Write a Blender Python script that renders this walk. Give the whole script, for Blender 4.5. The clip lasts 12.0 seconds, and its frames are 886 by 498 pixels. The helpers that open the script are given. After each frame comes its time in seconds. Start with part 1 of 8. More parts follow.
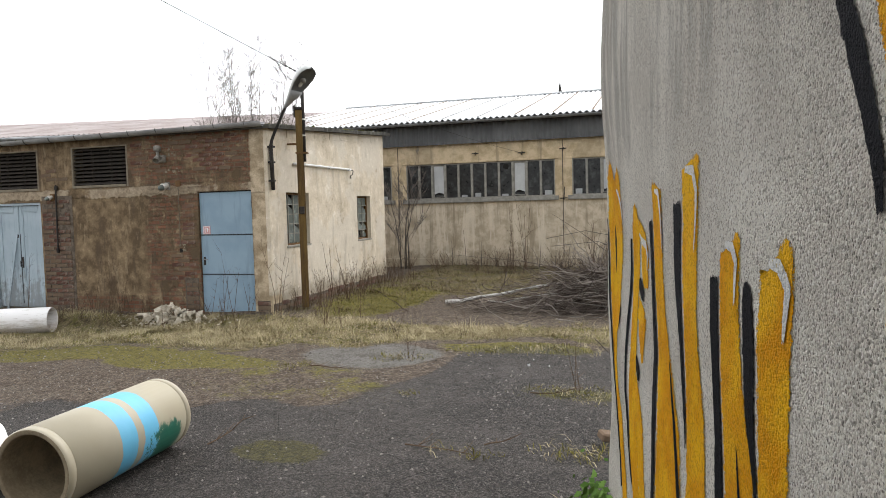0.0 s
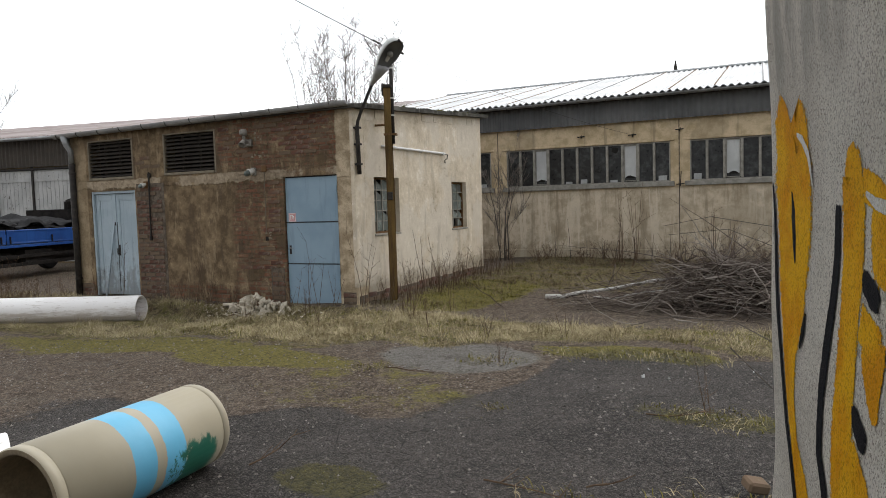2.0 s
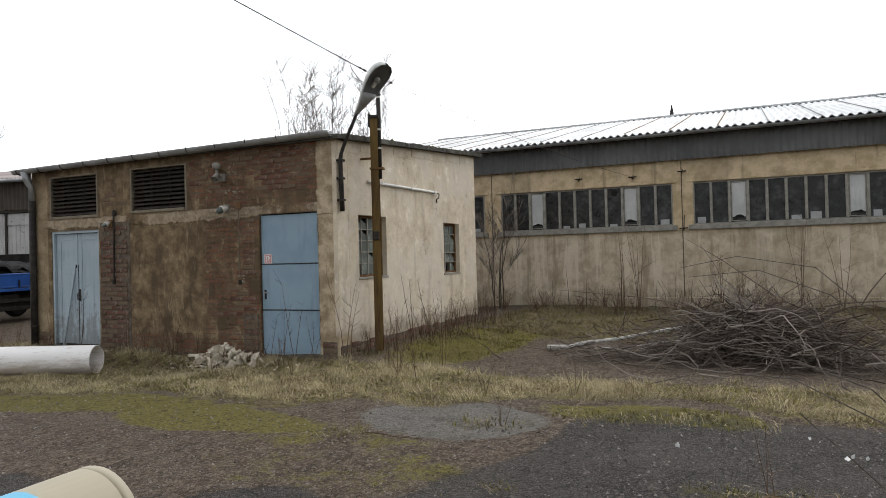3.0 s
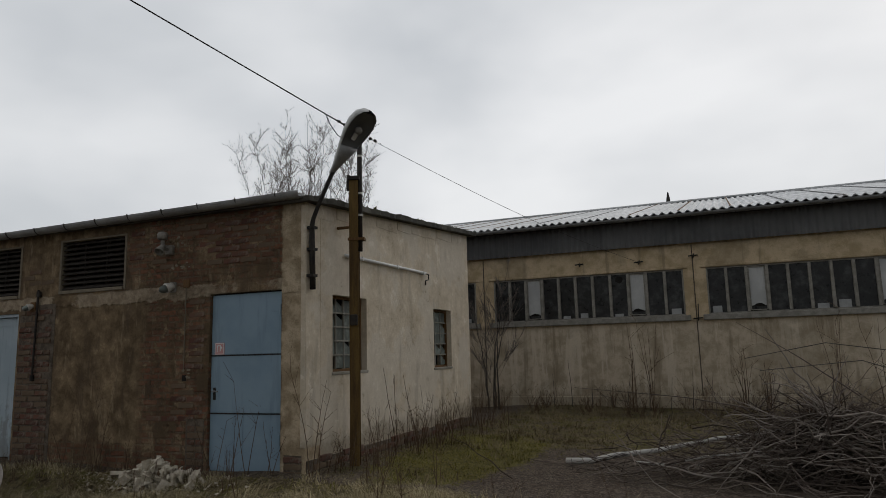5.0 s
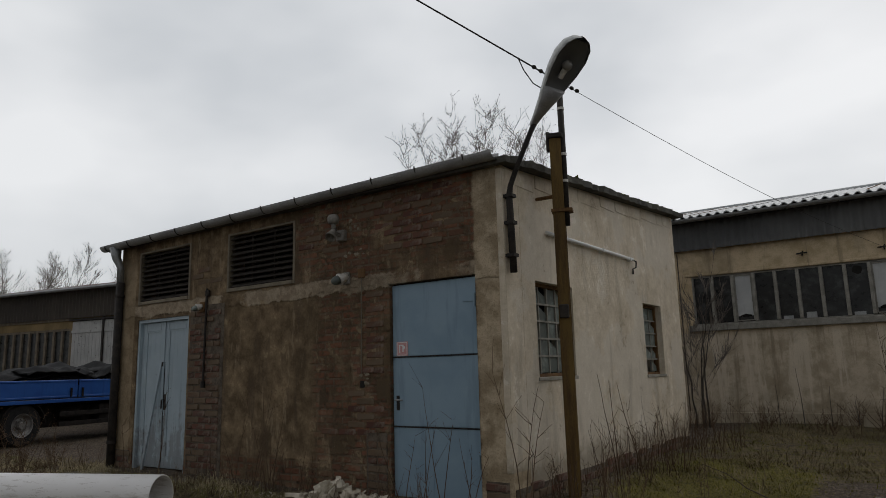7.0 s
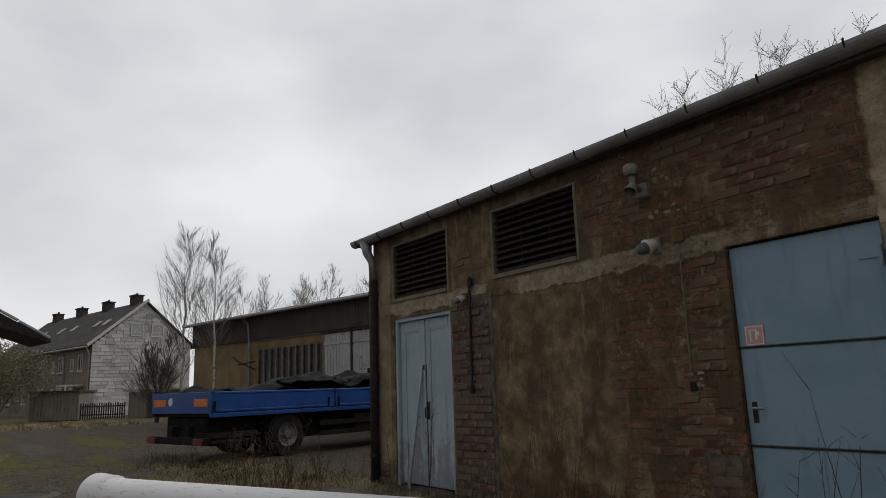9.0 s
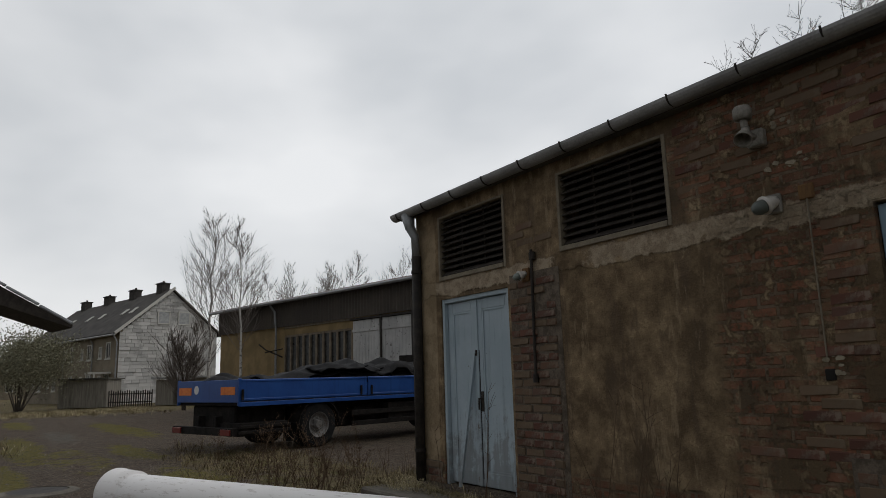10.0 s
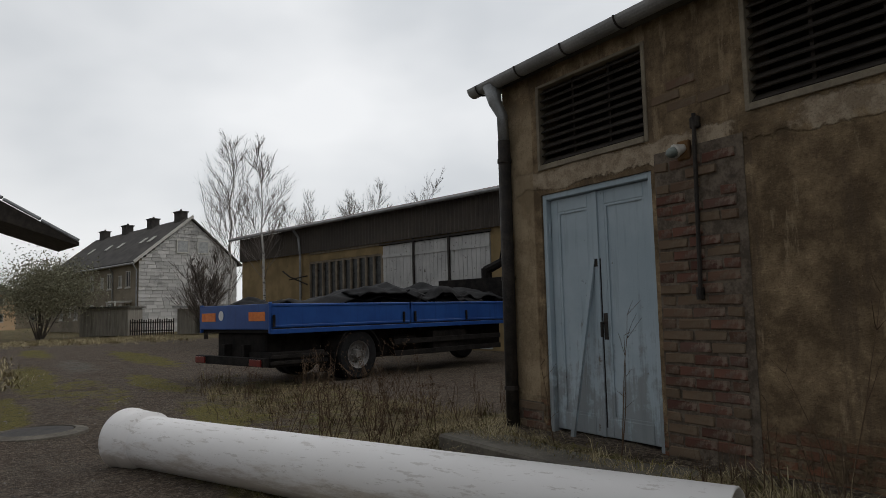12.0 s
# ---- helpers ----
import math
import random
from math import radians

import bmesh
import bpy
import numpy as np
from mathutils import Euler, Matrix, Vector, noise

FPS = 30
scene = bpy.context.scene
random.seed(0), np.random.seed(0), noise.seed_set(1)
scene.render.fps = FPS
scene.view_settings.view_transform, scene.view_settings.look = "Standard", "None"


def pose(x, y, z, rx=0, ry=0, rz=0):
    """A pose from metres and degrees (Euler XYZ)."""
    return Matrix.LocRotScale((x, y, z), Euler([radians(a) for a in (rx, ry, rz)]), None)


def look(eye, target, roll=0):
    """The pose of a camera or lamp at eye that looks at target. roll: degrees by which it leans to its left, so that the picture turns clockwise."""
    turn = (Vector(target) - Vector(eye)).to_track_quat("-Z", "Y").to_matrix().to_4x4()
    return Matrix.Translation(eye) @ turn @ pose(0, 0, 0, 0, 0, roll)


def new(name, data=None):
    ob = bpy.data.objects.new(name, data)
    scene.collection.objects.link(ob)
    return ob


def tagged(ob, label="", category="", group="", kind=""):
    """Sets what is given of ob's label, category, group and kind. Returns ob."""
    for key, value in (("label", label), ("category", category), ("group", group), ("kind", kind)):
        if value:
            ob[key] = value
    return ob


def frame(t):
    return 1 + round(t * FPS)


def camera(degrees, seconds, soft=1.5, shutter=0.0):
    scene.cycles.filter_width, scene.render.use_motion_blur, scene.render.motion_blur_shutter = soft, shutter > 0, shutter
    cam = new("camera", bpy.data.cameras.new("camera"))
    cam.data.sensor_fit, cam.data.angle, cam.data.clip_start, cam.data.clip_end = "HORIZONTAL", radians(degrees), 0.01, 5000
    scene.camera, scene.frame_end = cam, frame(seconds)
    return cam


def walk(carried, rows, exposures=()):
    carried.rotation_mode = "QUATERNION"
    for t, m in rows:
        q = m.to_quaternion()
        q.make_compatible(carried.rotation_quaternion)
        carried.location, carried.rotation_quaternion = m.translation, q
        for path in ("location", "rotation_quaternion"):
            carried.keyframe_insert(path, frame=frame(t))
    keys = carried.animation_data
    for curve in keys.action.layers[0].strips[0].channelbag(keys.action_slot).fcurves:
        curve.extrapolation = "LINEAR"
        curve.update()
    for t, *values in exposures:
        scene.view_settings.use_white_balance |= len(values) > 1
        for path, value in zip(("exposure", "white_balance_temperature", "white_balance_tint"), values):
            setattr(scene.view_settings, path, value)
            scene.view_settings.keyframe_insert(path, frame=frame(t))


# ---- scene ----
cam = camera(66.1, 12.0, 0.6)
PATH = [
    (0, (0.065, -0.188, 1.653), (-0.496, 1.729, 1.541), -1.5),
    (0.5, (-0.029, 0.025, 1.622), (-0.755, 1.885, 1.517), -1.7),
    (1, (-0.121, 0.298, 1.623), (-0.94, 2.119, 1.517), -1.7),
    (1.5, (-0.116, 0.624, 1.588), (-0.958, 2.434, 1.464), -1.8),
    (2, (-0.153, 0.826, 1.542), (-1.0, 2.633, 1.416), -1.7),
    (2.5, (-0.347, 1.25, 1.334), (-1.188, 3.063, 1.252), -1.6),
    (3, (-0.571, 1.723, 1.407), (-1.393, 3.546, 1.427), -1.5),
    (3.5, (-0.827, 2.101, 1.429), (-1.624, 3.927, 1.608), -1.4),
    (3.7, (-0.892, 2.29, 1.407), (-1.688, 4.109, 1.636), -1.3),
    (5.5, (-1.706, 3.534, 1.306), (-2.457, 5.361, 1.618), -1.5),
    (6, (-2.05, 3.831, 1.276), (-2.853, 5.633, 1.606), -1.3),
    (6.5, (-2.355, 4.18, 1.215), (-3.252, 5.935, 1.553), -1.3),
    (7, (-2.736, 4.425, 1.204), (-3.867, 6.036, 1.557), -1.5),
    (7.5, (-3.113, 4.655, 1.23), (-4.401, 6.142, 1.588), -1.5),
    (7.7, (-3.318, 4.799, 1.219), (-4.644, 6.252, 1.576), -1.7),
    (9.3, (-4.709, 5.21, 1.134), (-6.313, 6.338, 1.529), -1.7),
    (9.5, (-4.916, 5.257, 1.14), (-6.529, 6.376, 1.523), -1.6),
    (10, (-5.351, 5.434, 1.141), (-6.968, 6.548, 1.514), -1.7),
    (10.5, (-5.833, 5.555, 1.117), (-7.458, 6.66, 1.488), -1.7),
    (11, (-6.313, 5.701, 1.116), (-7.943, 6.802, 1.477), -1.1),
    (11.5, (-6.796, 5.835, 1.081), (-8.435, 6.934, 1.411), -1.2),
    (12, (-7.284, 5.876, 1.05), (-8.953, 6.964, 1.23), -1.4),
]
EXPOSURES = [(0.0, 1.1), (0.5, 0.74), (1.5, 0.46), (2.0, 0.55), (2.5, 0.7), (3.0, 0.5), (3.5, -0.10), (5.5, -0.85), (6.5, -0.85), (7.5, -0.75), (9.5, -0.78), (11.0, -0.76), (12.0, -0.68)]
walk(cam, [(t, look(eye, target, roll)) for t, eye, target, roll in PATH], EXPOSURES)

# ---------------------------------------------------------------- world and sun
world = bpy.data.worlds.new("overcast")
scene.world = world
world.use_nodes = True
wt = world.node_tree
wt.nodes.clear()


def wnode(kind, **values):
    n = wt.nodes.new(kind)
    for k, v in values.items():
        n.inputs[k].default_value = v
    return n


sky = wt.nodes.new("ShaderNodeTexSky")
sky.sky_type, sky.sun_disc = "NISHITA", False
sky.sun_elevation, sky.sun_rotation = radians(48), radians(25)
sky.air_density, sky.dust_density, sky.ozone_density = 1.0, 4.0, 1.0
coord = wt.nodes.new("ShaderNodeTexCoord")
stretch = wnode("ShaderNodeMapping", Scale=(1.0, 1.0, 2.0))
wt.links.new(coord.outputs["Generated"], stretch.inputs["Vector"])
cloud = wnode("ShaderNodeTexNoise", Scale=2.2, Detail=4.0, Roughness=0.45, Distortion=0.1)
wt.links.new(stretch.outputs[0], cloud.inputs["Vector"])
tone = wt.nodes.new("ShaderNodeValToRGB")
tone.color_ramp.elements[0].position, tone.color_ramp.elements[0].color = 0.30, (6.9, 7.2, 7.5, 1)
tone.color_ramp.elements[1].position, tone.color_ramp.elements[1].color = 0.62, (10.4, 10.5, 10.6, 1)
wt.links.new(cloud.outputs[0], tone.inputs[0])
veil = wt.nodes.new("ShaderNodeMixRGB")
veil.inputs[0].default_value = 0.88
wt.links.new(sky.outputs[0], veil.inputs[1])
wt.links.new(tone.outputs[0], veil.inputs[2])
# the cloud cover is brightest towards the hidden sun
glow = wt.nodes.new("ShaderNodeMapRange")
glow.interpolation_type = "SMOOTHSTEP"
for key, value in (("From Min", -0.75), ("From Max", 0.65), ("To Min", 0.66), ("To Max", 1.5)):
    glow.inputs[key].default_value = value
side = wt.nodes.new("ShaderNodeVectorMath")
side.operation = "DOT_PRODUCT"
side.inputs[1].default_value = (-0.35, 0.93, 0.1)
wt.links.new(coord.outputs["Generated"], side.inputs[0])
wt.links.new(side.outputs["Value"], glow.inputs["Value"])
lit = wt.nodes.new("ShaderNodeVectorMath")
lit.operation = "SCALE"
wt.links.new(veil.outputs[0], lit.inputs[0])
wt.links.new(glow.outputs[0], lit.inputs["Scale"])
back = wnode("ShaderNodeBackground", Strength=0.10)
wt.links.new(lit.outputs[0], back.inputs["Color"])
wout = wt.nodes.new("ShaderNodeOutputWorld")
wt.links.new(back.outputs[0], wout.inputs[0])

sun = new("sun", bpy.data.lights.new("sun", "SUN"))
sun.data.energy, sun.data.angle, sun.data.color = 0.6, radians(40), (1.0, 0.97, 0.92)
sun.matrix_world = look((5, 18, 14), (0, 7.5, 0))


# ---------------------------------------------------------------- material kit
class Kit:
    """A node material built line by line."""

    def __init__(self, name, rough=0.85, metal=0.0, spec=0.3):
        self.mat = bpy.data.materials.new(name)
        self.mat.use_nodes = True
        self.t = self.mat.node_tree
        self.b = self.t.nodes["Principled BSDF"]
        self.b.inputs["Roughness"].default_value = rough
        self.b.inputs["Metallic"].default_value = metal
        self.b.inputs["Specular IOR Level"].default_value = spec
        self.tc = self.t.nodes.new("ShaderNodeTexCoord")
        self.co = self.tc.outputs["Object"]

    def put(self, socket, v):
        if isinstance(v, bpy.types.NodeSocket):
            self.t.links.new(v, socket)
        elif isinstance(v, (tuple, list)) and len(v) == 3 and socket.type == "RGBA":
            socket.default_value = (*v, 1)
        else:
            socket.default_value = v

    def map(self, scale=(1, 1, 1), co=None, loc=(0, 0, 0)):
        n = self.t.nodes.new("ShaderNodeMapping")
        self.put(n.inputs["Vector"], co or self.co)
        n.inputs["Scale"].default_value = scale
        n.inputs["Location"].default_value = loc
        return n.outputs[0]

    def noise(self, scale, detail=4, rough=0.55, co=None, distort=0.0):
        n = self.t.nodes.new("ShaderNodeTexNoise")
        self.put(n.inputs["Vector"], co or self.co)
        for k, v in (("Scale", scale), ("Detail", detail), ("Roughness", rough), ("Distortion", distort)):
            n.inputs[k].default_value = v
        return n.outputs[0]

    def voronoi(self, scale, co=None, feature="F1", out=0):
        n = self.t.nodes.new("ShaderNodeTexVoronoi")
        n.feature = feature
        self.put(n.inputs["Vector"], co or self.co)
        n.inputs["Scale"].default_value = scale
        return n.outputs[out]

    def brick(self, c1, c2, mortar, co, width=0.25, height=0.077, joint=0.011):
        n = self.t.nodes.new("ShaderNodeTexBrick")
        self.put(n.inputs["Vector"], co)
        for k, v in (("Color1", c1), ("Color2", c2), ("Mortar", mortar)):
            self.put(n.inputs[k], v)
        for k, v in (("Scale", 1.0), ("Mortar Size", joint), ("Mortar Smooth", 0.3), ("Brick Width", width), ("Row Height", height)):
            n.inputs[k].default_value = v
        return n.outputs[0], n.outputs[1]

    def step(self, v, lo, hi):
        n = self.t.nodes.new("ShaderNodeMapRange")
        n.interpolation_type = "SMOOTHSTEP"
        self.put(n.inputs["Value"], v)
        n.inputs["From Min"].default_value, n.inputs["From Max"].default_value = lo, hi
        return n.outputs[0]

    def op(self, kind, a, b=0.0):
        n = self.t.nodes.new("ShaderNodeMath")
        n.operation = kind
        self.put(n.inputs[0], a)
        self.put(n.inputs[1], b)
        return n.outputs[0]

    def mix(self, f, a, b, blend="MIX"):
        n = self.t.nodes.new("ShaderNodeMixRGB")
        n.blend_type = blend
        self.put(n.inputs[0], f)
        self.put(n.inputs[1], a)
        self.put(n.inputs[2], b)
        return n.outputs[0]

    def axis(self, i, co=None):
        n = self.t.nodes.new("ShaderNodeSeparateXYZ")
        self.put(n.inputs[0], co or self.co)
        return n.outputs[i]

    def swap(self, order, co=None):
        s = self.t.nodes.new("ShaderNodeSeparateXYZ")
        self.put(s.inputs[0], co or self.co)
        c = self.t.nodes.new("ShaderNodeCombineXYZ")
        for k, i in enumerate(order):
            self.t.links.new(s.outputs[i], c.inputs[k])
        return c.outputs[0]

    def attr(self, name, out=0):
        n = self.t.nodes.new("ShaderNodeAttribute")
        n.attribute_name = name
        return n.outputs[out]

    def rand(self):
        return self.t.nodes.new("ShaderNodeObjectInfo").outputs["Random"]

    def island(self):
        return self.t.nodes.new("ShaderNodeNewGeometry").outputs["Random Per Island"]

    def bump(self, h, strength=0.5, dist=0.01, prev=None):
        n = self.t.nodes.new("ShaderNodeBump")
        n.inputs["Strength"].default_value, n.inputs["Distance"].default_value = strength, dist
        self.put(n.inputs["Height"], h)
        if prev:
            self.put(n.inputs["Normal"], prev)
        self.put(self.b.inputs["Normal"], n.outputs[0])
        return n.outputs[0]

    def done(self, colour, rough=None):
        self.put(self.b.inputs["Base Color"], colour)
        if rough is not None:
            self.put(self.b.inputs["Roughness"], rough)
        return self.mat


def simple(name, c1, c2, scale=6.0, rough=0.8, metal=0.0, bump=0.25, fine=60.0, stretch=(1, 1, 1), spec=0.3):
    """Two tones at a coarse and a fine scale with relief."""
    k = Kit(name, rough, metal, spec)
    co = k.map(stretch)
    a = k.noise(scale, 5, 0.6, co)
    f = k.noise(fine, 3, 0.6, co)
    m = k.op("ADD", k.op("MULTIPLY", a, 0.7), k.op("MULTIPLY", f, 0.3))
    col = k.mix(k.step(m, 0.36, 0.64), c1, c2)
    k.bump(f, bump, 0.004)
    return k.done(col)


def brick_wall_material():
    """Dark cement render, broken away over old brick, with lighter ochre patches."""
    k = Kit("weathered_render", 0.92, 0, 0.12)
    flat = k.swap((0, 2, 1))
    w1 = k.noise(1.1, 8, 0.68)
    w2 = k.noise(3.3, 9, 0.70, k.map((1, 1, 1), loc=(7, 3, 2)))
    w3 = k.noise(12, 8, 0.72, k.map((1, 1, 1), loc=(1, 8, 5)))
    fine = k.noise(65, 6, 0.75)
    run = k.noise(1.7, 8, 0.68, k.map((3.4, 1, 0.5)))
    run2 = k.noise(1.3, 9, 0.72, k.map((4.5, 1, 0.8), loc=(3, 1, 6)))
    x, z = k.axis(0), k.axis(2)
    jag = k.op("ADD", k.op("MULTIPLY", w2, 0.75), k.op("MULTIPLY", w3, 0.25))
    bc, bf = k.brick((0.249, 0.0981, 0.0594), (0.145, 0.0676, 0.0456), (0.174, 0.129, 0.0933), flat, 0.25, 0.077, 0.014)
    render = k.mix(k.step(jag, 0.40, 0.60), (0.116, 0.0828, 0.0498), (0.273, 0.198, 0.12))
    render = k.mix(k.op("MULTIPLY", k.step(run, 0.50, 0.62), 0.55), render, (0.0928, 0.0687, 0.0488))
    render = k.mix(k.op("MULTIPLY", k.step(run2, 0.56, 0.62), 0.5), render, (0.383, 0.294, 0.191))
    render = k.mix(k.op("MULTIPLY", k.step(jag, 0.565, 0.59), 0.65), render, (0.36, 0.273, 0.167))
    # where the render is thin or gone the bricks show
    high = k.step(k.op("ADD", z, k.op("MULTIPLY", jag, 0.9)), 2.66, 2.82)
    east = k.step(k.op("ADD", x, k.op("MULTIPLY", jag, 0.8)), -8.12, -7.98)
    low = k.op("MULTIPLY", k.step(k.op("ADD", x, k.op("MULTIPLY", jag, 1.0)), -7.72, -7.60), k.step(jag, 0.43, 0.47))
    show = k.op("MAXIMUM", k.op("MULTIPLY", high, k.op("MULTIPLY", east, 0.65)), k.op("MULTIPLY", low, 0.8))
    base = k.step(k.op("ADD", z, k.op("MULTIPLY", jag, 0.6)), 0.66, 0.56)
    show = k.op("MAXIMUM", show, k.op("MULTIPLY", base, 0.75))
    show = k.op("MULTIPLY", k.op("MULTIPLY", show, k.step(w1, 0.36, 0.50)), k.step(w3, 0.60, 0.50))
    strip = k.step(k.op("ADD", x, k.op("MULTIPLY", jag, 0.16)), -6.02, -5.98)
    show = k.op("MULTIPLY", show, k.op("SUBTRACT", 1.0, strip))
    bare = k.mix(k.op("MULTIPLY", k.step(w3, 0.48, 0.58), 0.75), bc, (0.157, 0.118, 0.0827))
    bare = k.mix(k.op("MULTIPLY", k.step(w2, 0.56, 0.62), 0.55), bare, (0.249, 0.191, 0.133))
    col = k.mix(show, render, bare)
    # pale lintel band of newer cement
    zz = k.op("ADD", z, k.op("MULTIPLY", jag, 0.30))
    band = k.op("MULTIPLY", k.step(zz, 2.175, 2.195), k.step(zz, 2.36, 2.34))
    col = k.mix(k.op("MULTIPLY", band, k.step(w1, 0.40, 0.46)), col, k.mix(k.step(w3, 0.4, 0.6), (0.278, 0.218, 0.154), (0.429, 0.349, 0.254)))
    # lighter grey render on the strip by the corner
    col = k.mix(k.op("MULTIPLY", strip, 0.85), col, k.mix(k.step(jag, 0.42, 0.60), (0.348, 0.273, 0.18), (0.626, 0.512, 0.366)))
    pier = k.step(k.op("MULTIPLY", x, -1), 11.68, 11.70)
    pier = k.op("MULTIPLY", pier, k.step(k.op("ADD", z, jag), 3.4, 3.2))
    col = k.mix(k.op("MULTIPLY", pier, 0.8), col, k.mix(k.step(w2, 0.4, 0.62), (0.267, 0.204, 0.127), (0.418, 0.327, 0.217)))
    speck = k.step(k.voronoi(22, k.map((1, 1, 1), loc=(0.3, 0, 0.2))), 0.085, 0.05)
    col = k.mix(k.op("MULTIPLY", speck, 0.55), col, (0.383, 0.316, 0.244))
    col = k.mix(k.op("MULTIPLY", k.step(fine, 0.50, 0.68), 0.40), col, (0.0464, 0.0305, 0.0223))
    h = k.op("MULTIPLY", k.op("SUBTRACT", 1.0, bf), k.op("MULTIPLY", show, 0.7))
    h = k.op("SUBTRACT", h, k.op("MULTIPLY", show, 1.1))
    h = k.op("ADD", h, k.op("ADD", k.op("MULTIPLY", jag, 1.4), k.op("MULTIPLY", fine, 0.45)))
    h = k.op("ADD", h, k.op("MULTIPLY", band, 0.5))
    k.bump(h, 1.0, 0.022)
    return k.done(col)


def white_wall_material():
    """Off-white limewash on cement, blotched, with grey runs and flaked spots."""
    k = Kit("limewashed_render", 0.9, 0, 0.15)
    big = k.noise(0.9, 8, 0.66)
    mid = k.noise(3.0, 9, 0.70)
    sm_ = k.noise(14, 8, 0.72)
    run = k.noise(1.4, 8, 0.66, k.map((1, 2.2, 0.45)))
    fine = k.noise(75, 6, 0.75)
    z, y = k.axis(2), k.axis(1)
    jag = k.op("ADD", k.op("MULTIPLY", mid, 0.7), k.op("MULTIPLY", sm_, 0.3))
    col = k.mix(k.step(jag, 0.36, 0.62), (0.523, 0.443, 0.327), (0.702, 0.616, 0.49))
    col = k.mix(k.op("MULTIPLY", k.step(big, 0.50, 0.53), 0.5), col, (0.668, 0.613, 0.527))
    col = k.mix(k.op("MULTIPLY", k.step(run, 0.53, 0.66), 0.45), col, (0.356, 0.306, 0.232))
    col = k.mix(k.op("MULTIPLY", k.step(jag, 0.575, 0.595), 0.7), col, (0.78, 0.715, 0.621))
    col = k.mix(k.op("MULTIPLY", k.step(jag, 0.405, 0.385), 0.65), col, (0.379, 0.317, 0.232))
    splash = k.step(k.op("ADD", z, k.op("MULTIPLY", jag, 0.7)), 0.85, 0.62)
    col = k.mix(k.op("MULTIPLY", splash, 0.65), col, (0.245, 0.204, 0.147))
    col = k.mix(k.op("MULTIPLY", k.step(fine, 0.55, 0.70), 0.4), col, (0.289, 0.247, 0.184))
    h = k.op("ADD", k.op("MULTIPLY", jag, 1.5), k.op("MULTIPLY", fine, 0.4))
    k.bump(h, 0.9, 0.02)
    return k.done(col)


def hall_material():
    """Grey-beige concrete panels: water runs below the windows, dirt and blotches."""
    k = Kit("hall_concrete", 0.9, 0, 0.12)
    big = k.noise(0.6, 8, 0.66)
    run = k.noise(1.5, 9, 0.68, k.map((2.6, 1, 0.20)))
    mid = k.noise(3.4, 9, 0.70)
    fine = k.noise(55, 5, 0.75)
    z = k.axis(2)
    col = k.mix(k.step(mid, 0.38, 0.62), (0.451, 0.352, 0.218), (0.63, 0.506, 0.34))
    below = k.step(k.op("ADD", z, k.op("MULTIPLY", mid, 0.2)), 2.05, 1.85)
    grey = k.mix(k.step(mid, 0.36, 0.62), (0.393, 0.329, 0.245), (0.578, 0.501, 0.393))
    col = k.mix(k.op("MULTIPLY", below, 0.8), col, grey)
    col = k.mix(k.op("MULTIPLY", k.op("MULTIPLY", k.step(run, 0.53, 0.60), below), 0.7), col, (0.67, 0.589, 0.469))
    col = k.mix(k.op("MULTIPLY", k.step(run, 0.45, 0.36), 0.6), col, (0.243, 0.193, 0.133))
    col = k.mix(k.op("MULTIPLY", k.step(big, 0.54, 0.60), 0.35), col, (0.254, 0.209, 0.144))
    foot = k.step(k.op("ADD", z, k.op("MULTIPLY", mid, 0.9)), 1.0, 0.6)
    col = k.mix(k.op("MULTIPLY", foot, 0.45), col, (0.219, 0.182, 0.127))
    col = k.mix(k.op("MULTIPLY", k.step(fine, 0.52, 0.70), 0.4), col, (0.139, 0.11, 0.0798))
    k.bump(k.op("ADD", mid, k.op("MULTIPLY", fine, 0.5)), 0.6, 0.014)
    return k.done(col)


def paint_material(name, c1, c2, rust, amount=0.5, rough=0.55, runs=(9, 9, 1.0), worn_low=False):
    """Old paint with vertical runs, scuffs, and rust or bare wood coming through."""
    k = Kit(name, rough, 0, 0.35)
    a = k.noise(1.6, 5, 0.6)
    run = k.noise(1.0, 5, 0.65, k.map(runs))
    fl = k.noise(7, 7, 0.7)
    col = k.mix(k.step(a, 0.36, 0.64), c1, c2)
    col = k.mix(k.op("MULTIPLY", k.step(run, 0.52, 0.68), 0.35), col, tuple(v * 0.62 for v in c1))
    if worn_low:
        z = k.axis(2)
        low = k.step(k.op("SUBTRACT", k.op("MULTIPLY", k.op("ADD", k.op("MULTIPLY", fl, 0.6), k.op("MULTIPLY", run, 0.5)), 1.1), k.op("MULTIPLY", z, 0.26)), 0.42, 0.56)
        col = k.mix(k.op("MULTIPLY", low, 0.55), col, rust)
    m = k.step(fl, 0.70 - 0.12 * amount, 0.74 - 0.12 * amount)
    col = k.mix(m, col, rust)
    k.bump(k.op("SUBTRACT", k.noise(30, 4, 0.6), k.op("MULTIPLY", m, 1.2)), 0.3, 0.004)
    return k.done(col, k.op("ADD", k.op("MULTIPLY", m, 0.3), rough))


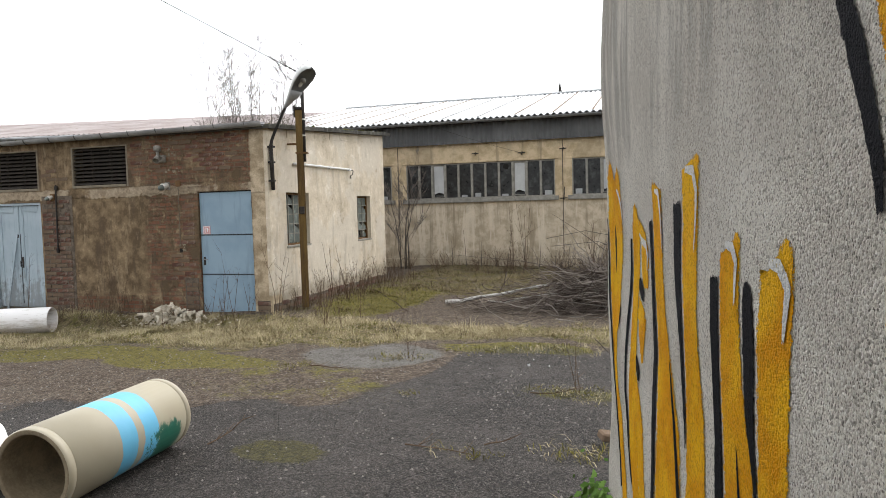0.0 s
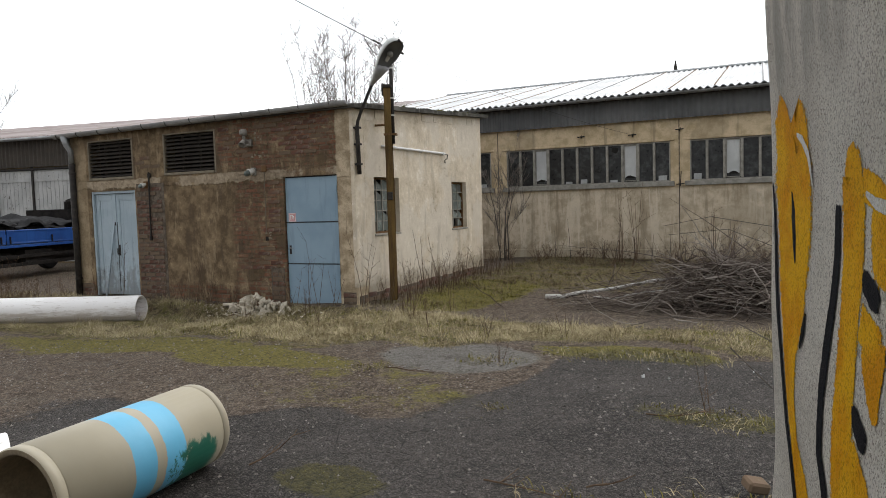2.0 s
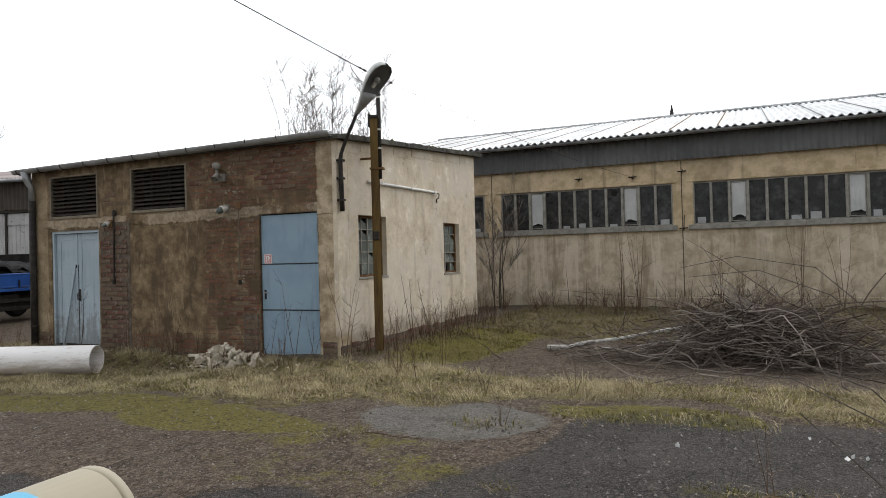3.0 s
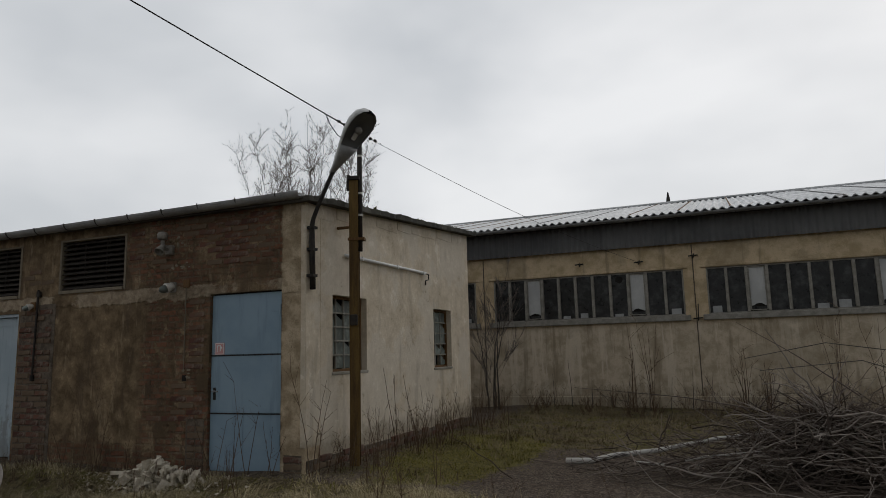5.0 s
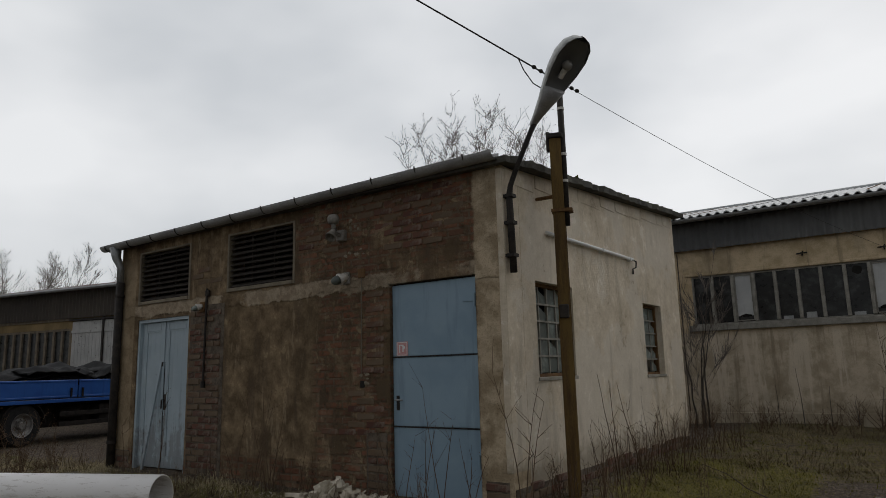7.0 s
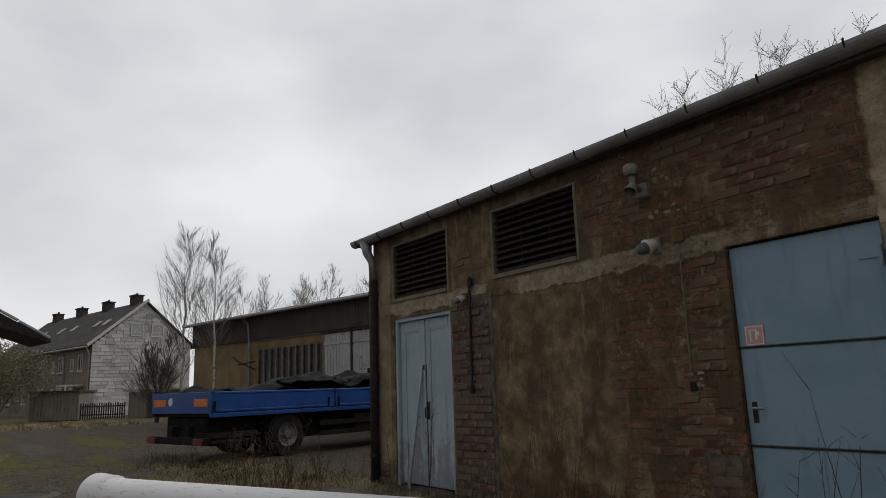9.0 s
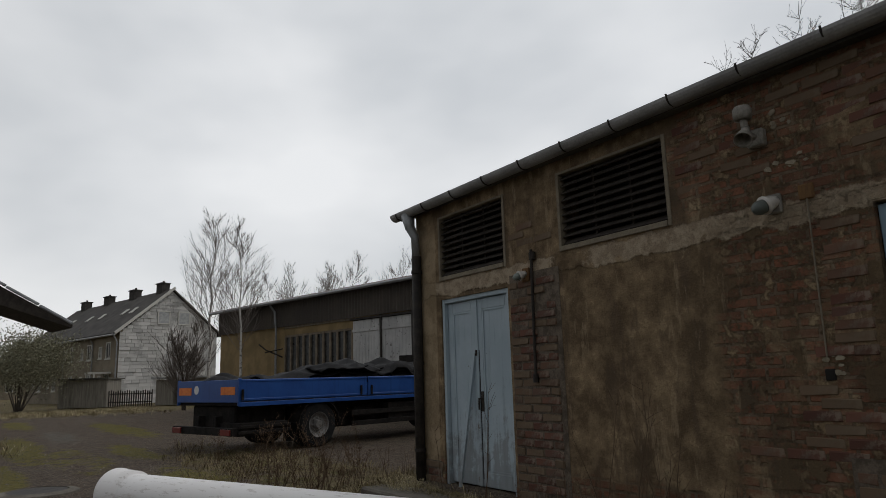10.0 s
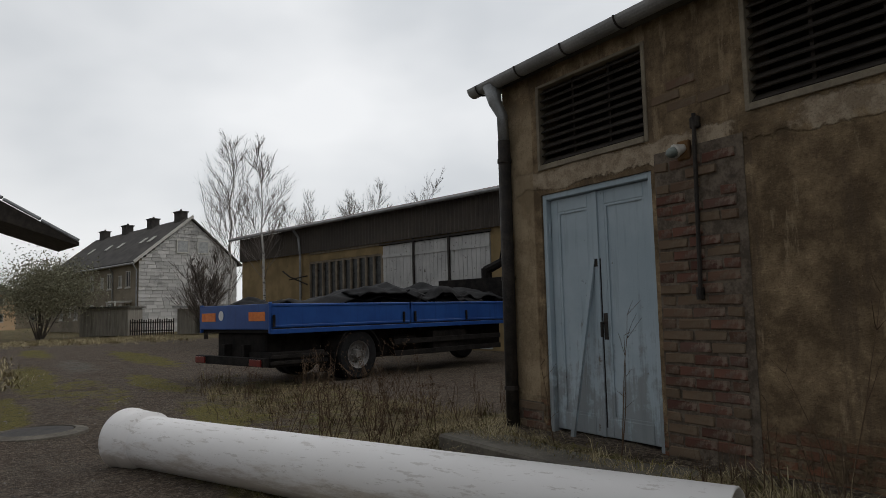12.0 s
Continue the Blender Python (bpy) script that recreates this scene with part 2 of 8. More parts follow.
def brick_piece_material():
    k = Kit("brick", 0.92, 0, 0.15)
    r = k.rand()
    a = k.noise(14, 5, 0.65)
    col = k.mix(r, (0.085, 0.042, 0.032), (0.175, 0.084, 0.060))
    col = k.mix(k.op("MULTIPLY", k.step(r, 0.72, 0.9), 0.7), col, (0.10, 0.065, 0.055))
    col = k.mix(k.op("MULTIPLY", k.step(a, 0.50, 0.66), 0.7), col, (0.235, 0.19, 0.15))
    col = k.mix(k.op("MULTIPLY", k.step(k.noise(5, 4), 0.5, 0.66), 0.6), col, (0.075, 0.055, 0.045))
    # a film of old cement left on some of them
    col = k.mix(k.op("MULTIPLY", k.step(k.op("FRACT", k.op("MULTIPLY", r, 7.3)), 0.25, 0.7), 0.75), col, (0.150, 0.114, 0.076))
    k.bump(k.noise(90, 4, 0.7), 0.6, 0.006)
    return k.done(col)


def ground_material():
    """Old asphalt, gravel, moss, earth and dead grass by the sheet's own zones."""
    k = Kit("yard_ground", 0.95, 0, 0.2)
    sep = k.t.nodes.new("ShaderNodeSeparateColor")
    k.t.links.new(k.attr("zone"), sep.inputs[0])
    asphalt, grass, moss = sep.outputs[0], sep.outputs[1], sep.outputs[2]
    slab = k.attr("slab", 2)
    big = k.noise(0.6, 8, 0.66)
    mid = k.noise(3.2, 9, 0.72)
    earth = k.noise(1.7, 9, 0.72, k.map((1, 1, 1), loc=(4, 9, 1)))
    fine = k.noise(32, 7, 0.76)
    grit = k.noise(120, 4, 0.7)
    pick = k.axis(0, k.voronoi(85, None, "F1", 1))
    dome = k.voronoi(85)
    pebble = k.op("MULTIPLY", k.step(pick, 0.45, 0.85), k.step(dome, 0.55, 0.3))
    pick2 = k.axis(1, k.voronoi(30, None, "F1", 1))
    pebble2 = k.op("MULTIPLY", k.step(pick2, 0.90, 0.96), k.step(k.voronoi(30), 0.30, 0.18))
    # crumbled gravel on earth
    col = k.mix(k.step(mid, 0.36, 0.62), (0.074, 0.054, 0.039), (0.175, 0.133, 0.097))
    blot = k.noise(9, 7, 0.72, k.map((1, 1, 1), loc=(2, 5, 8)))
    col = k.mix(k.op("MULTIPLY", k.step(blot, 0.50, 0.60), 0.6), col, (0.044, 0.032, 0.024))
    col = k.mix(k.op("MULTIPLY", k.step(blot, 0.46, 0.38), 0.5), col, (0.225, 0.175, 0.13))
    col = k.mix(k.op("MULTIPLY", k.step(earth, 0.48, 0.60), 0.55), col, (0.185, 0.152, 0.116))
    col = k.mix(k.op("MULTIPLY", pebble, 0.55), col, (0.28, 0.235, 0.19))
    stone = k.axis(2, k.voronoi(120, None, "F1", 1))
    # coarse chippings of mixed tone, dark in the gaps between them
    chip = k.axis(1, k.voronoi(48, None, "F1", 1))
    gap = k.step(k.voronoi(48, None, "DISTANCE_TO_EDGE"), 0.10, 0.02)
    loose = k.step(k.op("ADD", k.op("MULTIPLY", mid, 0.6), k.op("MULTIPLY", earth, 0.4)), 0.42, 0.56)
    col = k.mix(k.op("MULTIPLY", k.step(chip, 0.62, 0.95), 0.6), col, (0.28, 0.225, 0.175))
    col = k.mix(k.op("MULTIPLY", k.step(chip, 0.35, 0.05), 0.6), col, (0.046, 0.035, 0.028))
    col = k.mix(k.op("MULTIPLY", k.op("MULTIPLY", gap, loose), 0.7), col, (0.028, 0.022, 0.018))
    warp = k.mix(0.10, k.co, k.t.nodes.new("ShaderNodeTexNoise").outputs[1], "ADD")
    split = k.op("MULTIPLY", k.step(k.voronoi(1.9, warp, "DISTANCE_TO_EDGE"), 0.016, 0.004), k.step(earth, 0.44, 0.54))
    # dark asphalt
    dark = k.mix(k.step(big, 0.40, 0.60), (0.028, 0.024, 0.022), (0.060, 0.052, 0.047))
    dark = k.mix(k.op("MULTIPLY", k.step(mid, 0.50, 0.66), 0.6), dark, (0.090, 0.078, 0.069))
    dark = k.mix(k.op("MULTIPLY", k.step(fine, 0.54, 0.70), 0.55), dark, (0.150, 0.132, 0.117))
    dark = k.mix(k.op("MULTIPLY", k.step(stone, 0.70, 0.98), 0.55), dark, (0.190, 0.168, 0.150))
    dark = k.mix(k.op("MULTIPLY", k.step(chip, 0.80, 0.98), 0.28), dark, (0.20, 0.178, 0.158))
    dark = k.mix(k.op("MULTIPLY", k.step(chip, 0.30, 0.04), 0.35), dark, (0.014, 0.012, 0.011))
    dark = k.mix(k.op("MULTIPLY", k.step(stone, 0.32, 0.05), 0.7), dark, (0.016, 0.014, 0.014))
    dark = k.mix(k.op("MULTIPLY", pebble, 0.40), dark, (0.26, 0.235, 0.21))
    dark = k.mix(k.op("MULTIPLY", k.step(blot, 0.53, 0.64), 0.4), dark, (0.020, 0.017, 0.015))
    jag = k.op("ADD", k.op("MULTIPLY", k.op("SUBTRACT", mid, 0.5), 1.1), k.op("MULTIPLY", k.op("SUBTRACT", fine, 0.5), 0.7))
    col = k.mix(k.step(k.op("ADD", asphalt, jag), 0.40, 0.60), col, dark)
    # concrete and light patched gravel
    conc = k.mix(k.step(fine, 0.35, 0.65), (0.12, 0.110, 0.098), (0.25, 0.236, 0.215))
    conc = k.mix(k.op("MULTIPLY", k.step(mid, 0.50, 0.64), 0.6), conc, (0.075, 0.060, 0.046))
    conc = k.mix(k.op("MULTIPLY", pebble, 0.4), conc, (0.30, 0.28, 0.25))
    col = k.mix(k.step(k.op("ADD", slab, jag), 0.42, 0.60), col, conc)
    col = k.mix(k.op("MULTIPLY", pebble2, 0.5), col, (0.27, 0.245, 0.215))
    straw = k.mix(k.step(fine, 0.36, 0.66), (0.105, 0.079, 0.042), (0.275, 0.222, 0.118))
    straw = k.mix(k.op("MULTIPLY", k.step(earth, 0.50, 0.62), 0.75), straw, (0.060, 0.045, 0.029))
    straw = k.mix(k.op("MULTIPLY", k.step(mid, 0.49, 0.60), 0.8), straw, (0.125, 0.116, 0.030))
    straw = k.mix(k.op("MULTIPLY", k.step(blot, 0.52, 0.60), 0.65), straw, (0.042, 0.032, 0.021))
    col = k.mix(k.step(k.op("ADD", grass, jag), 0.42, 0.74), col, straw)
    green = k.mix(k.step(fine, 0.34, 0.66), (0.082, 0.072, 0.015), (0.262, 0.228, 0.055))
    green = k.mix(k.op("MULTIPLY", asphalt, 0.8), green, k.mix(k.step(fine, 0.36, 0.66), (0.028, 0.027, 0.013), (0.092, 0.086, 0.034)))
    green = k.mix(k.op("MULTIPLY", k.step(blot, 0.53, 0.62), 0.6), green, (0.048, 0.040, 0.018))
    patch = k.op("ADD", k.op("ADD", moss, jag), k.op("MULTIPLY", k.op("SUBTRACT", earth, 0.5), 1.7))
    col = k.mix(k.op("MULTIPLY", k.step(patch, 0.40, 0.74), 0.88), col, green)
    col = k.mix(k.op("MULTIPLY", k.step(grit, 0.50, 0.68), 0.5), col, (0.030, 0.025, 0.020))
    col = k.mix(k.op("MULTIPLY", k.op("MULTIPLY", split, asphalt), 0.55), col, (0.014, 0.012, 0.011))
    h = k.op("ADD", k.op("MULTIPLY", mid, 1.0), k.op("ADD", fine, k.op("MULTIPLY", grit, 0.35)))
    h = k.op("ADD", h, k.op("MULTIPLY", k.op("MAXIMUM", pebble, pebble2), 0.35))
    h = k.op("SUBTRACT", h, k.op("MULTIPLY", gap, 0.28))
    h = k.op("SUBTRACT", k.op("ADD", h, k.op("MULTIPLY", stone, 0.12)), k.op("MULTIPLY", split, 0.5))
    k.bump(h, 1.0, 0.030)
    wet = k.op("SUBTRACT", 0.95, k.op("MULTIPLY", k.step(k.op("ADD", asphalt, jag), 0.4, 0.7), 0.2))
    return k.done(col, wet)


def corrugated_material(name, c1, c2, rust, amount=0.45, rough=0.5, metal=0.0):
    k = Kit(name, rough, metal, 0.4)
    a = k.noise(0.7, 5, 0.6)
    run = k.noise(1.0, 6, 0.65, k.map((5, 0.5, 1.2)))
    col = k.mix(k.step(a, 0.35, 0.65), c1, c2)
    col = k.mix(k.step(run, 0.66 - 0.1 * amount, 0.78 - 0.1 * amount), col, rust)
    k.bump(k.noise(40, 3), 0.2, 0.003)
    return k.done(col)


def glass_material(name, tint=(0.022, 0.023, 0.023), rough=0.14):
    """Dirty window glass over an unlit room: dark, glossy, dusty."""
    k = Kit(name, rough, 0, 0.32)
    d = k.noise(5, 5, 0.65)
    col = k.mix(k.step(d, 0.45, 0.75), tint, tuple(v * 2.6 + 0.02 for v in tint))
    return k.done(col, k.op("ADD", k.op("MULTIPLY", d, 0.35), rough))


def leaf_material(name, c1, c2):
    k = Kit(name, 0.9, 0, 0.1)
    return k.done(k.mix(k.island(), c1, c2))


MAT = {
    "render": brick_wall_material(),
    "white": white_wall_material(),
    "hall": hall_material(),
    "brick": brick_piece_material(),
    "mortar": simple("mortar", (0.07, 0.055, 0.042), (0.16, 0.13, 0.10), 14, 0.95, 0, 0.6),
    "ground": ground_material(),
    "steel_blue": paint_material("blue_steel_paint", (0.205, 0.30, 0.385), (0.245, 0.345, 0.43), (0.10, 0.065, 0.045), 0.05, 0.5),
    "wood_blue": paint_material("blue_wood_paint", (0.32, 0.395, 0.445), (0.39, 0.465, 0.515), (0.15, 0.14, 0.125), 0.35, 0.6, (16, 16, 1.2), True),
    # near-black colour standing in for the shade of unlit interiors and holes
    "dark": simple("shade_black", (0.012, 0.011, 0.010), (0.02, 0.018, 0.016), 3, 0.95),
    "slat": simple("rusty_louvre_slat", (0.022, 0.018, 0.015), (0.050, 0.041, 0.033), 8, 0.75),
    "frame_tan": simple("weathered_frame", (0.16, 0.135, 0.10), (0.24, 0.205, 0.15), 6, 0.85),
    "zinc": simple("weathered_zinc", (0.21, 0.215, 0.22), (0.32, 0.33, 0.335), 3, 0.5, 0.6),
    "zinc_dark": simple("dull_zinc_gutter", (0.23, 0.23, 0.23), (0.36, 0.36, 0.36), 3, 0.5, 0.25),
    "black_iron": simple("dark_iron", (0.022, 0.02, 0.019), (0.05, 0.042, 0.036), 10, 0.7, 0.3),
    "rust": simple("rusty_steel", (0.10, 0.055, 0.028), (0.19, 0.105, 0.04), 5, 0.85, 0.1, 0.5, 60, (3, 3, 0.6)),
    "rust_yellow": simple("yellowed_rusty_post", (0.075, 0.043, 0.018), (0.165, 0.105, 0.032), 3, 0.8, 0.1, 0.4, 70, (4, 4, 0.5)),
    "tar": simple("tarred_roof", (0.045, 0.043, 0.04), (0.11, 0.105, 0.085), 1.6, 0.9, 0, 0.5, 40),
    "moss": leaf_material("moss_clump", (0.05, 0.055, 0.014), (0.14, 0.13, 0.05)),
    "concrete": simple("rough_concrete", (0.21, 0.195, 0.165), (0.33, 0.31, 0.265), 4, 0.92, 0, 0.5, 50),
    "roof_light": corrugated_material("grey_corrugated_roof", (0.40, 0.42, 0.43), (0.60, 0.61, 0.62), (0.24, 0.17, 0.12), 0.25, 0.42),
    "fascia": corrugated_material("dark_corrugated_fascia", (0.092, 0.095, 0.097), (0.145, 0.148, 0.148), (0.07, 0.06, 0.05), 0.3, 0.6),
    "fascia_brown": corrugated_material("brown_corrugated_fascia", (0.052, 0.043, 0.036), (0.082, 0.068, 0.054), (0.04, 0.03, 0.025), 0.3, 0.7),
    "roof_red": corrugated_material("rusted_red_roof", (0.19, 0.145, 0.135), (0.29, 0.25, 0.24), (0.13, 0.075, 0.06), 0.6, 0.6),
    "glass": glass_material("dirty_dark_glass"),
    "glass_block": glass_material("wired_greenish_glass", (0.10, 0.115, 0.105), 0.25),
    "mullion": simple("grey_concrete_mullion", (0.21, 0.20, 0.175), (0.32, 0.305, 0.27), 8, 0.9),
    "panel_pale": paint_material("pale_vent_panel", (0.44, 0.45, 0.45), (0.56, 0.57, 0.565), (0.12, 0.11, 0.10), 0.3, 0.6),
    "white_block": simple("pale_block_behind_glass", (0.30, 0.31, 0.31), (0.42, 0.43, 0.43), 5, 0.8),
    "plastic_white": simple("white_plastic", (0.66, 0.66, 0.65), (0.78, 0.78, 0.78), 4, 0.4, 0, 0.05, 60, (1, 1, 1), 0.5),
    "porcelain": simple("aged_white_porcelain", (0.50, 0.48, 0.44), (0.66, 0.64, 0.60), 12, 0.35, 0, 0.1),
}


# ---------------------------------------------------------------- mesh kit
def mesh_ob(name, bm, material, parent=None, label="", smooth=False):
    me = bpy.data.meshes.new(name)
    bmesh.ops.recalc_face_normals(bm, faces=bm.faces)
    bm.to_mesh(me)
    bm.free()
    for m in (material if isinstance(material, (list, tuple)) else [material]):
        me.materials.append(m)
    if smooth:
        for p in me.polygons:
            p.use_smooth = True
    ob = new(name, me)
    if parent is not None:
        ob.parent = parent
        ob.matrix_parent_inverse = parent.matrix_basis.inverted()
    if label:
        ob["label"] = label
    return ob


def part(name, bm, material, parent, label="", smooth=False):
    return mesh_ob(name, bm, material, parent, label, smooth)


def root(name, at, label, category, group="", rz=0.0):
    ob = new(name)
    ob.matrix_basis = pose(*at, 0, 0, rz)
    return tagged(ob, label, category, group)


def py_ob(name, verts, faces, material, parent=None, smooth=False):
    me = bpy.data.meshes.new(name)
    me.from_pydata([tuple(v) for v in verts], [], faces)
    me.materials.append(material)
    me.update()
    if smooth:
        for p in me.polygons:
            p.use_smooth = True
    ob = new(name, me)
    if parent is not None:
        ob.parent = parent
        ob.matrix_parent_inverse = parent.matrix_basis.inverted()
    return ob


def box(bm, x0, x1, y0, y1, z0, z1, m=None, bevel=0.0):
    r = bmesh.ops.create_cube(bm, size=1)
    vs = r["verts"]
    for v in vs:
        v.co = Vector(((x0 + x1) / 2 + v.co.x * (x1 - x0), (y0 + y1) / 2 + v.co.y * (y1 - y0), (z0 + z1) / 2 + v.co.z * (z1 - z0)))
    if bevel:
        es = list({e for v in vs for e in v.link_edges})
        out = bmesh.ops.bevel(bm, geom=es, offset=bevel, segments=1, affect="EDGES")
        vs = list({v for f in out["faces"] for v in f.verts} | {v for v in vs if v.is_valid})
    if m is not None:
        for v in vs:
            v.co = m @ v.co
    return vs


def boxes(*specs, m=None, bevel=0.0):
    bm = bmesh.new()
    for s in specs:
        box(bm, *s, m=m, bevel=bevel)
    return bm


def tube(bm, pts, r, seg=8, cap=True):
    """A tube along points; r one radius or one a point."""
    pts = [Vector(p) for p in pts]
    rs = r if isinstance(r, (list, tuple)) else [r] * len(pts)
    rings, side = [], None
    for i, p in enumerate(pts):
        d = (pts[min(i + 1, len(pts) - 1)] - pts[max(i - 1, 0)]).normalized()
        if side is None:
            side = d.orthogonal().normalized()
        side = (side - d * side.dot(d)).normalized()
        up = d.cross(side)
        rings.append([bm.verts.new(p + (side * math.cos(a) + up * math.sin(a)) * rs[i]) for a in (2 * math.pi * j / seg for j in range(seg))])
    for a, b in zip(rings, rings[1:]):
        for j in range(seg):
            bm.faces.new((a[j], a[(j + 1) % seg], b[(j + 1) % seg], b[j]))
    if cap and seg > 2:
        bm.faces.new(rings[0])
        bm.faces.new(rings[-1])
    return rings


def tubes(*specs):
    bm = bmesh.new()
    for pts, r, seg in specs:
        tube(bm, pts, r, seg)
    return bm


def lathe(bm, a, b, profile, seg=28, closed=True):
    """A turned body about the line a to b: profile rows (metres along, radius)."""
    a, b = Vector(a), Vector(b)
    d = (b - a).normalized()
    s = d.orthogonal().normalized()
    u = d.cross(s)
    rings = [[bm.verts.new(a + d * t + (s * math.cos(q) + u * math.sin(q)) * r) for q in (2 * math.pi * j / seg for j in range(seg))] for t, r in profile]
    pairs = list(zip(rings, rings[1:])) + ([(rings[-1], rings[0])] if closed else [])
    for p, q in pairs:
        for j in range(seg):
            bm.faces.new((p[j], p[(j + 1) % seg], q[(j + 1) % seg], q[j]))


def wall(bm, place, u0, u1, z0, z1, thick, holes=(), top=None):
    """A wall with real openings. place(u, depth, z) gives the world; top(u) bends the crown."""
    us = sorted({u0, u1, *[h[0] for h in holes], *[h[1] for h in holes]})
    zs = sorted({z0, z1, *[h[2] for h in holes], *[h[3] for h in holes]})

    def solid(i, j):
        if not (0 <= i < len(us) - 1 and 0 <= j < len(zs) - 1):
            return False
        u, z = (us[i] + us[i + 1]) / 2, (zs[j] + zs[j + 1]) / 2
        return not any(h[0] < u < h[1] and h[2] < z < h[3] for h in holes)

    made = {}

    def v(i, w, j):
        if (i, w, j) not in made:
            z = zs[j]
            if top and j == len(zs) - 1:
                z = top(us[i])
            made[i, w, j] = bm.verts.new(place(us[i], w, z))
        return made[i, w, j]

    for i in range(len(us) - 1):
        for j in range(len(zs) - 1):
            if not solid(i, j):
                continue
            for w in (0.0, thick):
                bm.faces.new((v(i, w, j), v(i + 1, w, j), v(i + 1, w, j + 1), v(i, w, j + 1)))
            for di, dj, a, b in ((-1, 0, (i, j), (i, j + 1)), (1, 0, (i + 1, j), (i + 1, j + 1)), (0, -1, (i, j), (i + 1, j)), (0, 1, (i, j + 1), (i + 1, j + 1))):
                if not solid(i + di, j + dj):
                    bm.faces.new((v(a[0], 0.0, a[1]), v(b[0], 0.0, b[1]), v(b[0], thick, b[1]), v(a[0], thick, a[1])))


def corrugated(name, place, length, run, period, depth, material, parent=None, thick=0.012, per=8):
    """A real corrugated sheet: waves along u, run along w. place(u, w, h)."""
    n = int(length / period * per)
    verts, faces = [], []
    for i in range(n + 1):
        u = length * i / n
        h = depth * math.cos(2 * math.pi * u / period)
        for w, o in ((0, 0), (run, 0), (run, -thick), (0, -thick)):
            verts.append(place(u, w, h + o))
    for i in range(n):
        a, b = 4 * i, 4 * i + 4
        faces += [(a, b, b + 1, a + 1), (a + 3, a + 2, b + 2, b + 3), (a, a + 3, b + 3, b), (a + 1, b + 1, b + 2, a + 2)]
    return py_ob(name, verts, faces, material, parent)


def sm(a, b, x):
    t = np.clip((x - a) / (b - a), 0, 1)
    return t * t * (3 - 2 * t)


# ---------------------------------------------------------------- ground
def ground_height(x, y):
    """Nearly flat yard, a hand lower towards the west, level again along the pump house."""
    x, y = np.asarray(x, float), np.asarray(y, float)
    low = -0.15 * sm(-5.6, -8.8, x)
    strip = sm(8.92, 9.22, y) * sm(-12.9, -12.4, x) * sm(19, 15, y)
    h = low * (1 - strip) + 0.06 * sm(-3.8, -5.2, x) * sm(8.8, 10.2, y) * sm(-12.4, -12.0, x)
    h = h + 0.018 * np.sin(1.7 * x + 0.6 * y) * np.sin(1.1 * y - 0.5 * x) + 0.012 * np.sin(3.9 * x) * np.sin(3.3 * y + 1)
    return h


def blob(x, y, cx, cy, rx, ry, soft=0.5):
    d = np.sqrt(((x - cx) / rx) ** 2 + ((y - cy) / ry) ** 2)
    return 1 - sm(1 - soft, 1 + soft * 0.3, d)


